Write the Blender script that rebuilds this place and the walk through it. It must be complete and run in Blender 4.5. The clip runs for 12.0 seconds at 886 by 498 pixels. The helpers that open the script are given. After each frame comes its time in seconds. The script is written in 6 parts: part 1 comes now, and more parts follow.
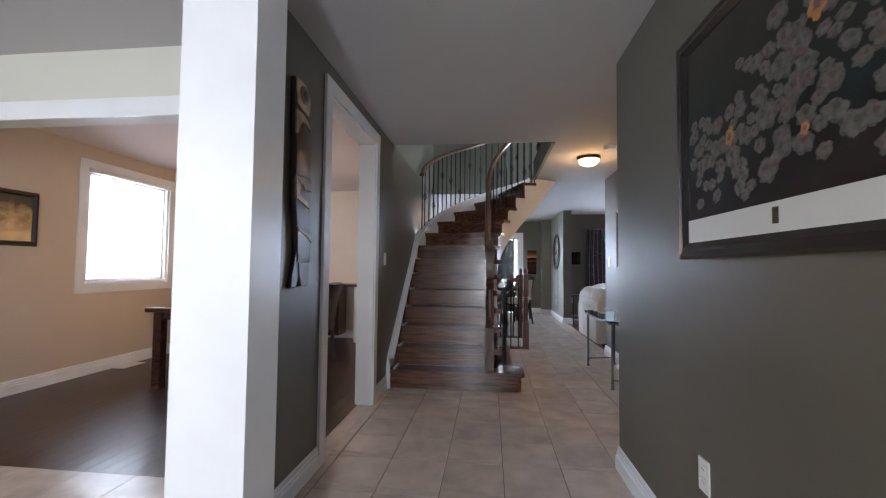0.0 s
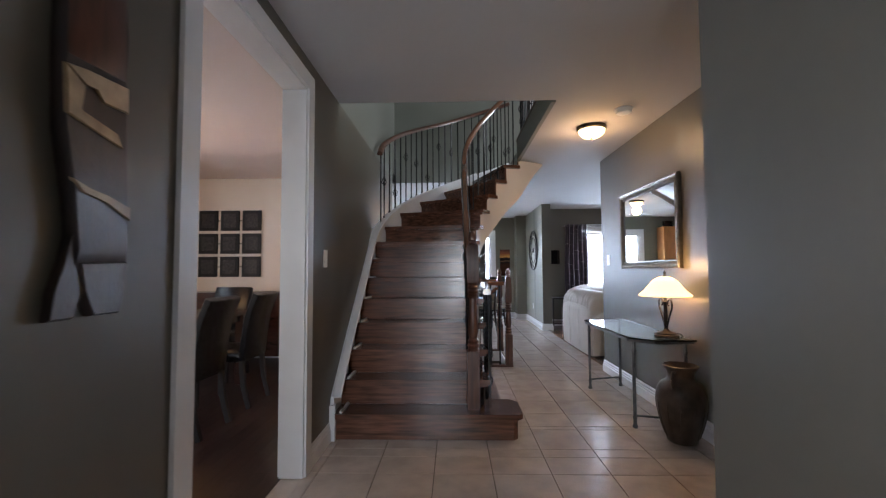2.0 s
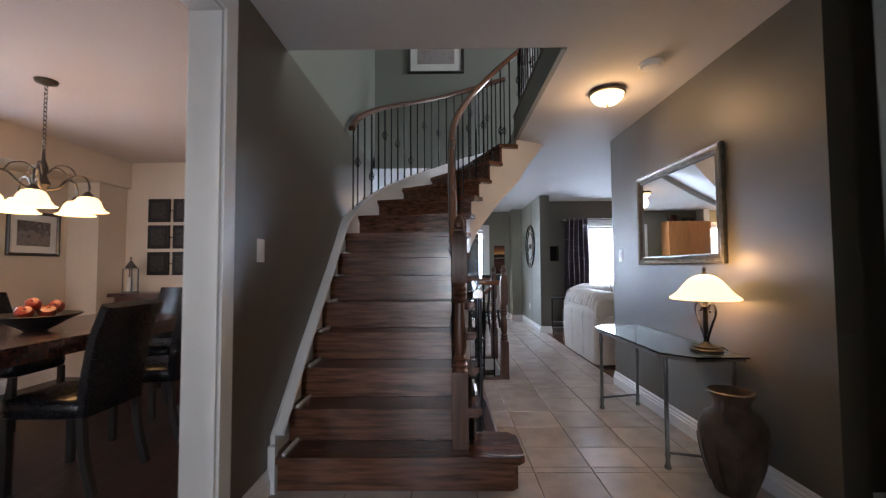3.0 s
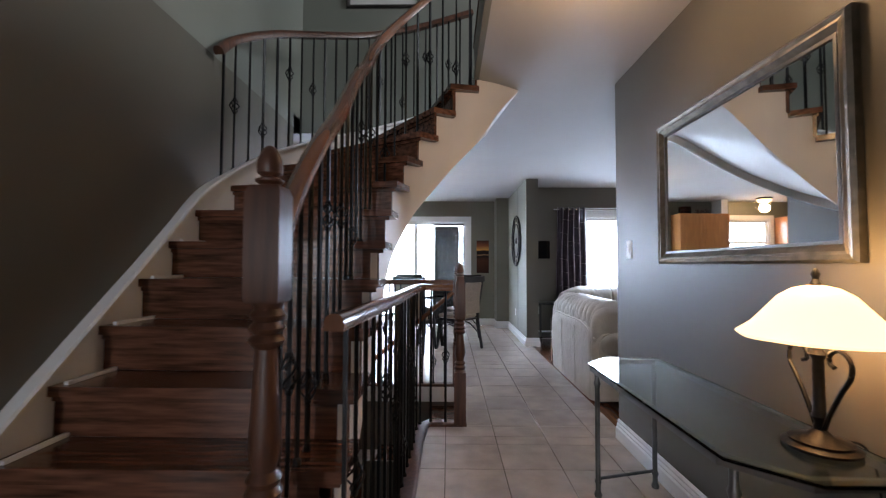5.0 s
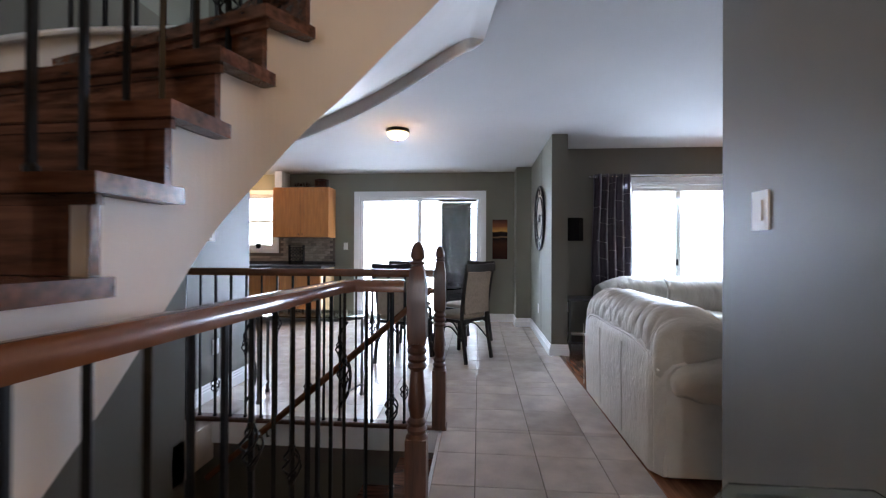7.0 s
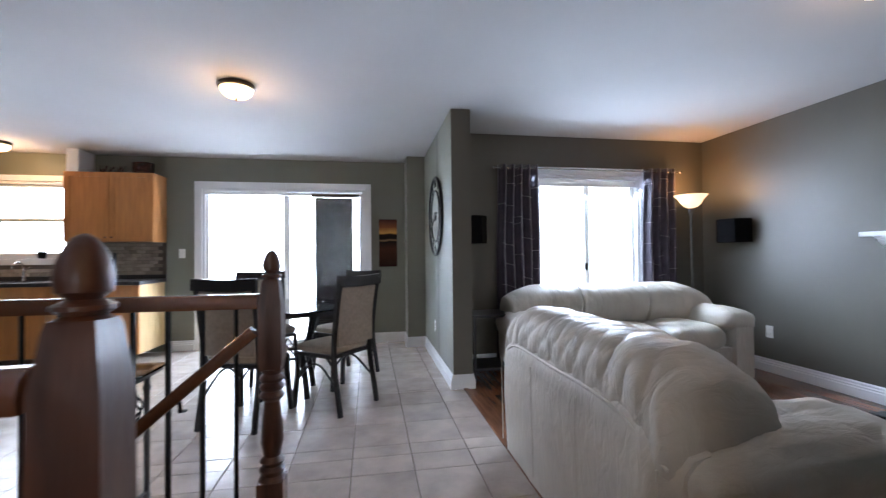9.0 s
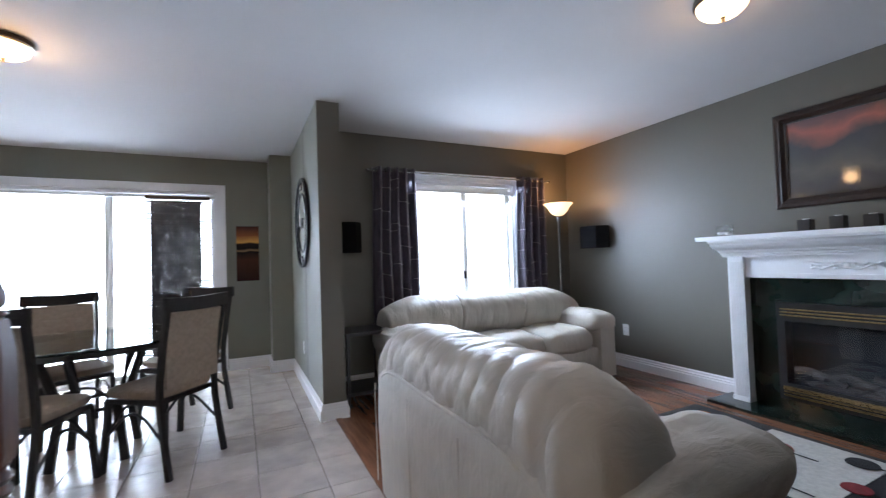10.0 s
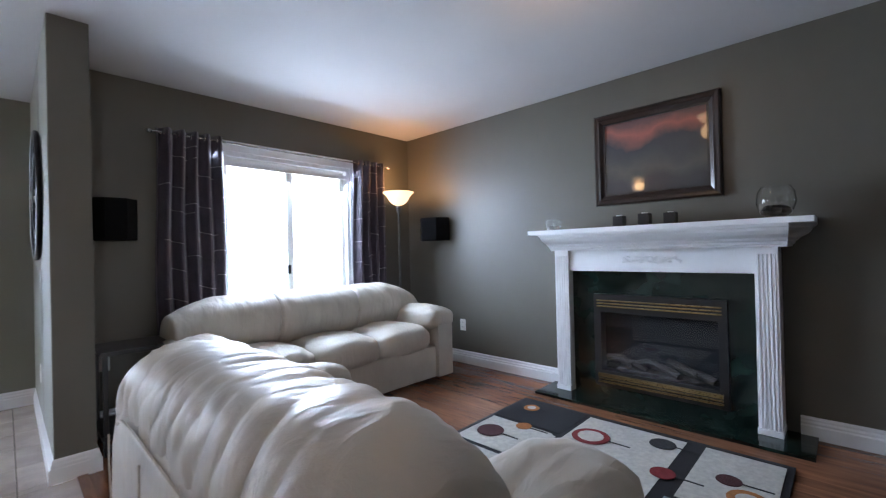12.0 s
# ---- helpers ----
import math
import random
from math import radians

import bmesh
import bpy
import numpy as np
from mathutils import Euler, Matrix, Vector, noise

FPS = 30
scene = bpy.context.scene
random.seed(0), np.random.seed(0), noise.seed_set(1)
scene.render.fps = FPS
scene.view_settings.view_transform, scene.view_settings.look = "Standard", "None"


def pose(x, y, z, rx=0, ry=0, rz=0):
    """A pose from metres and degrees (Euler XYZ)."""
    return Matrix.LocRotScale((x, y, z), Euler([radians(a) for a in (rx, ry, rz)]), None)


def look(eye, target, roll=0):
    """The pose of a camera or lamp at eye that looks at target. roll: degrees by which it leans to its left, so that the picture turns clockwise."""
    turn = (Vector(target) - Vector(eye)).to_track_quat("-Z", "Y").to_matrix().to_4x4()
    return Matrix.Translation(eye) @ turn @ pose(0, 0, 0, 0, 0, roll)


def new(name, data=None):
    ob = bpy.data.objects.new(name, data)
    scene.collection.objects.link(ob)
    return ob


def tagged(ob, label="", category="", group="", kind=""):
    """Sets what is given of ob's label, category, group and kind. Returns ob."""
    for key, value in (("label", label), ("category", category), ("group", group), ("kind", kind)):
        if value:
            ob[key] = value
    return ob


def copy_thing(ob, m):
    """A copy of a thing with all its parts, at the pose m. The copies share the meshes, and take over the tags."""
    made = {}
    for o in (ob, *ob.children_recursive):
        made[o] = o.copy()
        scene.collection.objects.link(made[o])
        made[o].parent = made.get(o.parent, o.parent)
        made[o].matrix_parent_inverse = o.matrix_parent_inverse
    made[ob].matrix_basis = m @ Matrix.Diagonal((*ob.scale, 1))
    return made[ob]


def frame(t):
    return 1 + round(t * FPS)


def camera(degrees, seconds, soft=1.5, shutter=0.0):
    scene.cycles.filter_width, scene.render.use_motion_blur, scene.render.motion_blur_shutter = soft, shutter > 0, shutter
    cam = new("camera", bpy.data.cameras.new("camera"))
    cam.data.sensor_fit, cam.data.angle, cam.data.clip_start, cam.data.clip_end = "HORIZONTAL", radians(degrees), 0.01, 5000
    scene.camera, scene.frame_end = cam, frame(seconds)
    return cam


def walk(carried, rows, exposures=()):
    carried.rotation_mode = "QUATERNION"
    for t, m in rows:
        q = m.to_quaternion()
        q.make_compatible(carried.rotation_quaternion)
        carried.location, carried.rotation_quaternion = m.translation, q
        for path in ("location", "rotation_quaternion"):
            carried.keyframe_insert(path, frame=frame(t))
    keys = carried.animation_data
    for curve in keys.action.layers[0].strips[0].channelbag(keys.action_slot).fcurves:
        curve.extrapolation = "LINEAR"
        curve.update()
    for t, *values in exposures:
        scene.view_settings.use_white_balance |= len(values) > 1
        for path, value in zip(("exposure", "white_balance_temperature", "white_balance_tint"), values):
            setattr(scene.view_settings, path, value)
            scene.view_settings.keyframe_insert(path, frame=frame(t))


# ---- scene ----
cam = camera(93.0, 12.0, soft=1.2, shutter=0.35)
PATH = [
    (0, (0.799, 1.008, 1.173), (0.576, 2.994, 1.262), 0.6),
    (0.5, (0.761, 1.228, 1.176), (0.577, 3.218, 1.266), 0.1),
    (1, (0.716, 1.479, 1.177), (0.58, 3.472, 1.272), -0.2),
    (1.5, (0.684, 1.78, 1.168), (0.591, 3.775, 1.27), -0.3),
    (2, (0.667, 2.131, 1.171), (0.614, 4.128, 1.27), -0.3),
    (2.5, (0.685, 2.491, 1.158), (0.663, 4.489, 1.257), -0.2),
    (3, (0.738, 2.845, 1.159), (0.714, 4.843, 1.249), -0.3),
    (5, (1.235, 4.18, 1.163), (1.209, 6.178, 1.242), 0.2),
    (5.5, (1.356, 4.516, 1.161), (1.293, 6.514, 1.22), 0.8),
    (6, (1.483, 4.911, 1.148), (1.365, 6.907, 1.184), 1.0),
    (6.5, (1.55, 5.249, 1.148), (1.371, 7.241, 1.157), 0.4),
    (8.5, (1.601, 6.525, 1.14), (1.709, 8.522, 1.157), -0.6),
    (9, (1.662, 6.723, 1.153), (2.006, 8.693, 1.187), -0.6),
    (9.5, (1.742, 6.887, 1.162), (2.356, 8.789, 1.211), -1.1),
    (10, (1.818, 7.024, 1.174), (2.691, 8.823, 1.232), -1.9),
    (10.5, (1.953, 7.082, 1.211), (3.016, 8.775, 1.25), -2.7),
    (11, (2.028, 7.184, 1.182), (3.277, 8.746, 1.22), -2.6),
    (11.5, (2.107, 7.277, 1.184), (3.482, 8.73, 1.199), -2.0),
    (12, (2.203, 7.336, 1.153), (3.648, 8.719, 1.163), -1.4),
]
walk(cam, [(t, look(eye, target, roll)) for t, eye, target, roll in PATH])

# world, daylight, added upstairs fill, exposure
world = bpy.data.worlds.new("world")
scene.world = world
world.use_nodes = True
_wn = world.node_tree.nodes
_sky = _wn.new("ShaderNodeTexSky")
_sky.sky_type, _sky.sun_disc = "NISHITA", False
_sky.sun_elevation, _sky.sun_rotation = radians(40), radians(200)
world.node_tree.links.new(_sky.outputs[0], _wn["Background"].inputs[0])
_wn["Background"].inputs[1].default_value = 0.15
scene.view_settings.exposure = 0.0

sun = new("sun", bpy.data.lights.new("sun", "SUN"))
sun.data.energy, sun.data.angle, sun.data.color = 1.0, radians(12), (1, 0.96, 0.9)
sun.matrix_world = look((0, 0, 0), (0.35, 0.9, -0.9))


def area(name, place, target, w, h, watts, color):
    ob = new(name, bpy.data.lights.new(name, "AREA"))
    ob.data.shape, ob.data.size, ob.data.size_y = "RECTANGLE", w, h
    ob.data.energy, ob.data.color = watts, color
    ob.matrix_world = look(place, target)
    return ob


def bulb(name, place, watts, color=(1.0, 0.62, 0.30), radius=0.05):
    ob = new(name, bpy.data.lights.new(name, "POINT"))
    ob.data.energy, ob.data.color, ob.data.shadow_soft_size = watts, color, radius
    ob.location = place
    return ob


DAY = (0.70, 0.87, 1.17)
WARM = (1.0, 0.56, 0.23)
area("daylight_patio", (0.6, 12.86, 1.15), (0.6, 9.0, 0.0), 2.3, 2.1, 350, DAY)
area("daylight_living", (4.04, 11.36, 1.42), (4.04, 8.5, -0.9), 1.45, 1.45, 175, DAY)
area("daylight_kitchen", (-2.33, 12.84, 1.66), (-2.33, 10.5, 0.9), 1.1, 1.1, 40, DAY)
area("daylight_dining", (-3.82, 5.55, 1.60), (-1.5, 5.55, 0.8), 1.35, 1.4, 64, DAY)
area("daylight_entry", (0.34, -0.74, 1.25), (-2.96, 2.91, 1.10), 0.26, 1.8, 86, (0.87, 0.93, 1.05))
area("daylight_foyer", (-2.3, -0.70, 1.5), (-3.1, 1.3, 1.8), 1.2, 1.3, 40, (0.84, 0.93, 1.08))
# Added fill for the upper hall; no source is seen up there.
area("daylight_upstairs", (5.3, 6.2, 4.0), (0, 6.8, 3.2), 1.2, 1.2, 165, (0.84, 0.89, 0.96))

# ---- materials ----
def mat(name, color, rough=0.6, metal=0.0, var=0.12, scale=3.0, bump=0.0, bscale=120.0, vary=0.0, grain=None, coat=0.0, spec=0.5, sheen=0.0):
    """A surface with large stains, fine grain and relief. grain: stretch of the noise per axis, for wood."""
    m = bpy.data.materials.new(name)
    m.use_nodes = True
    nt = m.node_tree
    n, l = nt.nodes, nt.links
    b = n["Principled BSDF"]
    b.inputs["Roughness"].default_value, b.inputs["Metallic"].default_value = rough, metal
    b.inputs["Coat Weight"].default_value, b.inputs["Coat Roughness"].default_value = coat, 0.12
    b.inputs["Specular IOR Level"].default_value = spec
    b.inputs["Sheen Weight"].default_value = sheen
    tc = n.new("ShaderNodeTexCoord")
    mp = n.new("ShaderNodeMapping")
    l.new(tc.outputs["Object"], mp.inputs["Vector"])
    if grain:
        mp.inputs["Scale"].default_value = grain
    info = n.new("ShaderNodeObjectInfo")
    off = n.new("ShaderNodeVectorMath")
    off.operation = "SCALE"
    off.inputs["Scale"].default_value = 37.0
    l.new(info.outputs["Random"], off.inputs[0])
    add = n.new("ShaderNodeVectorMath")
    l.new(mp.outputs[0], add.inputs[0])
    l.new(off.outputs[0], add.inputs[1])
    vec = add.outputs[0] if vary else mp.outputs[0]
    big = n.new("ShaderNodeTexNoise")
    big.inputs["Scale"].default_value, big.inputs["Detail"].default_value = scale, 5.0
    fine = n.new("ShaderNodeTexNoise")
    fine.inputs["Scale"].default_value, fine.inputs["Detail"].default_value = bscale, 3.0
    for t in (big, fine):
        l.new(vec, t.inputs["Vector"])
    ramp = n.new("ShaderNodeMapRange")
    ramp.inputs["From Min"].default_value, ramp.inputs["From Max"].default_value = 0.3, 0.7
    ramp.inputs["To Min"].default_value, ramp.inputs["To Max"].default_value = 1 - var, 1 + var
    l.new(big.outputs["Fac"], ramp.inputs["Value"])
    last = ramp.outputs[0]
    if vary:
        r2 = n.new("ShaderNodeMapRange")
        r2.inputs["To Min"].default_value, r2.inputs["To Max"].default_value = 1 - vary, 1 + vary
        l.new(info.outputs["Random"], r2.inputs["Value"])
        mul = n.new("ShaderNodeMath")
        mul.operation = "MULTIPLY"
        l.new(last, mul.inputs[0])
        l.new(r2.outputs[0], mul.inputs[1])
        last = mul.outputs[0]
    col = n.new("ShaderNodeVectorMath")
    col.operation = "SCALE"
    col.inputs[0].default_value = color
    l.new(last, col.inputs["Scale"])
    l.new(col.outputs[0], b.inputs["Base Color"])
    rr = n.new("ShaderNodeMapRange")
    rr.inputs["To Min"].default_value, rr.inputs["To Max"].default_value = max(0.02, rough * 0.85), min(1, rough * 1.15)
    l.new(fine.outputs["Fac"], rr.inputs["Value"])
    l.new(rr.outputs[0], b.inputs["Roughness"])
    if bump:
        bp = n.new("ShaderNodeBump")
        bp.inputs["Strength"].default_value, bp.inputs["Distance"].default_value = bump, 0.004
        l.new(fine.outputs["Fac"], bp.inputs["Height"])
        l.new(bp.outputs[0], b.inputs["Normal"])
    return m


def glow(name, color, strength, rough=0.3):
    m = bpy.data.materials.new(name)
    m.use_nodes = True
    b = m.node_tree.nodes["Principled BSDF"]
    b.inputs["Base Color"].default_value = (*color, 1)
    b.inputs["Emission Color"].default_value = (*color, 1)
    b.inputs["Emission Strength"].default_value = strength
    b.inputs["Roughness"].default_value = rough
    return m


def glass(name, tint=(1, 1, 1), rough=0.0, ior=1.45):
    m = bpy.data.materials.new(name)
    m.use_nodes = True
    b = m.node_tree.nodes["Principled BSDF"]
    b.inputs["Base Color"].default_value = (*tint, 1)
    b.inputs["Transmission Weight"].default_value = 1.0
    b.inputs["Roughness"].default_value, b.inputs["IOR"].default_value = rough, ior
    return m


PAINT = mat("taupe_paint", (0.112, 0.104, 0.084), 0.42, var=0.05, scale=1.2, bump=0.12, bscale=260, spec=0.45)
PAINT_UP = mat("grey_green_paint", (0.19, 0.20, 0.175), 0.5, var=0.05, scale=1.2, bump=0.12, bscale=260)
# Lighter and greener than PAINT, for the wall faces round the breakfast area.
SAGE = mat("sage_grey_wall", (0.185, 0.188, 0.150), 0.45, var=0.05, scale=1.2, bump=0.12, bscale=260, spec=0.45)
BEIGE = mat("beige_paint", (0.60, 0.50, 0.40), 0.55, var=0.05, scale=1.3, bump=0.12, bscale=260)
CREAM = mat("cream_paint", (0.66, 0.65, 0.57), 0.55, var=0.04, scale=1.3, bump=0.1, bscale=260)
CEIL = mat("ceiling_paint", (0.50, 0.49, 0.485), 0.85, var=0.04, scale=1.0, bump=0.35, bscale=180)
PINK = mat("dining_ceiling_paint", (0.66, 0.575, 0.54), 0.8, var=0.04, scale=1.0, bump=0.3, bscale=180)
TRIM = mat("white_trim_paint", (0.80, 0.81, 0.825), 0.34, var=0.04, scale=4, bump=0.05, bscale=90)
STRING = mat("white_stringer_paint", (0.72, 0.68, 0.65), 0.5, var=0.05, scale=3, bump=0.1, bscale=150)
TILE = mat("ceramic_tile", (0.53, 0.46, 0.41), 0.22, var=0.16, scale=6, bump=0.25, bscale=60, vary=0.07)
GROUT = mat("grout", (0.13, 0.11, 0.095), 0.9, var=0.15, scale=8, bump=0.5, bscale=300)
OAK = mat("red_brown_oak_plank", (0.20, 0.088, 0.047), 0.24, var=0.35, scale=1.6, bump=0.15, bscale=9, vary=0.22, grain=(22, 2.2, 22), coat=0.2)
ESPRESSO = mat("espresso_plank", (0.036, 0.016, 0.013), 0.40, var=0.3, scale=1.6, bump=0.12, bscale=9, vary=0.25, grain=(22, 2.2, 22), coat=0.25)
TREAD = mat("dark_stained_oak_tread", (0.112, 0.046, 0.027), 0.20, var=0.62, scale=1.5, bump=0.16, bscale=9, vary=0.2, grain=(3.0, 34, 34), coat=0.22)
NEWEL = mat("stained_oak_newel", (0.080, 0.032, 0.018), 0.38, var=0.4, scale=1.6, bump=0.25, bscale=8, grain=(26, 26, 2.0), coat=0.12)
RAIL = mat("stained_oak_handrail", (0.152, 0.06, 0.028), 0.22, var=0.2, scale=3, bump=0.05, bscale=30, coat=0.6)
IRON = mat("black_wrought_iron", (0.012, 0.012, 0.013), 0.42, 0.6, var=0.2, scale=20, bump=0.2, bscale=90)
BRONZE = mat("brushed_bronze", (0.10, 0.085, 0.07), 0.38, 0.9, var=0.25, scale=12, bump=0.1, bscale=90)
PEWTER = mat("dark_pewter_metal", (0.17, 0.17, 0.17), 0.33, 0.9, var=0.2, scale=14, bump=0.1, bscale=90)
LEATHER = mat("cream_leather", (0.56, 0.515, 0.445), 0.40, var=0.08, scale=5, bump=0.10, bscale=260)
_n, _l = LEATHER.node_tree.nodes, LEATHER.node_tree.links
_tc, _wr, _bp, _old = _n.new("ShaderNodeTexCoord"), _n.new("ShaderNodeTexNoise"), _n.new("ShaderNodeBump"), next(x for x in _n if x.bl_idname == "ShaderNodeBump")
_mp = _n.new("ShaderNodeMapping")
_mp.inputs["Scale"].default_value = (2.2, 0.7, 0.9)
_wr.inputs["Scale"].default_value, _wr.inputs["Detail"].default_value, _wr.inputs["Distortion"].default_value = 9.0, 4.0, 1.2
_bp.inputs["Strength"].default_value, _bp.inputs["Distance"].default_value = 0.55, 0.012
_l.new(_tc.outputs["Object"], _mp.inputs["Vector"])
_l.new(_mp.outputs[0], _wr.inputs["Vector"])
_l.new(_wr.outputs["Fac"], _bp.inputs["Height"])
_l.new(_old.outputs[0], _bp.inputs["Normal"])
_l.new(_bp.outputs[0], _n["Principled BSDF"].inputs["Normal"])
DLEATHER = mat("black_leather", (0.006, 0.006, 0.008), 0.27, var=0.2, scale=6, bump=0.08, bscale=170, spec=0.28)
DWOOD = mat("dark_mahogany", (0.045, 0.016, 0.012), 0.25, var=0.3, scale=2, bump=0.1, bscale=20, grain=(3, 18, 18), coat=0.3)
BLACKW = mat("black_painted_wood", (0.014, 0.012, 0.012), 0.35, var=0.2, scale=8, bump=0.1, bscale=60)
FABRIC = mat("beige_cane_fabric", (0.34, 0.28, 0.22), 0.8, var=0.12, scale=40, bump=0.5, bscale=240)
CURTAIN = mat("plum_curtain_fabric", (0.050, 0.037, 0.054), 0.62, var=0.25, scale=12, bump=0.4, bscale=320, sheen=0.3)
THREAD = mat("silver_thread", (0.42, 0.38, 0.40), 0.35, 0.3)
CAB = mat("honey_maple", (0.50, 0.205, 0.062), 0.33, var=0.14, scale=2.0, bump=0.06, bscale=20, grain=(14, 14, 1.6), coat=0.3)
CABSIDE = mat("pale_maple", (0.62, 0.42, 0.20), 0.4, var=0.08, scale=2, grain=(10, 10, 1.5))
COUNTER = mat("dark_laminate", (0.035, 0.032, 0.034), 0.28, var=0.4, scale=60, bump=0.05)
STEEL = mat("stainless_steel", (0.55, 0.55, 0.56), 0.22, 1.0, var=0.05, scale=30)
CHROME = mat("polished_chrome", (0.7, 0.7, 0.7), 0.08, 1.0)
BRASS = mat("polished_brass", (0.42, 0.31, 0.15), 0.28, 1.0, var=0.1, scale=20)
PLASTIC = mat("white_plastic", (0.78, 0.78, 0.76), 0.35, var=0.02)
SPEAKER = mat("matt_black_cabinet", (0.005, 0.005, 0.0055), 0.75, var=0.1, scale=20, bump=0.2, bscale=300, spec=0.06)
BLACKP = mat("black_plastic", (0.010, 0.010, 0.011), 0.6, var=0.1, scale=20, bump=0.2, bscale=300, spec=0.2)
MARBLE = mat("dark_green_marble", (0.007, 0.015, 0.012), 0.12, var=0.9, scale=7, bump=0.0)
FIREBLACK = mat("black_enamel", (0.012, 0.012, 0.013), 0.3, var=0.1)
LOG = mat("charred_ceramic_log", (0.085, 0.068, 0.055), 0.85, var=0.6, scale=14, bump=0.8, bscale=50)
CLAY = mat("glazed_brown_clay", (0.085, 0.060, 0.045), 0.42, var=0.5, scale=9, bump=0.4, bscale=60)
FRAMEB = mat("black_picture_frame", (0.014, 0.011, 0.010), 0.3, var=0.2, scale=12, coat=0.3)
FRAMEW = mat("dark_walnut_frame", (0.0175, 0.008, 0.005), 0.3, var=0.3, scale=12, coat=0.3)
MATBOARD = mat("white_mat_board", (0.62, 0.62, 0.60), 0.6, var=0.02)
SILVERF = mat("antique_silver_frame", (0.22, 0.20, 0.165), 0.32, 0.8, var=0.25, scale=25, bump=0.3, bscale=70)
MIRROR = mat("mirror_silver", (0.86, 0.88, 0.87), 0.015, 1.0, var=0.0)
SHADE = glow("amber_glass_shade", (1.0, 0.68, 0.38), 2.0)
SHADE_C = glow("frosted_glass_bowl", (1.0, 0.72, 0.42), 4.0)
SHADE_T = glow("torchiere_glass", (1.0, 0.70, 0.45), 1.5)
GLASS = glass("clear_glass")
GGLASS = glass("green_edge_glass", (0.80, 0.93, 0.90))
SMOKE = glass("smoked_fire_glass", (0.62, 0.66, 0.74))
SKYGLOW = glow("overcast_sky_backdrop", (0.88, 0.94, 1.0), 5.0)
REDF = mat("red_glazed_fruit", (0.20, 0.022, 0.012), 0.3, var=0.3, scale=12)
LEAF = mat("leaf_green", (0.05, 0.10, 0.03), 0.5, var=0.3, scale=30)
STONEMAT = mat("mosaic_tile", (0.34, 0.29, 0.24), 0.4, var=0.15, scale=20, vary=0.35)
RUGBLACK = mat("rug_black_pile", (0.013, 0.013, 0.015), 0.95, var=0.25, scale=40, bump=1.0, bscale=500)
RUGWHITE = mat("rug_cream_pile", (0.52, 0.50, 0.45), 0.95, var=0.12, scale=40, bump=1.0, bscale=500)
RUGBLUE = mat("rug_grey_blue_pile", (0.27, 0.33, 0.34), 0.95, var=0.15, scale=40, bump=1.0, bscale=500)
RUGRED = mat("rug_red_pile", (0.20, 0.015, 0.018), 0.95, var=0.2, scale=40, bump=1.0, bscale=500)
RUGORANGE = mat("rug_ochre_pile", (0.38, 0.14, 0.035), 0.95, var=0.2, scale=40, bump=1.0, bscale=500)
RUGMAROON = mat("rug_maroon_pile", (0.065, 0.018, 0.020), 0.95, var=0.2, scale=40, bump=1.0, bscale=500)


def picture_mat(name, stops, scale=3.0, warp=0.25, axis=2, lo=0.0, hi=1.0, rough=0.08):
    """A painted sheet: colour bands along one axis, broken up by noise, under picture glass."""
    m = bpy.data.materials.new(name)
    m.use_nodes = True
    n, l = m.node_tree.nodes, m.node_tree.links
    b = n["Principled BSDF"]
    tc, sep, nz = n.new("ShaderNodeTexCoord"), n.new("ShaderNodeSeparateXYZ"), n.new("ShaderNodeTexNoise")
    nz.inputs["Scale"].default_value, nz.inputs["Detail"].default_value = scale, 8.0
    l.new(tc.outputs["Object"], sep.inputs[0])
    l.new(tc.outputs["Object"], nz.inputs["Vector"])
    rg = n.new("ShaderNodeMapRange")
    rg.inputs["From Min"].default_value, rg.inputs["From Max"].default_value = lo, hi
    l.new(sep.outputs[axis], rg.inputs["Value"])
    ma = n.new("ShaderNodeMath")
    ma.operation = "MULTIPLY_ADD"
    ma.inputs[1].default_value = warp
    l.new(nz.outputs["Fac"], ma.inputs[0])
    l.new(rg.outputs[0], ma.inputs[2])
    sub = n.new("ShaderNodeMath")
    sub.operation = "SUBTRACT"
    sub.inputs[1].default_value = warp / 2
    l.new(ma.outputs[0], sub.inputs[0])
    cr = n.new("ShaderNodeValToRGB")
    while len(cr.color_ramp.elements) < len(stops):
        cr.color_ramp.elements.new(0.5)
    for e, (p, c) in zip(cr.color_ramp.elements, stops):
        e.position, e.color = p, (*c, 1)
    l.new(sub.outputs[0], cr.inputs[0])
    l.new(cr.outputs[0], b.inputs["Base Color"])
    b.inputs["Roughness"].default_value = 0.5
    b.inputs["Coat Weight"].default_value, b.inputs["Coat Roughness"].default_value = 1.0, rough
    return m


# ---- mesh helpers ----
def finish(name, bm, material, smooth=False, bevel=0.0):
    me = bpy.data.meshes.new(name)
    if bevel:
        bmesh.ops.bevel(bm, geom=[e for e in bm.edges if len(e.link_faces) == 2 and e.calc_face_angle(0) > 0.5], offset=bevel, segments=2, profile=0.6, affect="EDGES")
    bmesh.ops.recalc_face_normals(bm, faces=bm.faces)
    bm.to_mesh(me)
    bm.free()
    for m in (material if isinstance(material, (list, tuple)) else [material]):
        me.materials.append(m)
    if smooth:
        me.shade_smooth()
        me.set_sharp_from_angle(angle=radians(42))
    return me


def part(name, bm, material, parent=None, label="", smooth=False, bevel=0.0, kind=""):
    ob = new(name, finish(name, bm, material, smooth, bevel))
    ob.parent = parent
    return tagged(ob, label=label, kind=kind)


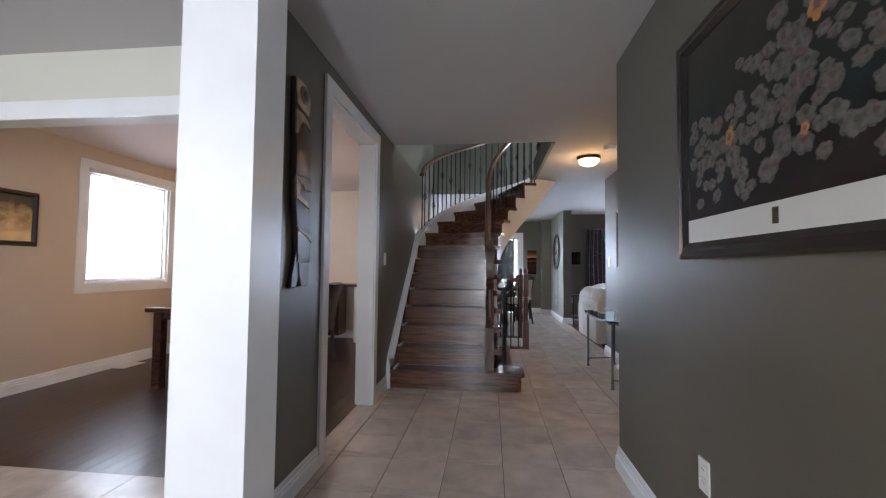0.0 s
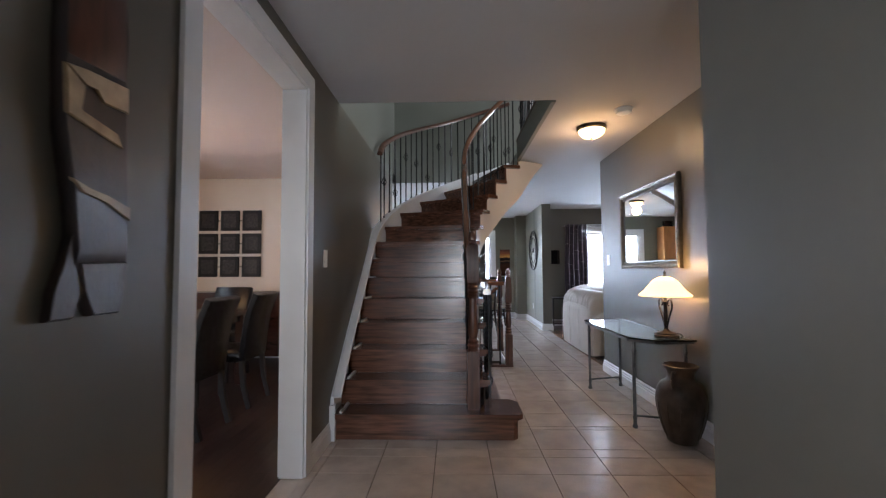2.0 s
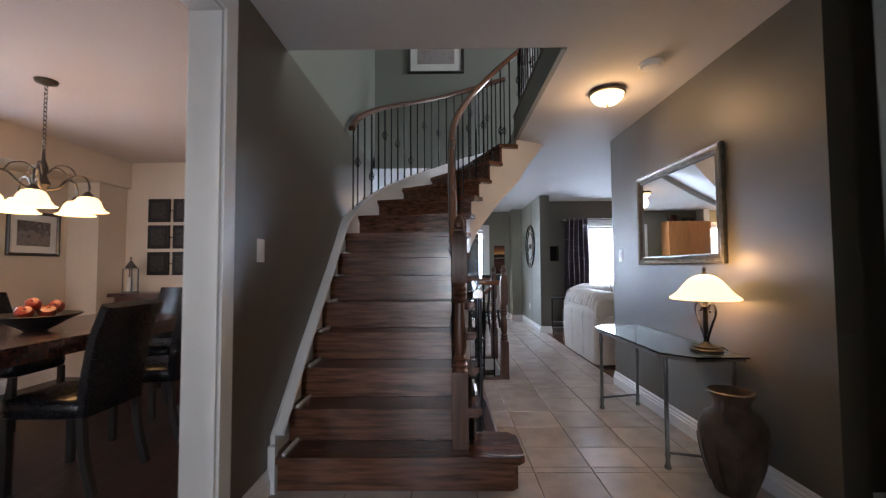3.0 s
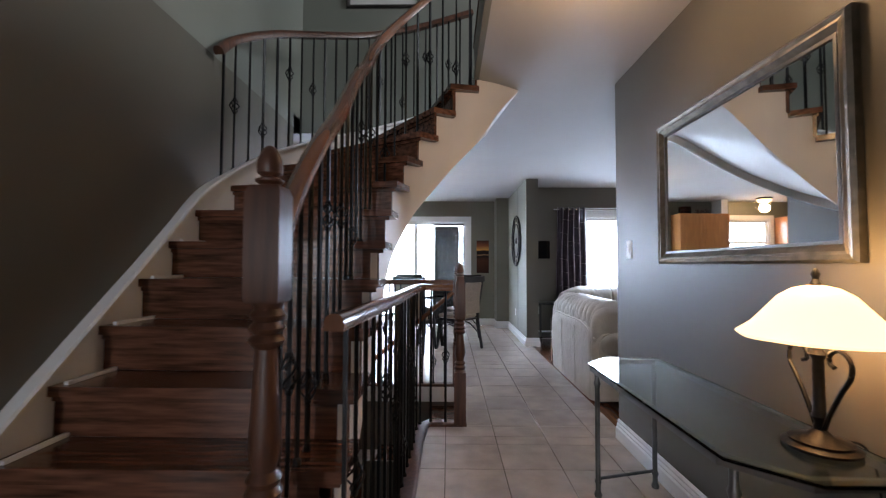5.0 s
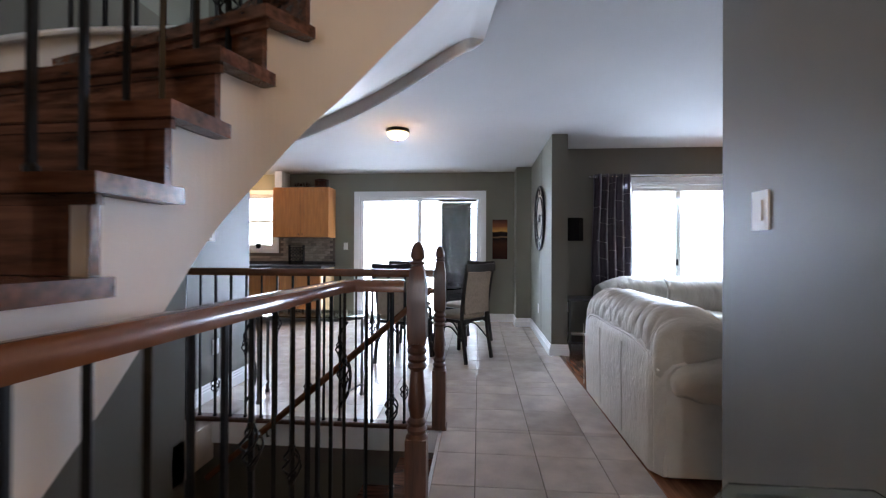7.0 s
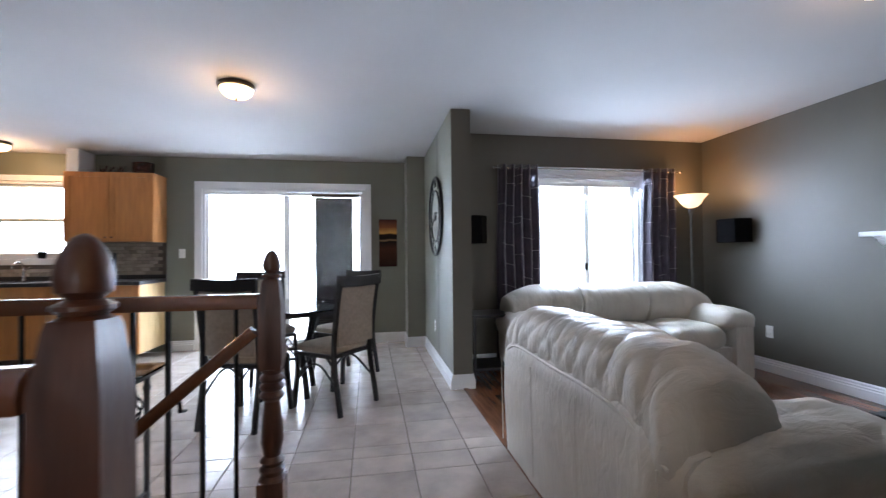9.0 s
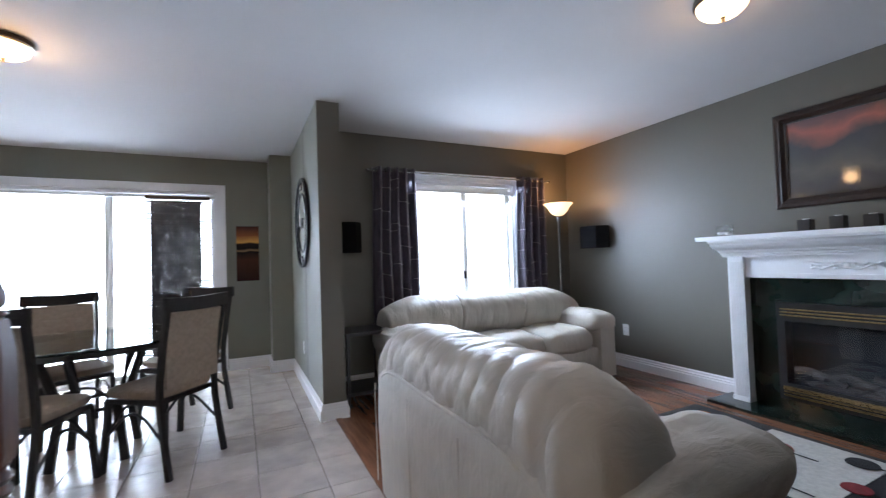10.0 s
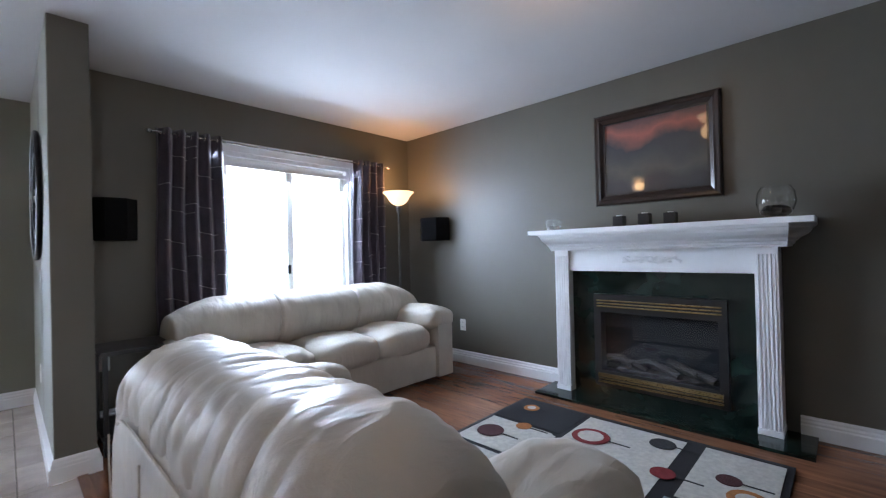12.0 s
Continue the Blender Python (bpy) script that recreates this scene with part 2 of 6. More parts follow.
def thing(name, label, category, place=(0, 0, 0), rz=0.0, group=""):
    ob = new(name)
    ob.empty_display_size = 0.1
    ob.matrix_basis = pose(*place, 0, 0, rz)
    return tagged(ob, label=label, category=category, group=group)


def box(x0, x1, y0, y1, z0, z1, bm=None):
    bm = bm or bmesh.new()
    v = [bm.verts.new(p) for p in ((x0, y0, z0), (x1, y0, z0), (x1, y1, z0), (x0, y1, z0), (x0, y0, z1), (x1, y0, z1), (x1, y1, z1), (x0, y1, z1))]
    for f in ((0, 3, 2, 1), (4, 5, 6, 7), (0, 1, 5, 4), (1, 2, 6, 5), (2, 3, 7, 6), (3, 0, 4, 7)):
        bm.faces.new([v[i] for i in f])
    return bm


def lathe(profile, bm=None, seg=24, at=(0, 0, 0), sx=1.0, sy=1.0):
    """Turn (radius, height) pairs round the z axis."""
    bm = bm or bmesh.new()
    rings = []
    for r, z in profile:
        rings.append([bm.verts.new((at[0] + sx * max(r, 1e-4) * math.cos(2 * math.pi * i / seg), at[1] + sy * max(r, 1e-4) * math.sin(2 * math.pi * i / seg), at[2] + z)) for i in range(seg)])
    for a, b in zip(rings, rings[1:]):
        for i in range(seg):
            bm.faces.new((a[i], a[(i + 1) % seg], b[(i + 1) % seg], b[i]))
    bm.faces.new(rings[0][::-1])
    bm.faces.new(rings[-1])
    return bm


def sweep(path, section, bm=None, closed=False, up=(0, 0, 1), caps=True):
    """Carry a closed section (side, height) along a path of points."""
    bm = bm or bmesh.new()
    pts = [Vector(p) for p in path]
    rings, n = [], len(pts)
    for i, p in enumerate(pts):
        a = pts[(i - 1) % n] if (closed or i) else p
        b = pts[(i + 1) % n] if (closed or i < n - 1) else p
        d = (b - a).normalized()
        u = Vector(up)
        if abs(d.dot(u)) > 0.98:
            u = Vector((1, 0, 0))
        s = d.cross(u).normalized()
        h = s.cross(d).normalized()
        k = 1.0
        if 0 < i < n - 1 or closed:
            c = (p - a).normalized().dot((b - p).normalized())
            k = min(1.5, 1 / max(0.5, math.sqrt((1 + c) / 2)))
        rings.append([bm.verts.new(p + s * q[0] * k + h * q[1]) for q in section])
    m = len(section)
    for a, b in list(zip(rings, rings[1:])) + ([(rings[-1], rings[0])] if closed else []):
        for i in range(m):
            bm.faces.new((a[i], a[(i + 1) % m], b[(i + 1) % m], b[i]))
    if caps and not closed:
        bm.faces.new(rings[0][::-1])
        bm.faces.new(rings[-1])
    return bm


def ring(r, n=8, sq=1.0):
    return [(r * math.cos(2 * math.pi * i / n) * sq, r * math.sin(2 * math.pi * i / n)) for i in range(n)]


def curve_pts(ctrl, n=8):
    """Catmull-Rom through the control points."""
    c = [Vector(p) for p in ctrl]
    c = [2 * c[0] - c[1]] + c + [2 * c[-1] - c[-2]]
    out = []
    for i in range(1, len(c) - 2):
        for k in range(n):
            t = k / n
            a, b, d, e = c[i - 1], c[i], c[i + 1], c[i + 2]
            out.append(0.5 * ((2 * b) + (d - a) * t + (2 * a - 5 * b + 4 * d - e) * t * t + (3 * b - a - 3 * d + e) * t ** 3))
    out.append(c[-2])
    return out


def pillow(sx, sy, sz, at=(0, 0, 0), e=0.45, ev=0.6, wr=0.012, wf=9.0, seg=40, rings=20, seed=0.0, stretch=(1, 1, 1), arch=0.0, bm=None):
    """A stuffed cushion: a rounded box whose skin is pulled into soft creases."""
    bm = bm or bmesh.new()

    def p(c, k):
        return math.copysign(abs(c) ** k, c)

    grid = []
    for j in range(rings + 1):
        v = -math.pi / 2 + math.pi * j / rings
        row = []
        for i in range(seg):
            u = 2 * math.pi * i / seg
            x, y, z = p(math.cos(v), ev) * p(math.cos(u), e), p(math.cos(v), ev) * p(math.sin(u), e), p(math.sin(v), ev)
            q = Vector((x * sx / 2, y * sy / 2, z * sz / 2))
            if arch:
                q.z += arch * (1 - x * x) * max(0, z) - arch * 0.5 * max(0, z)
            w = Vector((q.x * stretch[0], q.y * stretch[1], q.z * stretch[2])) * wf + Vector((seed, seed * 1.7, 0))
            crease = min(1.0, abs(noise.noise(w)) * 4.2) ** 0.55
            fine = min(1.0, abs(noise.noise(w * 2.1 + Vector((5, 5, 5)))) * 5) ** 0.6
            d = wr * (0.9 * (crease - 0.75) + 0.35 * (fine - 0.75) + 0.5 * noise.noise(w * 0.4))
            nrm = Vector((x / sx, y / sy, z / sz)).normalized()
            row.append(bm.verts.new(q + nrm * d + Vector(at)))
        grid.append(row)
    for a, b in zip(grid, grid[1:]):
        for i in range(seg):
            bm.faces.new((a[i], a[(i + 1) % seg], b[(i + 1) % seg], b[i]))
    bmesh.ops.remove_doubles(bm, verts=bm.verts, dist=1e-5)
    return bm


def slab(name, rects, z0, z1, material, kind="structure", category=""):
    bm = bmesh.new()
    for r in rects:
        box(r[0], r[1], r[2], r[3], z0, z1, bm)
    return tagged(part(name, bm, material), kind=kind)


def wall(name, axis, at, thick, a0, a1, z0, z1, holes, material):
    """A wall along one axis, its room face at `at` and its body on the side that thick's sign gives; holes: (a0, a1, z0, z1)."""
    bm = bmesh.new()
    ca = sorted({a0, a1, *[h[0] for h in holes], *[h[1] for h in holes]})
    cz = sorted({z0, z1, *[h[2] for h in holes], *[h[3] for h in holes]})
    lo, hi = sorted((at, at + thick))
    for i in range(len(ca) - 1):
        for j in range(len(cz) - 1):
            m, k = (ca[i] + ca[i + 1]) / 2, (cz[j] + cz[j + 1]) / 2
            if a0 <= m <= a1 and z0 <= k <= z1 and not any(h[0] < m < h[1] and h[2] < k < h[3] for h in holes):
                if axis == "x":
                    box(ca[i], ca[i + 1], lo, hi, cz[j], cz[j + 1], bm)
                else:
                    box(lo, hi, ca[i], ca[i + 1], cz[j], cz[j + 1], bm)
    bmesh.ops.remove_doubles(bm, verts=bm.verts, dist=1e-4)
    inner = [f for f in bm.faces if any(set(g.verts) == set(f.verts) and g is not f for g in f.verts[0].link_faces)]
    bmesh.ops.delete(bm, geom=inner, context="FACES_ONLY")
    return tagged(part(name, bm, material), kind="structure")


BASE = [(0, 0), (0.017, 0), (0.017, 0.074), (0.010, 0.082), (0.013, 0.093), (0.007, 0.104), (0.009, 0.116), (0.004, 0.128), (0, 0.128)]


def baseboard(pts, z=0.0):
    """A moulded skirting along wall corners, the room on the path's right."""
    return tagged(part("baseboard", sweep([(x, y, z) for x, y in pts], BASE), TRIM, smooth=False), kind="structure")


CAS = 0.085


def casing(name, axis, at, side, a0, a1, z0, z1, sill=False, w=CAS, t=0.018):
    """A moulded white surround on one wall face: around an opening a0..a1, z0..z1."""
    top = thing(name, "", "")
    tagged(top, kind="structure")
    lo, hi = sorted((at, at + side * t))
    mk = (lambda p0, p1, q0, q1: box(p0, p1, lo, hi, q0, q1)) if axis == "x" else (lambda p0, p1, q0, q1: box(lo, hi, p0, p1, q0, q1))
    part("side_casing", mk(a0 - w, a0, z0 if z0 < 0.05 else z0 - w, z1 + w), TRIM, top, bevel=0.005)
    part("side_casing", mk(a1, a1 + w, z0 if z0 < 0.05 else z0 - w, z1 + w), TRIM, top, bevel=0.005)
    part("head_casing", mk(a0, a1, z1, z1 + w), TRIM, top, bevel=0.005)
    if z0 > 0.05:
        part("window_sill", mk(a0, a1, z0 - w, z0), TRIM, top, bevel=0.005)
    return top


# ---- structure ----
H, R = 2.44, 0.183
UP = 14 * R
# floors: base slabs, with the well of the basement stair left open
TILED = [(-3.45, 1.567, -0.8, 3.2), (-0.2, 1.567, 3.2, 3.65), (-0.2, 3.4, 3.65, 4.83), (-0.2, 2.4, 4.83, 5.35), (0.98, 2.4, 5.35, 7.1),
         (0.98, 2.47, 7.1, 7.28), (1.34, 2.47, 7.28, 8.28), (-0.48, 2.47, 8.28, 9.2), (-3.4, 2.47, 9.2, 10.3), (-3.4, 2.366, 10.3, 12.5)]
slab("floor", TILED, -0.25, -0.010, GROUT)
slab("floor", [(2.47, 5.47, 7.1, 10.3), (2.40, 5.47, 5.0, 7.1), (2.54, 5.47, 10.3, 11.0), (-3.45, -0.32, 3.2, 7.8)], -0.25, -0.012, mat("subfloor", (0.05, 0.03, 0.02), 0.9))
slab("floor", [(-0.48, -0.2, 7.9, 8.28), (-0.32, -0.2, 3.2, 5.35)], -0.25, -0.004, TILE)
part("threshold_strip", box(2.455, 2.50, 7.1, 10.3, -0.004, 0.008), OAK, bevel=0.003)["kind"] = "structure"
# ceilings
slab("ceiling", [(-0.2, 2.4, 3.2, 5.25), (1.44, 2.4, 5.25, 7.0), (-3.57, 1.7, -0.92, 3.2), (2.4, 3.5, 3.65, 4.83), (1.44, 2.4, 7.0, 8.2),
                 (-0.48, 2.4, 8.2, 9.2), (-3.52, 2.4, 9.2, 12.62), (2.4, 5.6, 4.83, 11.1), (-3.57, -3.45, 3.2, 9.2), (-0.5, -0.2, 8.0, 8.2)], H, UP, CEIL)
slab("ceiling", [(-3.45, -0.32, 3.2, 7.9)], H, UP, PINK)
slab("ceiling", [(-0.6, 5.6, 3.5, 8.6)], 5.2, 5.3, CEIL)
# hall walls
wall("wall_hall_left", "y", -0.2, -0.12, 2.50, 8.0, 0, H, [(3.50, 4.55, 0, 2.25)], PAINT)
wall("wall_stair_left", "y", -0.2, -0.12, 5.25, 8.2, H, 5.2, [], PAINT_UP)
wall("wall_stair_back", "x", 8.197, 0.1, -0.2, 5.6, H + 0.002, 5.2, [(2.35, 3.15, UP, 4.8)], PAINT_UP)
wall("wall_well_left", "y", -0.2, -0.12, 5.25, 8.0, -2.6, 0, [], PAINT)
wall("wall_well_left", "y", -0.48, -0.12, 8.0, 9.2, -2.6, H, [], PAINT)
wall("wall_well_step", "x", 8.0, -0.12, -0.48, -0.32, -2.6, H, [], PAINT)
wall("wall_kitchen_side", "x", 9.2, -0.12, -3.4, -0.60, 0, H, [], PAINT)
wall("wall_entry_right", "y", 1.567, 0.13, -0.8, 3.65, 0, H, [], PAINT)
wall("wall_closet", "x", 3.65, -0.12, 1.697, 3.4, 0, H, [], PAINT)
wall("wall_closet_end", "y", 3.4, 0.12, 3.53, 4.95, 0, H, [], PAINT)
wall("wall_closet_back", "x", 4.83, 0.12, 2.52, 3.4, 0, H, [], PAINT)
wall("wall_hall_right", "y", 2.4, 0.12, 4.68, 7.1, 0, H, [], PAINT)
wall("wall_living_front", "x", 5.0, -0.05, 2.52, 5.6, 0, H, [], PAINT)
wall("wall_living_right", "y", 5.47, 0.13, 5.0, 11.0, 0, H, [], PAINT)
wall("wall_living_back", "x", 11.0, 0.13, 2.366, 5.6, 0, H, [(3.42, 4.665, 0.72, 2.02)], PAINT)
wall("wall_partition", "y", 2.37, 0.17, 10.3, 11.0, 0, H, [], PAINT)
wall("wall_partition", "y", 2.37, 0.12, 11.13, 12.1, 0, H, [], PAINT)
wall("wall_pier", "x", 12.1, 0.4, 2.14, 2.49, 0, H, [], SAGE)
# Thin skin that gives the partition's breakfast side the SAGE colour.
wall("wall_partition_skin", "y", 2.3665, 0.003, 10.303, 12.099, 0, H - 0.001, [], SAGE)
wall("wall_patio", "x", 12.5, 0.12, -3.52, 2.14, 0, H, [(-2.77, -1.90, 1.17, 2.10), (-0.43, 1.60, 0.0, 2.05)], SAGE)
wall("wall_kitchen_left", "y", -3.4, -0.12, 9.08, 12.5, 0, H, [], PAINT)
# dining room and foyer walls
wall("wall_dining_left", "y", -3.45, -0.12, -0.8, 7.8, 0, H, [(4.98, 6.13, 0.95, 2.20)], BEIGE)
wall("wall_dining_back", "x", 7.8, 0.1, -3.45, -0.32, 0, H, [], BEIGE)
wall("wall_dining_side", "y", -0.322, -0.004, 3.34, 7.8, 0, H, [(3.50, 4.55, 0, 2.25)], BEIGE)
wall("wall_dining_header", "x", 3.2, 0.12, -3.45, -0.32, 0, H, [(-3.0, -0.42, 0, 2.03)], CREAM)
wall("wall_foyer_front", "x", -0.68, -0.12, -3.57, 1.7, 0, H, [(0.10, 0.58, 0.3, 2.2), (-2.95, -1.65, 0.8, 2.2)], CREAM)
tagged(part("wall_niche", box(-3.448, -3.10, 7.40, 7.798, 0, 2.12), BEIGE), kind="structure")
tagged(part("wall_niche_beam", box(-3.448, -3.05, 6.2, 7.798, 2.122, H - 0.002), BEIGE), kind="structure")
# the white post at the end of the hall wall
post = thing("column", "", "")
tagged(post, kind="structure")
part("column_shaft", box(-0.250, 0.022, 2.30, 2.499, 0, H - 0.001), TRIM, post, bevel=0.006)
# upper floor
slab("floor_upper", [(1.44, 5.6, 3.5, 7.0), (1.44, 5.6, 7.0, 8.2)], UP, UP + 0.02, OAK)
wall("wall_upper_front", "x", 5.25, -0.12, -0.32, 1.44, UP, 5.2, [], PAINT_UP)
# Unseen end wall; its window opening is assumed.
wall("wall_upper_right", "y", 5.5, 0.1, 3.5, 8.2, UP, 5.2, [(5.6, 6.8, 3.4, 4.6)], PAINT_UP)
wall("wall_upper_south", "x", 3.6, -0.1, 1.44, 5.5, UP, 5.2, [], PAINT_UP)
slab("fascia", [(1.405, 1.439, 5.252, 7.0)], H - 0.012, UP + 0.10, PAINT_UP)
slab("fascia_cap", [(1.40, 1.50, 5.25, 7.03)], UP + 0.101, UP + 0.125, NEWEL)
# well: landing and walls below the floor
slab("floor_landing", [(-0.48, 0.62, 7.28, 8.28)], -0.9, -4 * R, TREAD)
slab("floor_basement", [(-0.48, 1.34, 4.5, 7.28)], -2.7, -2.6, GROUT)
wall("wall_well_back", "x", 8.28, 0.1, -0.48, 1.34, -2.6, -0.25, [], PAINT)
wall("wall_well_right", "y", 0.98, 0.1, 4.6, 7.28, -2.6, -0.25, [], PAINT)
wall("wall_well_front", "x", 5.35, -0.1, -0.2, 0.98, -2.6, -0.25, [], PAINT)
wall("wall_well_riser", "x", 7.27, 0.01, 0.62, 1.34, -1.1, -0.25, [], PAINT)
slab("well_trim", [(-0.2, 1.34, 8.262, 8.28)], -0.14, 0.0, TRIM)
slab("well_trim", [(0.98, 0.998, 5.35, 7.28)], -0.14, 0.0, TRIM)
baseboard([(-0.2, 7.99), (-0.48, 7.99), (-0.48, 8.28), (1.0, 8.28)], -4 * R)

for p in ([(-0.2, 2.5), (-0.2, 3.415)], [(-0.2, 4.635), (-0.2, 5.07)], [(1.697, 3.65), (1.567, 3.65), (1.567, -0.8)],
          [(2.52, 7.1), (2.4, 7.1), (2.4, 4.68), (2.52, 4.68), (2.52, 4.83), (3.4, 4.83)], [(5.47, 11.0), (5.47, 9.07)], [(5.47, 7.55), (5.47, 5.0)],
          [(2.37, 12.1), (2.37, 10.3), (2.54, 10.3), (2.54, 11.0), (5.47, 11.0)],
          [(1.69, 12.5), (2.14, 12.5), (2.14, 12.1), (2.37, 12.1)], [(-0.84, 12.5), (-0.52, 12.5)],
          [(-0.48, 8.30), (-0.48, 9.2), (-3.0, 9.2)], [(-3.45, 3.3), (-3.45, 7.39)], [(-3.1, 7.8), (-0.33, 7.8)]):
    baseboard(p)

# openings: casings, frames, glass
casing("door_1", "y", -0.2, 1, 3.50, 4.55, 0, 2.25, w=0.092)
casing("door_1", "y", -0.326, -1, 3.50, 4.55, 0, 2.25, w=0.092)
jamb = thing("door_jamb", "", "")
tagged(jamb, kind="structure")
part("jamb", box(-0.33, -0.195, 4.535, 4.549, 0, 2.236), TRIM, jamb)
part("jamb", box(-0.33, -0.195, 3.501, 3.515, 0, 2.236), TRIM, jamb)
part("jamb", box(-0.33, -0.195, 3.501, 4.549, 2.236, 2.249), TRIM, jamb)
casing("door_2", "x", 3.2, -1, -3.0, -0.42, 0, 2.03, w=0.11)


def window(name, axis, at, a0, a1, z0, z1, mull=1, depth=0.10, rail=False, side=1):
    """Frame, sashes and panes in a wall's opening; side: which way is outdoors."""
    top = thing(name, "", "")
    tagged(top, kind="structure")
    mk = (lambda p0, p1, q0, q1, r0, r1: box(p0, p1, min(at + side * q0, at + side * q1), max(at + side * q0, at + side * q1), r0, r1)) if axis == "x" else (
        lambda p0, p1, q0, q1, r0, r1: box(min(at + side * q0, at + side * q1), max(at + side * q0, at + side * q1), p0, p1, r0, r1))
    f = 0.035
    part("window_frame", mk(a0 + .001, a0 + f, 0.0, depth, z0 + .001, z1 - .001), TRIM, top, bevel=0.004)
    part("window_frame", mk(a1 - f, a1 - .001, 0.0, depth, z0 + .001, z1 - .001), TRIM, top, bevel=0.004)
    part("window_frame", mk(a0 + f, a1 - f, 0.0, depth, z1 - f, z1 - .001), TRIM, top, bevel=0.004)
    part("window_frame", mk(a0 + f, a1 - f, 0.0, depth, z0 + .001, z0 + f), TRIM, top, bevel=0.004)
    w = (a1 - a0 - 2 * f) / (mull + 1)
    for i in range(mull + 1):
        b0, b1 = a0 + f + i * w, a0 + f + (i + 1) * w
        q = 0.03 + 0.03 * (i % 2)
        s = 0.035
        sash = part("sash", mk(b0, b0 + s, q, q + .03, z0 + f, z1 - f), PLASTIC, top)
        part("sash_stile", mk(b1 - s, b1, q, q + .03, z0 + f, z1 - f), PLASTIC, sash)
        part("sash_rail", mk(b0 + s, b1 - s, q, q + .03, z1 - f - s, z1 - f), PLASTIC, sash)
        part("sash_rail", mk(b0 + s, b1 - s, q, q + .03, z0 + f, z0 + f + s), PLASTIC, sash)
        if rail:
            part("sash_rail", mk(b0 + s, b1 - s, q, q + .03, (z0 + z1) / 2 - .02, (z0 + z1) / 2 + .02), PLASTIC, sash)
        pane = part("pane", mk(b0 + s, b1 - s, q + .012, q + .018, z0 + f + s, z1 - f - s), GLASS, top, "clear window glass")
        pane.visible_shadow = False
    return top


casing("patio_casing", "x", 12.5, -1, -0.43, 1.60, 0, 2.05)
patio = window("patio_door", "x", 12.5, -0.43, 1.60, 0.0, 2.05, 1)
part("door_handle", box(0.60, 0.63, 12.49, 12.53, 0.92, 1.12), PLASTIC, patio, bevel=0.006)
part("track", box(-0.40, 1.57, 12.46, 12.5, 1.97, 2.0), TRIM, patio)
casing("living_window_casing", "x", 11.0, -1, 3.42, 4.665, 0.72, 2.02)
lw = window("window_1", "x", 11.0, 3.42, 4.665, 0.72, 2.02, 1)
part("window_handle", box(4.00, 4.025, 11.01, 11.03, 0.98, 1.06), BLACKP, lw, bevel=0.004)
part("head_track", box(3.45, 4.64, 10.985, 11.0, 1.90, 1.94), TRIM, lw)
casing("kitchen_window_casing", "x", 12.5, -1, -2.77, -1.90, 1.17, 2.10, w=0.07)
window("window_2", "x", 12.5, -2.77, -1.90, 1.17, 2.10, 0, rail=True)
casing("dining_window_casing", "y", -3.45, 1, 4.98, 6.13, 0.95, 2.20)
window("window_3", "y", -3.45, 4.98, 6.13, 0.95, 2.20, 0, side=-1)
dw = thing("window_blind", "white horizontal slat blind drawn down over the dining window", "blind")
part("headrail", box(-3.445, -3.40, 4.99, 6.12, 2.15, 2.19), PLASTIC, dw)
part("bottom_rail", box(-3.437, -3.41, 4.99, 6.12, 0.965, 0.985), PLASTIC, dw)
for k in range(41):
    part("slat", box(-3.436, -3.412, 5.0, 6.115, 1.0 + 0.028 * k, 1.0015 + 0.028 * k), PLASTIC, dw)
for side_y in (5.2, 5.9):
    part("lift_cord", box(-3.426, -3.424, side_y, side_y + .002, 0.98, 2.16), PLASTIC, dw)

# ground and overcast sky outdoors
for q in ((-6.5, 7.5, 14.6, 14.62, -2.8, 4.2), (-6.0, -5.98, 2.5, 9.0, -2.8, 4.2)):
    tagged(part("backdrop", box(*q), SKYGLOW), kind="structure")
tagged(part("ground", box(-60, 60, -60, 80, -3.0, -2.9), mat("lawn_soil", (0.06, 0.09, 0.035), 0.95, var=0.3, scale=2)), kind="structure")

# ---- main stair ----
IN = [None] + [(0.88, y) for y in (5.08, 5.28, 5.48, 5.68, 5.88, 6.08, 6.28)] + [(0.885, 6.45), (0.90, 6.60), (0.95, 6.74), (1.03, 6.85), (1.135, 6.93), (1.26, 6.99), (1.43, 7.02), (1.60, 7.10)]
OUT = [None] + [(-0.18, y) for y in (5.08, 5.28, 5.48, 5.69, 5.90, 6.11, 6.31)] + [(-0.16, 6.50), (-0.09, 6.74), (0.05, 7.00), (0.26, 7.34), (0.56, 7.67), (0.95, 7.88), (1.43, 7.96), (1.60, 7.96)]
DEEP = [0.46] * 11 + [0.49, 0.50, 0.44, 0.31, 0.305, 0.30]
INDEEP = [0.46] * 10 + [0.48, 0.50, 0.54, 0.56, 0.56, 0.42]
stair = thing("staircase", "curving dark-stained oak staircase with white stringers, rising from the tiled hall", "staircase")


def lerp(a, b, t):
    return tuple(p + (q - p) * t for p, q in zip(a, b))


def unit(a, b):
    d = math.hypot(b[0] - a[0], b[1] - a[1])
    return ((b[0] - a[0]) / d, (b[1] - a[1]) / d)


def prism(loop, z0, z1, bm=None):
    bm = bm or bmesh.new()
    lo = [bm.verts.new((x, y, z0)) for x, y in loop]
    hi = [bm.verts.new((x, y, z1)) for x, y in loop]
    bm.faces.new(lo[::-1])
    bm.faces.new(hi)
    for i in range(len(loop)):
        j = (i + 1) % len(loop)
        bm.faces.new((lo[i], lo[j], hi[j], hi[i]))
    return bm


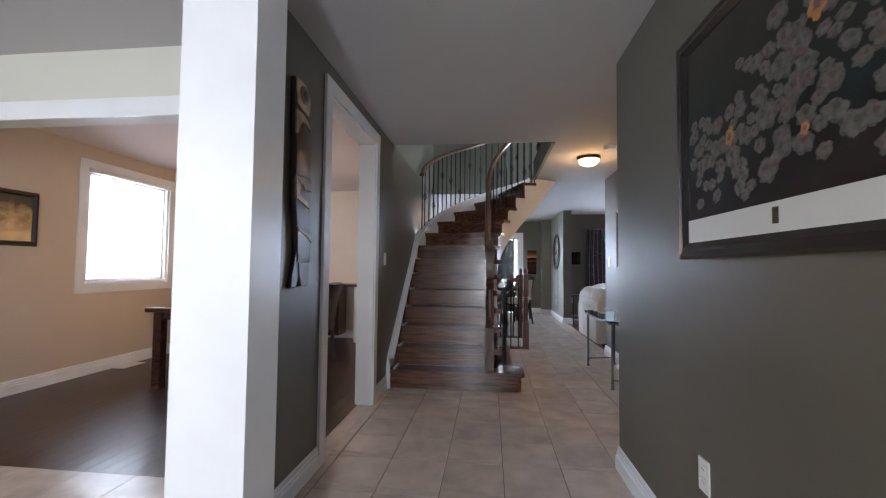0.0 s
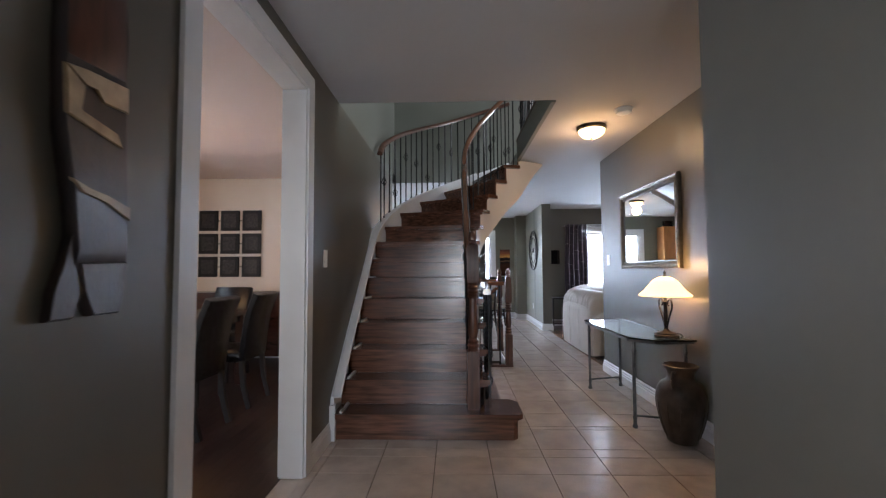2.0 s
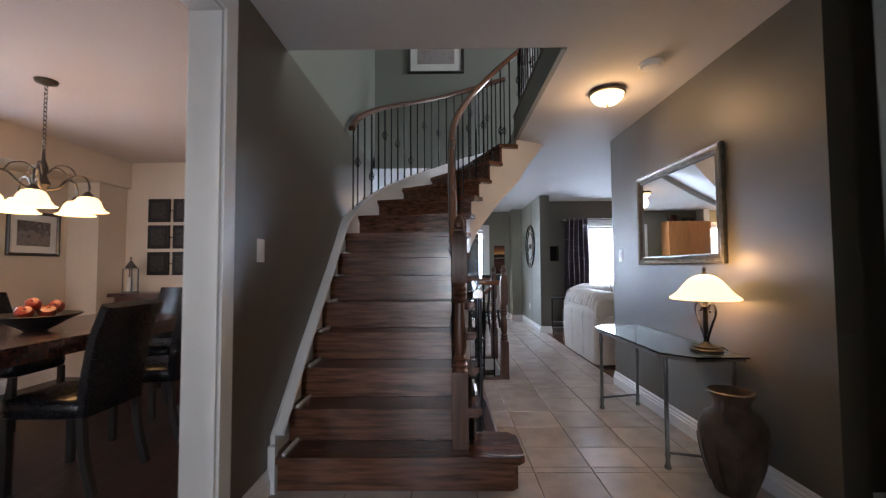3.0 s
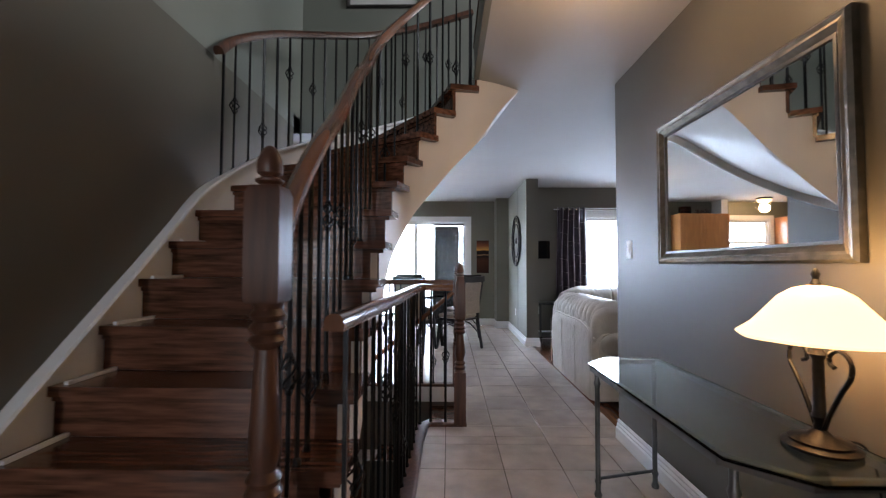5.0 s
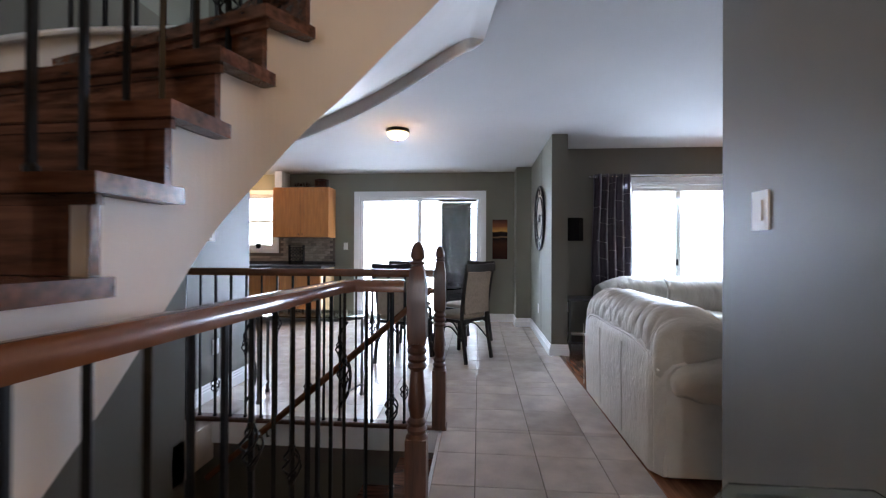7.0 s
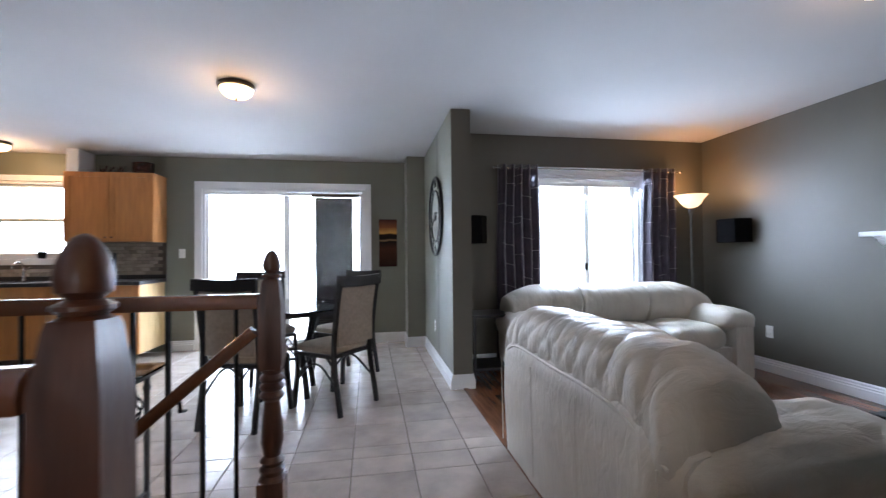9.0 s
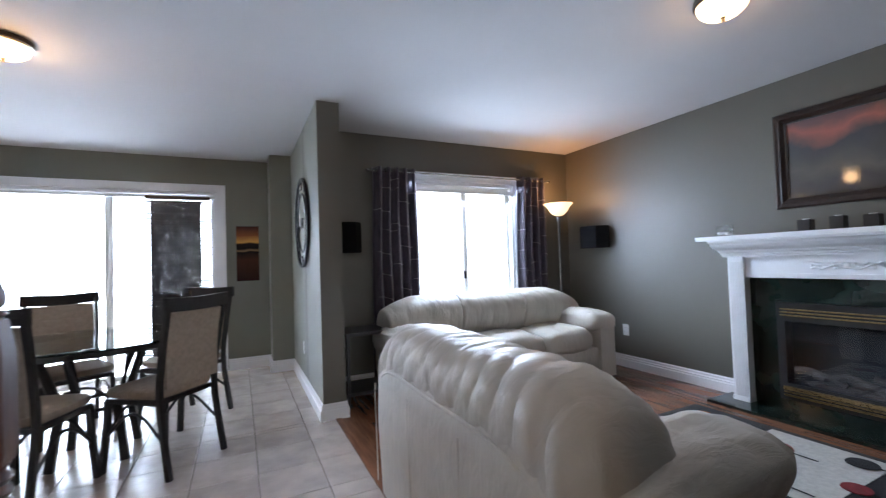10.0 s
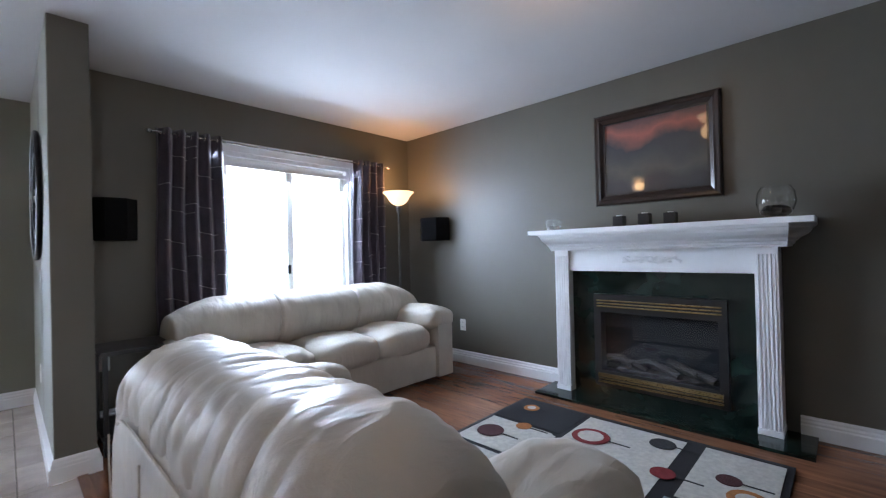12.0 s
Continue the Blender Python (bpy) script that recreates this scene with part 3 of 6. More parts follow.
for n in range(1, 14):
    o0, i0, o1, i1 = OUT[n], IN[n], OUT[n + 1], IN[n + 1]
    ax = unit(o0, i0)
    fw = (-ax[1], ax[0])
    e = 0.045
    i0e, i1e = (i0[0] + ax[0] * e, i0[1] + ax[1] * e), (i1[0] + unit(o1, i1)[0] * e, i1[1] + unit(o1, i1)[1] * e)
    nose = 0.03
    if n == 1:
        loop = [(-0.178, 5.05), (1.10, 5.05), (1.13, 5.08), (1.13, 5.34), (1.08, 5.40), (0.90, 5.40), (0.885, 5.279), (-0.178, 5.279)]
    else:
        loop = [(o0[0] - fw[0] * nose, o0[1] - fw[1] * nose), (i0e[0] - fw[0] * nose, i0e[1] - fw[1] * nose), (i1e[0] + fw[0] * .01, i1e[1] + fw[1] * .01), (o1[0], o1[1] + .0)]
    part("tread", prism(loop, n * R - 0.036, n * R), TREAD, stair, bevel=0.016)
    if n == 1:
        loop = [(-0.178, 5.082), (1.07, 5.082), (1.10, 5.11), (1.10, 5.32), (0.89, 5.32), (0.89, 5.26), (-0.178, 5.26)]
        part("riser", prism(loop, 0.002, n * R - 0.037), TREAD, stair)
    else:
        i0r = (i0[0] + ax[0] * 0.004, i0[1] + ax[1] * 0.004)
        loop = [o0, i0r, (i0r[0] + fw[0] * .02, i0r[1] + fw[1] * .02), (o0[0] + fw[0] * .02, o0[1] + fw[1] * .02)]
        part("riser", prism(loop, (n - 1) * R + 0.001, n * R - 0.037), TREAD, stair)
        cove = [(o0[0] - fw[0] * .012, o0[1] - fw[1] * .012), (i0[0] + ax[0] * .03 - fw[0] * .012, i0[1] + ax[1] * .03 - fw[1] * .012), (i0[0] + ax[0] * .03, i0[1] + ax[1] * .03), o0]
        part("cove_moulding", prism(cove, n * R - 0.056, n * R - 0.037), TREAD, stair)
part("riser", prism([(1.415, 7.03), (1.435, 7.03), (1.435, 7.96), (1.415, 7.96)], 13 * R + .001, UP - .002), TREAD, stair)

# inner stringer, soffit, outer skirt with its capped top and dropped edge under the turn
IN_LOW = [(*(IN[n] if n > 1 else (0.88, 5.16)), max(-0.1, n * R - (INDEEP[n] if n < 15 else 0.488))) for n in range(1, 16)] + [(1.74, 7.20, 2.430)]
OUT_LOW = [(*OUT[n], n * R - DEEP[n]) for n in range(1, 15)] + [(1.52, 8.05, 2.335), (1.60, 8.14, 2.430)]
SUB = 6
low_in, low_out = curve_pts(IN_LOW, SUB), curve_pts(OUT_LOW, SUB)


def strip(low, tops, s0, s1):
    """An upright board that follows a line: (top at its start, top at its end) for each stretch between two points."""
    bm = bmesh.new()
    side = []
    for i, p in enumerate(low):
        d = unit(low[max(0, i - 1)], low[min(len(low) - 1, i + 1)])
        side.append(Vector((-d[1], d[0], 0)))
    last = None
    for i, (t0, t1) in enumerate(tops):
        rings_ = []
        for p, q, t in ((low[i], side[i], t0), (low[i + 1], side[i + 1], t1)):
            rings_.append([bm.verts.new(v) for v in (p + q * s0, p + q * s1, (p + q * s1).xy.to_3d() + Vector((0, 0, t)), (p + q * s0).xy.to_3d() + Vector((0, 0, t)))])
        for k in range(4):
            bm.faces.new((rings_[0][k], rings_[0][(k + 1) % 4], rings_[1][(k + 1) % 4], rings_[1][k]))
        if last is None:
            bm.faces.new(rings_[0])
        elif abs(last - t0) > 1e-4:
            bm.faces.new((rings_[0][2], rings_[0][3], *[bm.verts.new((v.co.x, v.co.y, last)) for v in (rings_[0][3], rings_[0][2])]))
        last = t1
    bm.faces.new(rings_[1][::-1])
    bmesh.ops.remove_doubles(bm, verts=bm.verts, dist=1e-4)
    return bm


tops = [(i // SUB + 1) * R - 0.037 if i // SUB < 13 else H - 0.001 for i in range(len(low_in) - 1)]
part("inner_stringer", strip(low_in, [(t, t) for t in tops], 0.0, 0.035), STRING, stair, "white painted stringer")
bs = bmesh.new()
rise = [0.0 if i < 7 * SUB else min(0.06, 0.06 * (i - 7 * SUB) / SUB) * min(1.0, (len(low_out) - 1 - i) / SUB) for i in range(len(low_out))]
rows = [[bs.verts.new(q.lerp(p + Vector((0, 0, r_)), k / 4)) for k in range(5)] for p, q, r_ in zip(low_out, low_in, rise)]
for a, b in zip(rows, rows[1:]):
    for k in range(4):
        bs.faces.new((a[k], a[k + 1], b[k + 1], b[k]))
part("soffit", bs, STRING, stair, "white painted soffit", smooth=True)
skirt_low = [Vector((p.x, p.y, max(p.z, 0.001 if i <= 2 * SUB else -9))) for i, p in enumerate(low_out)]
skirt_top = [min(H - .002 if i > 13 * SUB else 9, (1 + i / SUB) * R + 0.10) for i in range(len(low_out))]
for i0, i1, thick in ((0, 6 * SUB, 0.048), (6 * SUB, 13 * SUB, 0.05), (13 * SUB, len(low_out) - 1, 0.05)):
    part("skirt_board", strip(skirt_low[i0:i1 + 1], list(zip(skirt_top[i0:i1], skirt_top[i0 + 1:i1 + 1])), -0.004, thick), TRIM, stair, "white painted skirt board", smooth=True)
cap_line = [Vector((p.x + 0.020, p.y, (1 + i / SUB) * R + 0.104)) for i, p in enumerate(low_out[:12 * SUB + 1])]
part("skirt_cap", sweep(cap_line, [(-.026, -.006), (.032, -.006), (.034, .004), (.026, .013), (-.020, .013), (-.028, .004)]), TRIM, stair, "white moulded skirt cap", smooth=True)
part("lower_lip", sweep([p + Vector((0, 0.01, 0.004)) for p in low_out[8 * SUB:-1]], ring(0.013, 8)), TRIM, stair, "white rounded lower lip", smooth=True)
for n in range(1, 8):
    (xa, ya), (xb, yb) = OUT[n], OUT[n + 1]
    part("shoe_moulding", box(xa + 0.047, xa + 0.064, ya - 0.012, yb - 0.002, n * R + 0.001, n * R + 0.014), TRIM, stair, "white shoe moulding", bevel=0.005)
part("skirt_end", box(-0.198, -0.16, 5.045, 5.08, 0.001, 0.24), TRIM, stair, bevel=0.004)

# ---- railings ----
BALH = 0.86


def bar_mesh(h, kind):
    """A square iron bar, with a twisted basket or knuckles on it."""
    bm = box(-0.0062, 0.0062, -0.0062, 0.0062, 0, h)
    lathe([(0.013, 0), (0.013, 0.014), (0.008, 0.022)], bm, seg=8)
    at = {"basket": [0.5], "double": [0.36, 0.72], "plain": [], "low": [0.22], "high": [0.66]}[kind]
    for f in at:
        zc = h * f
        for k in range(4):
            path = []
            for j in range(9):
                t = j / 8
                a = 2 * math.pi * (k / 4 + 0.55 * t)
                rr = 0.008 + 0.020 * math.sin(math.pi * t)
                path.append((rr * math.cos(a), rr * math.sin(a), zc - 0.042 + 0.084 * t))
            sweep(path, ring(0.0036, 5), bm)
        lathe([(0.009, -0.008), (0.012, 0), (0.009, 0.008)], bm, seg=8, at=(0, 0, zc - 0.046))
        lathe([(0.009, -0.008), (0.012, 0), (0.009, 0.008)], bm, seg=8, at=(0, 0, zc + 0.046))
    return finish("baluster", bm, IRON)


BARS = {k: bar_mesh(BALH, k) for k in ("plain", "basket", "double", "low", "high")}
PATTERN = ["plain", "basket", "plain", "low", "plain", "high"]


def baluster(parent, x, y, z, k, h=BALH):
    ob = new("baluster", BARS[PATTERN[k % len(PATTERN)]])
    ob.parent = parent
    ob.matrix_basis = Matrix.Translation((x, y, z)) @ Matrix.Rotation(0.3 * k, 4, "Z") @ Matrix.Diagonal((1, 1, h / BALH, 1))
    return ob


GRIP = [(-0.028, -0.022), (0.028, -0.022), (0.031, -0.004), (0.026, 0.016), (0.012, 0.027), (-0.012, 0.027), (-0.026, 0.016), (-0.031, -0.004)]


def square_ring(bm, w, z):
    return [bm.verts.new((x * w / 2, y * w / 2, z)) for x, y in ((-1, -1), (1, -1), (1, 1), (-1, 1))]


def newel_post(parent, x, y, z0, top, flare=True):
    """A turned oak newel: square foot, turned shaft, faceted head, acorn finial."""
    h = top - z0
    bm = box(-0.043, 0.043, -0.043, 0.043, 0, 0.32 * h)
    hb = (0.645 if flare else 0.700) * h
    prof = [(0.046, 0.32 * h), (0.036, 0.335 * h), (0.043, 0.35 * h), (0.033, 0.362 * h), (0.041, 0.375 * h), (0.028, 0.39 * h), (0.038, 0.43 * h), (0.032, 0.50 * h), (0.026, hb - 0.11)]
    for k in range(3):
        prof += [(0.038, hb - 0.098 + 0.030 * k), (0.042, hb - 0.090 + 0.030 * k), (0.037, hb - 0.082 + 0.030 * k), (0.030, hb - 0.075 + 0.030 * k)]
    lathe(prof + [(0.04, hb + 0.004)], bm, seg=20)
    ht = h - 0.103
    if flare:
        rows = [(0.068, hb), (0.078, hb + 0.03), (0.074, ht - 0.08), (0.056, ht - 0.01), (0.050, ht)]
    else:
        rows = [(0.076, hb), (0.084, hb + 0.012), (0.084, ht - 0.02), (0.070, ht)]
    rings = [square_ring(bm, w, z) for w, z in rows]
    for a, b in zip(rings, rings[1:]):
        for i in range(4):
            bm.faces.new((a[i], a[(i + 1) % 4], b[(i + 1) % 4], b[i]))
    bm.faces.new(rings[0][::-1])
    bm.faces.new(rings[-1])
    lathe([(0.030, ht), (0.022, ht + 0.005), (0.033, ht + 0.012), (0.033, ht + 0.017), (0.018, ht + 0.024), (0.029, ht + 0.033), (0.031, ht + 0.048), (0.029, ht + 0.064), (0.022, ht + 0.083), (0.013, ht + 0.097), (0.003, h)], bm, seg=20)
    ob = part("newel_post", bm, NEWEL, parent, smooth=True)
    ob.matrix_basis = pose(x, y, z0)
    return ob


rail_in = thing("stair_railing", "black wrought-iron balustrade with long curved oak handrail and newel", "railing")
path_in = [(0.80, 5.19, R + 0.99)]
for n in range(3, 14):
    ax = unit(IN[n], OUT[n])
    path_in.append((IN[n][0] + ax[0] * 0.11, IN[n][1] + ax[1] * 0.11, n * R + (0.88 if n < 5 else 0.85 if n < 8 else 0.79)))
path_in.append((1.50, 7.14, UP + 0.86))
pin = curve_pts(path_in, 6)
part("handrail", sweep(pin, GRIP), RAIL, rail_in, smooth=True)
newel_post(rail_in, 0.80, 5.19, R + 0.001, 1.455, flare=False)
newel_post(rail_in, 1.54, 7.14, UP + 0.02, 3.70, flare=False)


def along(pts, s):
    for a, b in zip(pts, pts[1:]):
        d = math.hypot(b[0] - a[0], b[1] - a[1])
        if s <= d:
            return a.lerp(b, s / d)
        s -= d
    return None


def inside(poly, x, y):
    c = False
    for (x0, y0), (x1, y1) in zip(poly, poly[1:] + poly[:1]):
        if (y0 > y) != (y1 > y) and x < (x1 - x0) * (y - y0) / (y1 - y0) + x0:
            c = not c
    return c


def tread_z(x, y):
    for n in range(13, 0, -1):
        if inside([OUT[n], (IN[n][0] + .02, IN[n][1] - .01), (IN[n + 1][0] + .02, IN[n + 1][1] + .01), OUT[n + 1]], x, y):
            return n * R
    return None


k, s = 0, 0.11
while True:
    p = along(pin, s)
    if p is None:
        break
    zt = tread_z(p.x, p.y)
    if zt is None:
        zt = R * max(1, round((p.z - 0.92) / R))
    baluster(rail_in, p.x, p.y, zt, k, p.z - 0.02 - zt)
    k, s = k + 1, s + 0.098

rail_out = thing("stair_railing_outer", "black wrought-iron balustrade with oak handrail on white curved curb", "railing")
path_out = [(OUT[n][0] + (-0.02 if n > 8 else 0.0), OUT[n][1] + 0.02, n * R + 0.93) for n in range(8, 14)] + [(1.45, 7.96, UP + 0.93)]
path_out[0] = (-0.13, 6.60, 2.43)
pout = curve_pts(path_out, 6)
part("handrail", sweep(pout, GRIP), NEWEL, rail_out, smooth=True)
k, s = 0, 0.06
while True:
    p = along(pout, s)
    if p is None:
        break
    baluster(rail_out, p.x, p.y, p.z - 0.93 + 0.10, k, 0.82)
    k, s = k + 1, s + 0.105

rail_low = thing("landing_railing", "wrought-iron balustrade with oak handrail and newels round the basement stairwell", "railing")
lowpath = [(0.915, 5.36), (0.945, 5.75), (0.975, 6.2), (1.0, 6.95), (1.01, 7.2), (1.06, 7.30), (1.27, 7.30)]
part("handrail", sweep([(x, y, 1.0) for x, y in lowpath], GRIP), RAIL, rail_low, smooth=True)
part("base_rail", sweep([(x, y, 0.012) for x, y in [(1.03, 5.38), (1.03, 7.0), (1.05, 7.25), (1.10, 7.31), (1.37, 7.31)]], [(-.045, -.012), (.045, -.012), (.045, .006), (.03, .014), (-.03, .014), (-.045, .006)]), NEWEL, rail_low)
lp = [Vector((x + (.035 if y < 7.1 else 0), y, 0)) for x, y in lowpath]
k, s = 0, 0.06
while True:
    p = along(lp, s)
    if p is None:
        break
    baluster(rail_low, p.x - (.02 if p.y < 7.1 else 0), p.y, 0.02, k, 0.96)
    k, s = k + 1, s + 0.108
part("handrail", sweep([(1.28, 8.29, 1.0), (-0.46, 8.29, 1.0)], GRIP), RAIL, rail_low, smooth=True)
part("base_rail", sweep([(1.37, 8.31, 0.012), (-0.47, 8.31, 0.012)], [(-.045, -.012), (.045, -.012), (.045, .006), (.03, .014), (-.03, .014), (-.045, .006)]), NEWEL, rail_low)
for k in range(16):
    baluster(rail_low, 1.20 - 0.108 * k, 8.30, 0.02, k + 2, 0.96)
newel_post(rail_low, 1.322, 7.30, 0.012, 1.185)
newel_post(rail_low, 1.322, 8.285, 0.012, 1.18)
gr = thing("basement_handrail", "slim dark oak handrail descending beside the basement stair", "handrail")
part("grip", sweep([(1.28, 8.22, 0.91), (-0.2, 8.22, -0.35)], ring(0.022, 10)), RAIL, gr, smooth=True)
for bx in (1.05, 0.2):
    part("bracket", sweep([(bx, 8.27, 0.91 - (1.28 - bx) * .851 - .07), (bx, 8.23, 0.91 - (1.28 - bx) * .851 - .06), (bx, 8.22, 0.91 - (1.28 - bx) * .851)], ring(0.006, 6)), IRON, gr)

up_rail = thing("upper_railing", "iron balustrade with oak handrail along the upper floor's edge", "railing")
part("handrail", sweep([(1.45, 5.27, UP + 0.95), (1.45, 6.98, UP + 0.95)], GRIP), RAIL, up_rail, smooth=True)
for k in range(16):
    baluster(up_rail, 1.45, 5.34 + 0.104 * k, UP + 0.126, k, 0.80)

bst = thing("basement_stairs", "dark-stained oak steps leading down from the tiled floor to a landing", "stairs")
for n in range(1, 4):
    x1 = 1.34 - 0.24 * (n - 1)
    part("tread", box(x1 - 0.27, x1, 7.29, 8.27, -n * R - 0.03, -n * R), TREAD, bst, bevel=0.008)
    part("riser", box(x1 - 0.02, x1 - 0.002, 7.29, 8.27, -n * R + 0.001, -(n - 1) * R - 0.012 - (0.03 if n > 1 else 0)), TRIM, bst)
part("riser", box(0.60, 0.618, 7.29, 8.27, -4 * R + 0.001, -3 * R - 0.031), TRIM, bst)

# ---- lamps ----
def flush_lamp(x, y, label, watts=14, r=0.128):
    t = thing("ceiling_light", label, "ceiling light", (x, y, H))
    part("canopy", lathe([(r * 0.93, -0.034), (r * 0.99, -0.031), (r, -0.022), (r * 0.95, -0.012), (r * 0.97, -0.001)], seg=32), BRONZE, t, "dark bronze rim", smooth=True)
    part("bowl", lathe([(0.004, -0.104), (r * 0.35, -0.100), (r * 0.62, -0.088), (r * 0.82, -0.064), (r * 0.90, -0.035)], seg=32), SHADE_C, t, "frosted glass bowl, lit", smooth=True)
    part("finial", lathe([(0.003, -0.126), (0.010, -0.119), (0.008, -0.110), (0.014, -0.103)], seg=12), BRONZE, t, smooth=True)
    bulb("ceiling_bulb", (x, y, H - 0.19), watts, (1.0, 0.60, 0.30), 0.08)
    return t


flush_lamp(1.90, 5.86, "lit frosted glass ceiling light with bronze rim in the hall", 9)
flush_lamp(0.70, 10.03, "lit frosted glass ceiling light with bronze rim over the breakfast area", 7)
flush_lamp(4.0, 8.25, "lit frosted glass ceiling light with bronze rim in the living room", 2.5)
flush_lamp(-2.30, 12.0, "lit frosted glass ceiling light with bronze rim over the kitchen sink", 14)
sd = thing("smoke_detector", "white round smoke detector on the hall ceiling", "smoke detector", (2.02, 5.45, H))
part("base", lathe([(0.070, -0.012), (0.072, -0.004), (0.07, -0.001)], seg=24), PLASTIC, sd, smooth=True)
part("cover", lathe([(0.03, -0.038), (0.055, -0.034), (0.062, -0.013)], seg=24), PLASTIC, sd, smooth=True)

# ---- hall furniture: console table, lamp, vase, mirror ----
def console(name, label, x0, x1, y0, y1, h, long_axis):
    """A glass-topped metal table with clipped front corners and a bowed low stretcher; feet follow the corners."""
    t = thing(name, label, "console table")
    c = 0.14
    if long_axis == "y":
        loop = [(x1, y0), (x1, y1), (x0 + c, y1), (x0, y1 - c), (x0, y0 + c), (x0 + c, y0)]
        legs = [(x0 + 0.04, y0 + c + .02), (x0 + 0.04, y1 - c - .02), (x1 - 0.05, y0 + 0.07), (x1 - 0.05, y1 - 0.07)]
    else:
        loop = [(x0, y1), (x1, y1), (x1, y0 + c), (x1 - c, y0), (x0 + c, y0), (x0, y0 + c)]
        legs = [(x0 + c, y0 + .05), (x1 - c, y0 + .05), (x0 + .07, y1 - .05), (x1 - .07, y1 - .05)]
    part("glass_top", prism(loop, h - 0.010, h), GGLASS, t, "thick clear glass with green edge", bevel=0.003)
    cx, cy = (x0 + x1) / 2, (y0 + y1) / 2
    inset = [(cx + (x - cx) * .94, cy + (y - cy) * .94) for x, y in loop]
    part("top_frame", sweep([(x, y, h - 0.022) for x, y in inset], [(-.011, -.011), (.011, -.011), (.011, .011), (-.011, .011)], closed=True), PEWTER, t)
    for x, y in legs:
        leg = part("leg", lathe([(0.017, 0), (0.020, 0.012), (0.013, 0.03), (0.0125, 0.06), (0.017, 0.075), (0.012, 0.09), (0.0125, h - 0.12), (0.018, h - 0.10), (0.0125, h - 0.085), (0.0125, h - 0.03)], seg=14), PEWTER, t, smooth=True)
        leg.location = (x, y, 0.001)
    for a, b in ((0, 2), (1, 3)):
        (xa, ya), (xb, yb) = legs[a], legs[b]
        part("stretcher", sweep([(xa, ya, 0.09), (xb, yb, 0.09)], ring(0.008, 8)), PEWTER, t, smooth=True)
    (xa, ya), (xb, yb) = legs[2], legs[3]
    return t


console("console_table", "glass-topped pewter metal console table against the taupe hall wall", 1.955, 2.375, 5.17, 6.52, 0.665, "y")
lamp = thing("table_lamp", "lit amber glass table lamp, scrolled iron stem, on glass console table", "table lamp", (2.26, 5.37, 0.667))
part("foot", lathe([(0.085, 0), (0.088, 0.008), (0.070, 0.016), (0.072, 0.022), (0.030, 0.034), (0.016, 0.05)], seg=28), IRON, lamp, smooth=True)
part("stem", lathe([(0.017, 0.04), (0.013, 0.07), (0.020, 0.085), (0.015, 0.10), (0.014, 0.24), (0.022, 0.255), (0.012, 0.27), (0.010, 0.33)], seg=18), IRON, lamp, smooth=True)
for a in (0, 180):
    ca, sa = math.cos(radians(a + 90)), math.sin(radians(a + 90))
    pts = [(0.014, 0.055), (0.032, 0.10), (0.066, 0.165), (0.096, 0.215), (0.094, 0.256), (0.066, 0.276), (0.040, 0.262), (0.036, 0.238), (0.050, 0.228)]
    part("scroll", sweep(curve_pts([(r * ca, r * sa, z) for r, z in pts], 6), ring(0.0065, 8)), IRON, lamp, smooth=True)
sh = [(0.185, 0.300), (0.188, 0.306), (0.150, 0.335), (0.118, 0.375), (0.085, 0.415), (0.052, 0.437), (0.02, 0.445)]
bm = bmesh.new()
rings_ = []
for r, z in sh + [(r - 0.004, z - 0.003) for r, z in sh[::-1]]:
    rings_.append([bm.verts.new((r * (1 + .02 * math.cos(8 * 2 * math.pi * i / 48) * (r > .12)) * math.cos(2 * math.pi * i / 48), r * math.sin(2 * math.pi * i / 48), z)) for i in range(48)])
for a, b in zip(rings_, rings_[1:] + rings_[:1]):
    for i in range(48):
        bm.faces.new((a[i], a[(i + 1) % 48], b[(i + 1) % 48], b[i]))
part("shade", bm, SHADE, lamp, "amber alabaster glass shade, lit", smooth=True)
part("finial", lathe([(0.010, 0.444), (0.016, 0.450), (0.008, 0.462), (0.012, 0.476), (0.004, 0.492)], seg=12), IRON, lamp, smooth=True)
bulb("table_lamp_bulb", (2.26, 5.37, 0.667 + 0.285), 4.5, WARM, 0.05)
bulb("table_lamp_uplight", (2.26, 5.37, 0.667 + 0.52), 4.2, WARM, 0.04)
cord = thing("lamp_cord", "black lamp cord hanging behind the console table", "cord")
part("cable", sweep(curve_pts([(2.30, 5.39, 0.675), (2.37, 5.36, 0.672), (2.39, 5.34, 0.55), (2.385, 5.33, 0.35)], 6), ring(0.003, 6)), BLACKP, cord, smooth=True)

vase = thing("vase", "large brown glazed clay jar with handles on the tiled floor", "vase", (2.205, 5.08, 0.0))
vase.scale = (0.77, 0.77, 1.05)
part("body", lathe([(0.105, 0.001), (0.12, 0.01), (0.135, 0.05), (0.175, 0.14), (0.200, 0.23), (0.205, 0.29), (0.195, 0.335), (0.168, 0.372), (0.130, 0.388), (0.112, 0.402), (0.106, 0.425), (0.116, 0.455), (0.142, 0.478), (0.146, 0.488), (0.134, 0.492), (0.108, 0.47), (0.092, 0.44), (0.09, 0.40)], seg=40), CLAY, vase, smooth=True)
for i in range(12):
    a = 2 * math.pi * i / 12
    part("rib", sweep(curve_pts([((r + .004) * math.cos(a), (r + .004) * math.sin(a), z) for r, z in ((0.128, 0.04), (0.165, 0.12), (0.192, 0.21), (0.20, 0.27))], 4), ring(0.006, 6)), CLAY, vase, smooth=True)
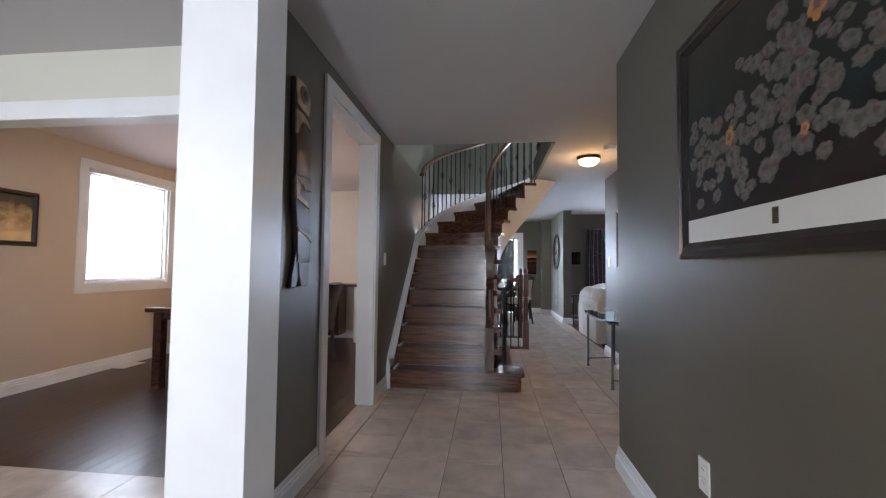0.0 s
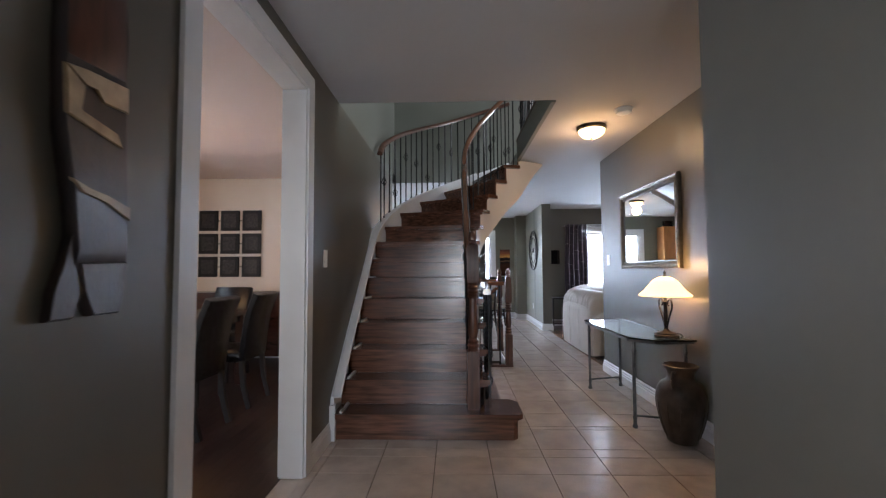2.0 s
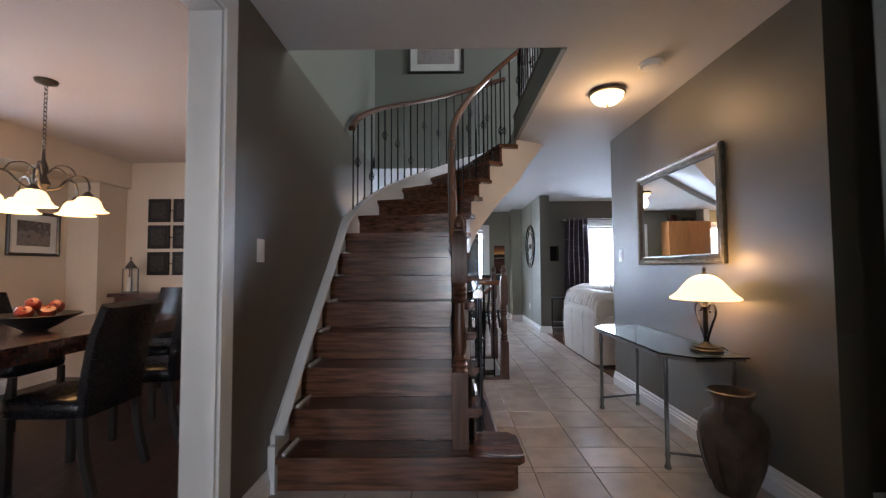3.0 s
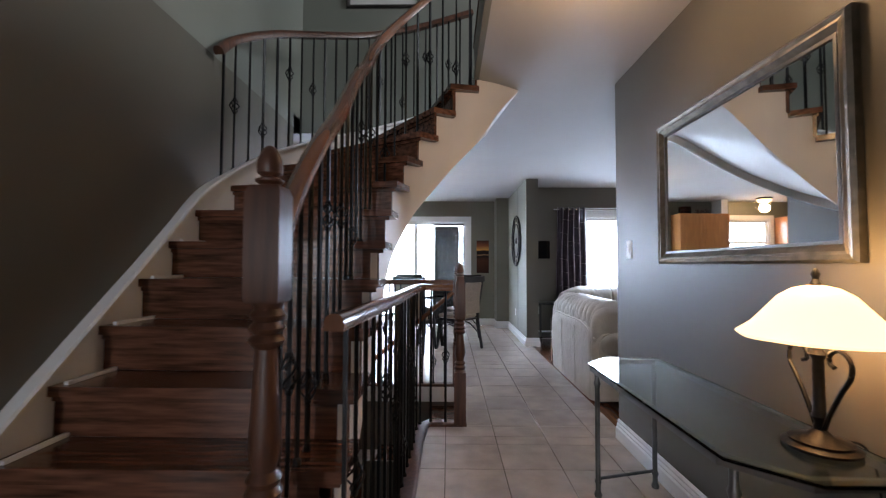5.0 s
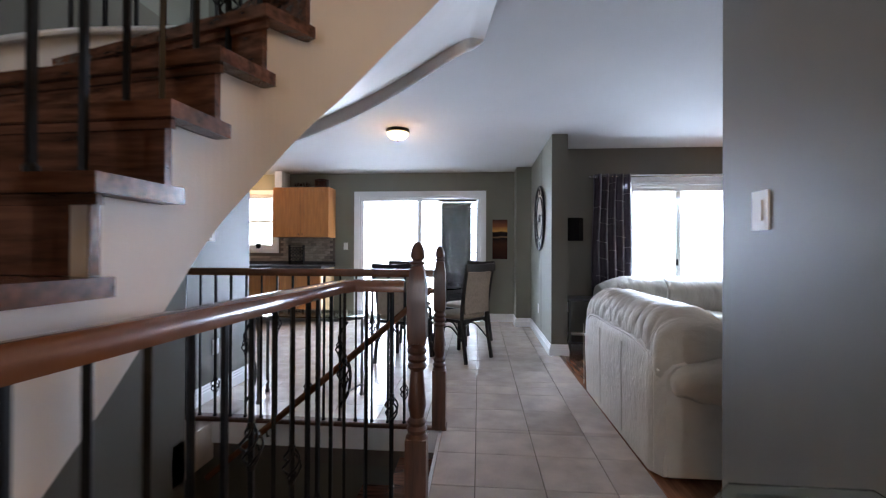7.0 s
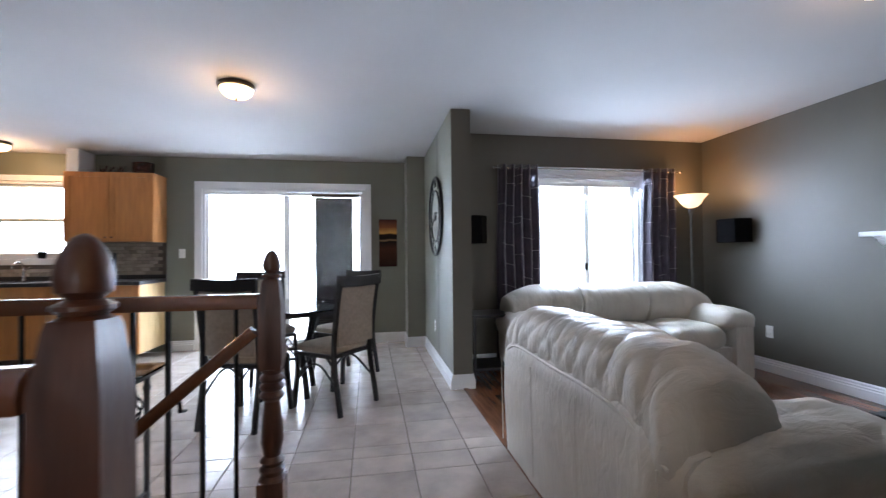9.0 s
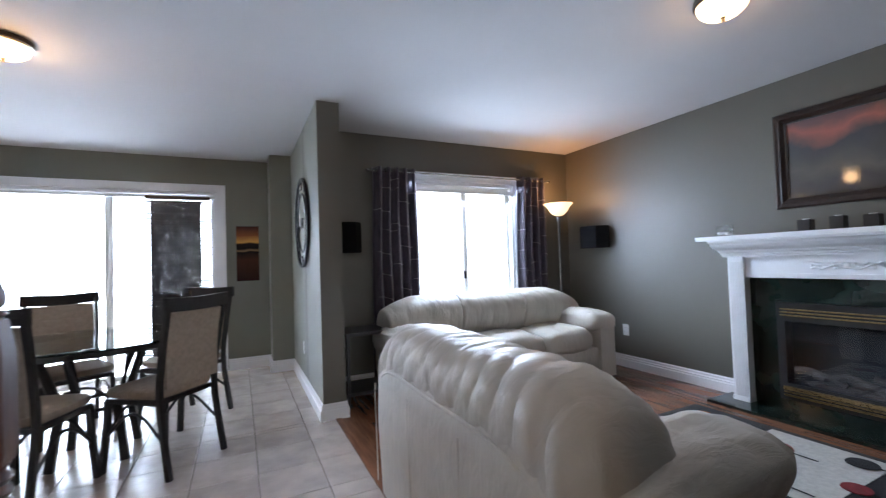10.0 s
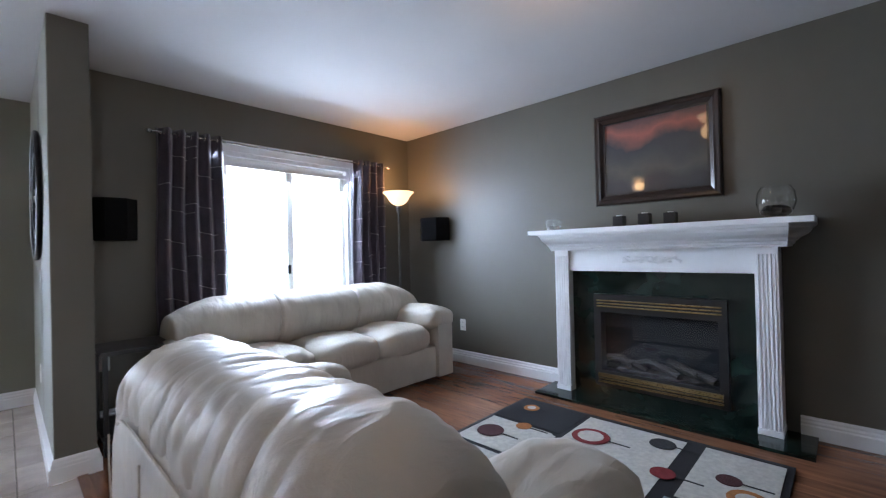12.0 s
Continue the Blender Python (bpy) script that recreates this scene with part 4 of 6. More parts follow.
for a in (40, 220):
    ca, sa = math.cos(radians(a)), math.sin(radians(a))
    part("handle", sweep(curve_pts([(r * ca, r * sa, z) for r, z in ((0.10, 0.455), (0.155, 0.45), (0.175, 0.40), (0.165, 0.36))], 6), ring(0.012, 8)), CLAY, vase, smooth=True)


def outlet(name, axis, at, side, u, z, label, kind="outlet"):
    """A wall plate: a duplex socket or a rocker switch."""
    t = thing(name, label, "wall outlet" if kind == "outlet" else "light switch")
    w, h = 0.036, 0.058

    def b(u0, u1, z0, z1, d0, d1):
        lo, hi = sorted((at + side * d0, at + side * d1))
        return box(u0, u1, lo, hi, z0, z1) if axis == "x" else box(lo, hi, u0, u1, z0, z1)
    part("plate", b(u - w, u + w, z - h, z + h, 0.0005, 0.006), PLASTIC, t, bevel=0.002)
    if kind == "outlet":
        for dz in (-0.022, 0.022):
            s = part("socket", b(u - 0.016, u + 0.016, z + dz - 0.014, z + dz + 0.014, 0.006, 0.008), PLASTIC, t, bevel=0.001)
            for du in (-0.006, 0.006):
                part("slot", b(u + du - 0.001, u + du + 0.001, z + dz - 0.005, z + dz + 0.005, 0.008, 0.0084), BLACKP, s)
    else:
        part("rocker", b(u - 0.014, u + 0.014, z - 0.030, z + 0.030, 0.006, 0.011), PLASTIC, t, bevel=0.002)
    return t


outlet("wall_outlet", "y", 1.567, -1, 2.64, 0.44, "white double socket on the taupe entry wall")
outlet("light_switch", "y", -0.2, 1, 4.93, 1.25, "white rocker switch on the taupe hall wall beside the stair", "switch")
sw = outlet("light_switch", "y", 2.4, -1, 6.90, 1.27, "white two-gang rocker switch on the taupe hall wall", "switch")
outlet("wall_outlet", "y", 2.4, -1, 5.33, 0.36, "white double socket behind the console table")
outlet("wall_outlet", "y", 5.47, -1, 10.20, 0.39, "white double socket on the taupe living room wall")
outlet("wall_outlet", "y", 2.37, -1, 11.3, 0.39, "white double socket on the partition wall")
outlet("wall_outlet", "x", 11.0, -1, 2.66, 0.45, "white double socket beside the black shelf unit")
outlet("light_switch", "y", -0.48, 1, 8.66, 1.27, "white switch on the taupe wall by the stairwell", "switch")
outlet("wall_outlet", "y", -0.48, 1, 8.72, 0.39, "white double socket on the taupe wall by the stairwell")
outlet("light_switch", "x", 12.5, -1, -0.66, 1.22, "white switch beside the patio door", "switch")
plug = thing("plug_adapter", "white plug-in adapter in the socket behind the console table", "plug")
part("body", box(2.34, 2.391, 5.30, 5.35, 0.34, 0.41), PLASTIC, plug, bevel=0.008)


def framed(name, label, cat, axis, at, side, u0, u1, z0, z1, fw, fd, frame_mat, inner, mat_w=0.0, lip=None):
    """A picture or mirror hung on a wall: moulded frame, mount and sheet."""
    t = thing(name, label, cat)

    def p(u, d, z):
        return (u, at + side * d, z) if axis == "x" else (at + side * d, u, z)

    def b(a0, a1, c0, c1, d0, d1):
        lo, hi = sorted((at + side * d0, at + side * d1))
        return box(a0, a1, lo, hi, c0, c1) if axis == "x" else box(lo, hi, a0, a1, c0, c1)
    bm = bmesh.new()
    loops = []
    for ins, dep in ((0, 0.001), (0, fd * .7), (fw * .18, fd), (fw * .45, fd * .86), (fw * .62, fd * .92), (fw, fd * .45), (fw, 0.001)):
        loops.append([bm.verts.new(p(*q)) for q in ((u0 + ins, dep, z0 + ins), (u1 - ins, dep, z0 + ins), (u1 - ins, dep, z1 - ins), (u0 + ins, dep, z1 - ins))])
    for a, c in zip(loops, loops[1:]):
        for i in range(4):
            bm.faces.new((a[i], a[(i + 1) % 4], c[(i + 1) % 4], c[i]))
    part("frame", bm, frame_mat, t)
    a0, a1, c0, c1 = u0 + fw, u1 - fw, z0 + fw, z1 - fw
    if lip:
        for q in ((a0, a1, c0, c0 + .012), (a0, a1, c1 - .012, c1), (a0, a0 + .012, c0 + .012, c1 - .012), (a1 - .012, a1, c0 + .012, c1 - .012)):
            part("inner_lip", b(*q, 0.012, 0.018), lip, t)
    if mat_w:
        part("mount", b(a0, a1, c0, c1, 0.004, 0.008), MATBOARD, t)
        a0, a1, c0, c1 = a0 + mat_w, a1 - mat_w, c0 + mat_w, c1 - mat_w
        part("picture_sheet", b(a0, a1, c0, c1, 0.008, 0.0105), inner, t)
    else:
        part("picture_sheet" if cat != "mirror" else "mirror_glass", b(a0, a1, c0, c1, 0.004, 0.011), inner, t)
    return t


SUNSET = picture_mat("sunset_print", [(0.0, (0.008, 0.006, 0.006)), (0.22, (0.02, 0.016, 0.014)), (0.35, (0.06, 0.052, 0.04)), (0.5, (0.03, 0.028, 0.025)), (0.62, (0.018, 0.016, 0.018)), (0.78, (0.28, 0.075, 0.045)), (0.88, (0.10, 0.035, 0.03)), (1.0, (0.05, 0.02, 0.025))], 3.5, 0.45, 2, 1.5, 2.15, 0.05)
DUSK = picture_mat("dusk_print", [(0.0, (0.025, 0.008, 0.006)), (0.40, (0.07, 0.022, 0.012)), (0.54, (0.012, 0.009, 0.009)), (0.565, (0.25, 0.15, 0.08)), (0.60, (0.012, 0.009, 0.009)), (0.69, (0.02, 0.010, 0.008)), (0.72, (0.65, 0.32, 0.08)), (0.84, (0.25, 0.08, 0.03)), (1.0, (0.05, 0.02, 0.018))], 8, 0.08, 2, 1.0, 1.66, 0.3)
STREET = picture_mat("street_print", [(0.0, (0.12, 0.11, 0.11)), (0.3, (0.20, 0.17, 0.17)), (0.5, (0.05, 0.05, 0.05)), (0.75, (0.22, 0.16, 0.16)), (1.0, (0.30, 0.27, 0.27))], 14, 0.9, 2, 1.3, 1.9, 0.15)
STILL = picture_mat("still_life_print", [(0.0, (0.03, 0.015, 0.01)), (0.4, (0.16, 0.07, 0.03)), (0.6, (0.42, 0.28, 0.12)), (0.8, (0.06, 0.04, 0.025)), (1.0, (0.04, 0.03, 0.02))], 9, 0.7, 2, 1.35, 1.8, 0.1)
NIGHT = picture_mat("dark_floral_ground", [(0.0, (0.016, 0.011, 0.011)), (0.3, (0.010, 0.008, 0.010)), (0.45, (0.014, 0.022, 0.021)), (0.7, (0.022, 0.023, 0.018)), (1.0, (0.036, 0.032, 0.026))], 5, 0.7, 2, 1.2, 2.1, 0.10)

for _m, _coat in ((DUSK, 0.0), (NIGHT, 0.35)):
    _m.node_tree.nodes["Principled BSDF"].inputs["Coat Weight"].default_value = _coat
    _m.node_tree.nodes["Principled BSDF"].inputs["Specular IOR Level"].default_value = 0.15

framed("wall_mirror", "wide rectangular mirror in antique silver frame on taupe hall wall", "mirror", "y", 2.4, -1, 5.36, 6.47, 1.175, 1.915, 0.055, 0.035, SILVERF, MIRROR, lip=PEWTER)
framed("landscape_picture", "sunset landscape print in a wide dark walnut frame above the fireplace", "picture", "y", 5.47, -1, 7.905, 8.755, 1.475, 2.175, 0.07, 0.035, FRAMEW, SUNSET, lip=FRAMEB)
can = thing("canvas_print", "small unframed sunset canvas on the taupe wall beside the patio door", "picture")
part("canvas", box(1.79, 2.03, 12.47, 12.498, 1.02, 1.66), DUSK, can, bevel=0.003)
framed("upper_picture", "black framed print with white mount high on the stairwell wall", "picture", "x", 8.2, -1, 0.23, 0.96, 3.68, 4.5, 0.035, 0.03, FRAMEB, STREET, 0.09)
framed("dining_picture", "black framed street print with white mount on the beige dining wall", "picture", "y", -3.45, 1, 6.76, 7.30, 1.30, 1.75, 0.03, 0.03, FRAMEB, STREET, 0.07)
framed("still_life_picture", "dark framed still life print on the beige dining wall", "picture", "y", -3.45, 1, 3.85, 4.50, 1.33, 1.83, 0.045, 0.03, FRAMEW, STILL)

# the large floral print of the entry: frame, ground, petals, white margin
fl = framed("floral_picture", "large black-framed print of pale blossoms on the taupe entry wall", "picture", "y", 1.567, -1, 1.44, 2.765, 1.215, 2.06, 0.062, 0.03, FRAMEB, NIGHT)
part("margin", box(1.553, 1.5555, 1.50, 2.71, 1.275, 1.36), MATBOARD, fl, "white printed margin")
part("crest", box(1.5522, 1.553, 2.20, 2.225, 1.30, 1.345), BRONZE, fl)
PETAL = [mat("petal_%s" % n, c, 0.5, var=0.30, scale=45, spec=0.15) for n, c in (
    ("mauve", (0.125, 0.116, 0.112)), ("grey", (0.105, 0.108, 0.094)), ("rose", (0.135, 0.100, 0.102)), ("shade", (0.080, 0.079, 0.072)), ("gold", (0.36, 0.17, 0.075)))]
rnd = random.Random(5)


def petal_ring(u, z, r, petals, depth, squash, lean):
    """One painted whorl: a lobed, uneven leaf of paint lying on the print."""
    bm = bmesh.new()
    ph, vs = rnd.uniform(0, 6.3), []
    for k in range(30):
        a = 2 * math.pi * k / 30
        q = r * (0.70 + 0.30 * abs(math.sin(a * petals / 2 + ph)) ** 0.7) * (1 + 0.14 * noise.noise(Vector((math.cos(a) * 1.6, math.sin(a) * 1.6, ph)))) * (1 + 0.10 * noise.noise(Vector((math.cos(a) * 5, math.sin(a) * 5, ph))))
        du, dz = q * math.cos(a), squash * q * math.sin(a)
        vs.append(bm.verts.new((depth, u + du * math.cos(lean) - dz * math.sin(lean), z + du * math.sin(lean) + dz * math.cos(lean))))
    bm.faces.new(vs)
    return bm


depth, made = 1.5556, []
while len(made) < 120:
    u = rnd.uniform(1.54, 2.67)
    f = (2.67 - u) / 1.13
    z = rnd.gauss(1.53 + 0.22 * f, 0.075 + 0.05 * f)
    r = rnd.uniform(0.024, 0.040 + 0.030 * f)
    if not 1.372 + r < z < 1.985 - r or not 1.515 + r < u < 2.695 - r or any(math.hypot(u - a, z - b) < 0.55 * (r + c) for a, b, c in made):
        if rnd.random() < 0.985:
            continue
        if not 1.372 + r < z < 1.985 - r or not 1.515 + r < u < 2.695 - r:
            continue
    made.append((u, z, r))
    lean, squash = rnd.uniform(-0.5, 0.5), rnd.uniform(0.62, 0.9)
    tone = rnd.choice([0, 0, 1, 1, 2])
    f_ = None
    for j, (k, m) in enumerate(((1.0, 3), (0.90, tone), (0.62, (tone + 1) % 3), (0.26, 3))):
        depth -= 0.000005
        ob = part("blossom" if j == 0 else "petal_whorl", petal_ring(u + r * 0.10 * j * math.sin(9 * u), z + 0.06 * r * j, r * k, 6 - j, depth, squash, lean), PETAL[m], f_ or fl)
        f_ = f_ or ob
for u, z, r in ((2.42, 1.60, 0.026), (2.05, 1.80, 0.034), (2.10, 1.52, 0.016)):
    depth -= 0.00002
    part("golden_bloom", petal_ring(u, z, r, 5, depth, 1.2, 0.3), PETAL[4], fl)
    depth -= 0.00002
    part("golden_heart", petal_ring(u, z, r * 0.4, 5, depth, 1.2, 0.3), PETAL[2], fl)

# carved driftwood board on the left hall wall
BURNT = mat("burnt_driftwood", (0.022, 0.011, 0.008), 0.35, var=0.6, scale=7, bump=0.3, bscale=60, grain=(4, 4, 1))
RUSSET = mat("russet_driftwood", (0.075, 0.026, 0.015), 0.32, var=0.5, scale=9, bump=0.2, bscale=60, grain=(4, 4, 1))
SAP = mat("pale_sapwood", (0.40, 0.28, 0.16), 0.42, var=0.35, scale=16, bump=0.25, bscale=70)
art = thing("driftwood_carving", "long carved burnt driftwood board hung on the taupe hall wall", "wall carving", (-0.2, 0.0, 0.0))


def carve(name, outline, d0, d1, material, label=""):
    """A shaped piece of the board: outline in (across, down) steps of the board, from depth d0 to d1, its rim rounded."""
    bm = bmesh.new()
    pts = [Vector((0, 2.975 + (x - 150) * 0.00120, 2.125 - (y - 10) * 0.000728)) for x, y in outline]
    c = sum(pts, Vector()) / len(pts)
    rings_ = []
    for dep, k in ((d0, 1.0), (d1 - 0.3 * (d1 - d0), 1.0), (d1, 0.93)):
        rings_.append([bm.verts.new((dep, *(c + (q - c) * k).yz)) for q in pts])
    for a, b in zip(rings_, rings_[1:]):
        for i in range(len(pts)):
            bm.faces.new((a[i], a[(i + 1) % len(pts)], b[(i + 1) % len(pts)], b[i]))
    bm.faces.new(rings_[-1])
    bm.faces.new(rings_[0][::-1])
    part(name, bm, material, art, label, smooth=True)


def oval(cx, cy, rx, ry, n=14):
    return [(cx + rx * math.cos(2 * math.pi * k / n), cy + ry * math.sin(2 * math.pi * k / n)) for k in range(n)]


carve("board", [(150, 10), (235, 18), (272, 55), (290, 100), (285, 220), (298, 300), (312, 500), (308, 690), (314, 900), (322, 1100), (326, 1300), (205, 1310), (190, 1100), (166, 900), (160, 690), (160, 500), (150, 300), (152, 225)], 0.004, 0.034, BURNT)
carve("upright_prong", [(212, 1290), (326, 1285), (318, 1400), (308, 1462), (245, 1462), (222, 1380)], 0.004, 0.032, BURNT)
# Left prong plus the board's blurred wall shadow, shaped as one solid piece.
carve("bent_prong", [(200, 1190), (240, 1300), (222, 1400), (206, 1466), (160, 1466), (166, 1380), (184, 1300)], 0.004, 0.026, BURNT)
carve("pale_crown", [(152, 14), (232, 22), (268, 70), (284, 120), (270, 226), (215, 212), (158, 186)], 0.030, 0.040, SAP, "pale sapwood patch")
carve("growth_ring", oval(216, 104, 44, 66), 0.036, 0.0425, RUSSET, "russet growth ring")
carve("knot", oval(228, 106, 27, 38), 0.040, 0.045, BURNT)
carve("pale_arch", [(153, 236), (210, 240), (262, 262), (294, 312), (262, 300), (214, 292), (186, 330), (168, 400), (155, 402)], 0.030, 0.039, SAP, "pale sapwood patch")
carve("russet_field", [(190, 345), (215, 306), (260, 312), (296, 340), (304, 660), (168, 668), (166, 430)], 0.030, 0.0375, RUSSET, "russet stained field")
for piece in ([(162, 702), (205, 690), (308, 680), (310, 768), (246, 772), (228, 738), (204, 742)], [(162, 704), (203, 744), (196, 822), (212, 866), (168, 850)], [(196, 824), (282, 856), (296, 898), (206, 864)],
              [(182, 1038), (216, 1058), (262, 1070), (322, 1100), (322, 1142), (262, 1096), (206, 1076)]):
    carve("pale_streak", piece, 0.030, 0.040, SAP, "pale sapwood patch")

# ---- clock on the partition ----
ck = thing("wall_clock", "large round iron wall clock with roman numerals on partition wall", "clock")
cm = Matrix.Translation((2.364, 11.13, 1.575)) @ Matrix.Rotation(radians(-90), 4, "Y")


def cpart(name, bm, m, label="", smooth=False):
    ob = part(name, bm, m, ck, label, smooth)
    ob.matrix_basis = cm
    return ob


cpart("outer_ring", sweep([(0.405 * math.cos(2 * math.pi * i / 64), 0.405 * math.sin(2 * math.pi * i / 64), 0.015) for i in range(64)], ring(0.015, 8), closed=True), IRON, smooth=True)
cpart("inner_ring", sweep([(0.27 * math.cos(2 * math.pi * i / 48), 0.27 * math.sin(2 * math.pi * i / 48), 0.012) for i in range(48)], ring(0.010, 8), closed=True), IRON, smooth=True)
cpart("dial", lathe([(0.395, 0.002), (0.395, 0.006)], seg=48), mat("aged_cream_dial", (0.30, 0.30, 0.26), 0.6, var=0.2, scale=10), "aged cream dial")
for i, s in enumerate(["XII", "I", "II", "III", "IIII", "V", "VI", "VII", "VIII", "IX", "X", "XI"]):
    cu = bpy.data.curves.new("numeral", "FONT")
    cu.body, cu.size, cu.align_x, cu.align_y, cu.extrude = s, 0.10, "CENTER", "CENTER", 0.003
    ob = new("numeral", cu)
    cu.materials.append(IRON)
    ob.parent = ck
    a = math.radians(90 - 30 * i)
    ob.matrix_basis = Matrix.Translation((2.364 - 0.012, 11.13 - 0.337 * math.cos(a), 1.575 + 0.337 * math.sin(a))) @ Matrix(((0, 0, -1), (-1, 0, 0), (0, 1, 0))).to_4x4() @ Matrix.Rotation(a - math.pi / 2, 4, "Z")
cpart("clock_pointer", sweep([(0, 0, 0.02), (-0.08, 0.14, 0.02)], ring(0.006, 6)), IRON)
cpart("clock_pointer", sweep([(0, 0, 0.024), (0.02, -0.22, 0.024)], ring(0.005, 6)), IRON)
cpart("hub", lathe([(0.05, 0.005), (0.05, 0.015), (0.02, 0.028)], seg=20), IRON, smooth=True)

# ---- living room ----
def back_roll(hw, cx, end, w2, seed, amp):
    """A stuffed roll over the top of a sofa's back, with gathered pleats across it; it rounds off and drops at the sofa's ends."""
    bm = bmesh.new()
    nu, na = (230 if hw > 0.5 else 110), 48
    rings_ = []
    for i in range(nu + 1):
        u = -1 + 2 * i / nu
        x = cx + hw * u
        q = abs(x) / (w2 - 0.04)
        drop = 0.12 * max(0.0, q - 0.66) ** 1.8 / 0.34 ** 1.8
        e = abs(u)
        sharp = 0.06 if (end == 2 or (end and end * u > 0)) else 0.085
        close = min(1.0, math.sqrt(max(0.0, 1 - max(0.0, (e - 1 + sharp) / sharp) ** 2)) + 0.001)
        dip = 0.86 + 0.14 * close
        row = []
        for j in range(na):
            a = 2 * math.pi * j / na
            ca, sa = math.cos(a), math.sin(a)
            ry = (0.165 if ca > 0 else 0.26) * (abs(ca) ** 0.86) * (1 if ca > 0 else -1)
            rz = (0.163 if sa > 0 else 0.27) * (abs(sa) ** 0.86) * (1 if sa > 0 else -1)
            w = noise.noise(Vector((x * 1.4, a * 0.55, seed)))
            s1 = x * (27.0 if end == 2 else 22.0) + 5.0 * w + 1.9 * ca + 0.9 * sa
            s2 = x * 15.0 - 3.2 * noise.noise(Vector((x * 1.3, a * 0.6, seed + 9))) + 2.6 * ca
            fade = 0.6 + 0.4 * abs(noise.noise(Vector((x * 3.1, a * 1.3, seed + 4)))) * 2.0
            gather = 0.75 + 0.35 * abs(ca)
            s3 = x * 40.0 + 5.0 * noise.noise(Vector((x * 1.9, a * 0.6, seed + 21))) + 2.4 * ca
            pleat = (abs(math.sin(s1)) ** 0.5 - 0.75) * fade * 0.75 + (abs(math.sin(s2)) ** 0.6 - 0.7) * 0.6 + (abs(math.sin(s3)) ** 0.6 - 0.7) * 0.35 * abs(noise.noise(Vector((x * 4, a, seed + 31)))) * 2
            d = amp * gather * pleat * close
            row.append(bm.verts.new((x, -0.175 + (ry + d * ca) * (0.72 + 0.28 * close), 0.70 - drop + (rz + d * sa) * dip * (0.45 + 0.55 * close))))
        rings_.append(row)
    for a, b in zip(rings_, rings_[1:]):
        for j in range(na):
            bm.faces.new((a[j], b[j], b[(j + 1) % na], a[(j + 1) % na]))
    bm.faces.new(rings_[0])
    bm.faces.new(rings_[-1][::-1])
    bmesh.ops.recalc_face_normals(bm, faces=bm.faces)
    return bm


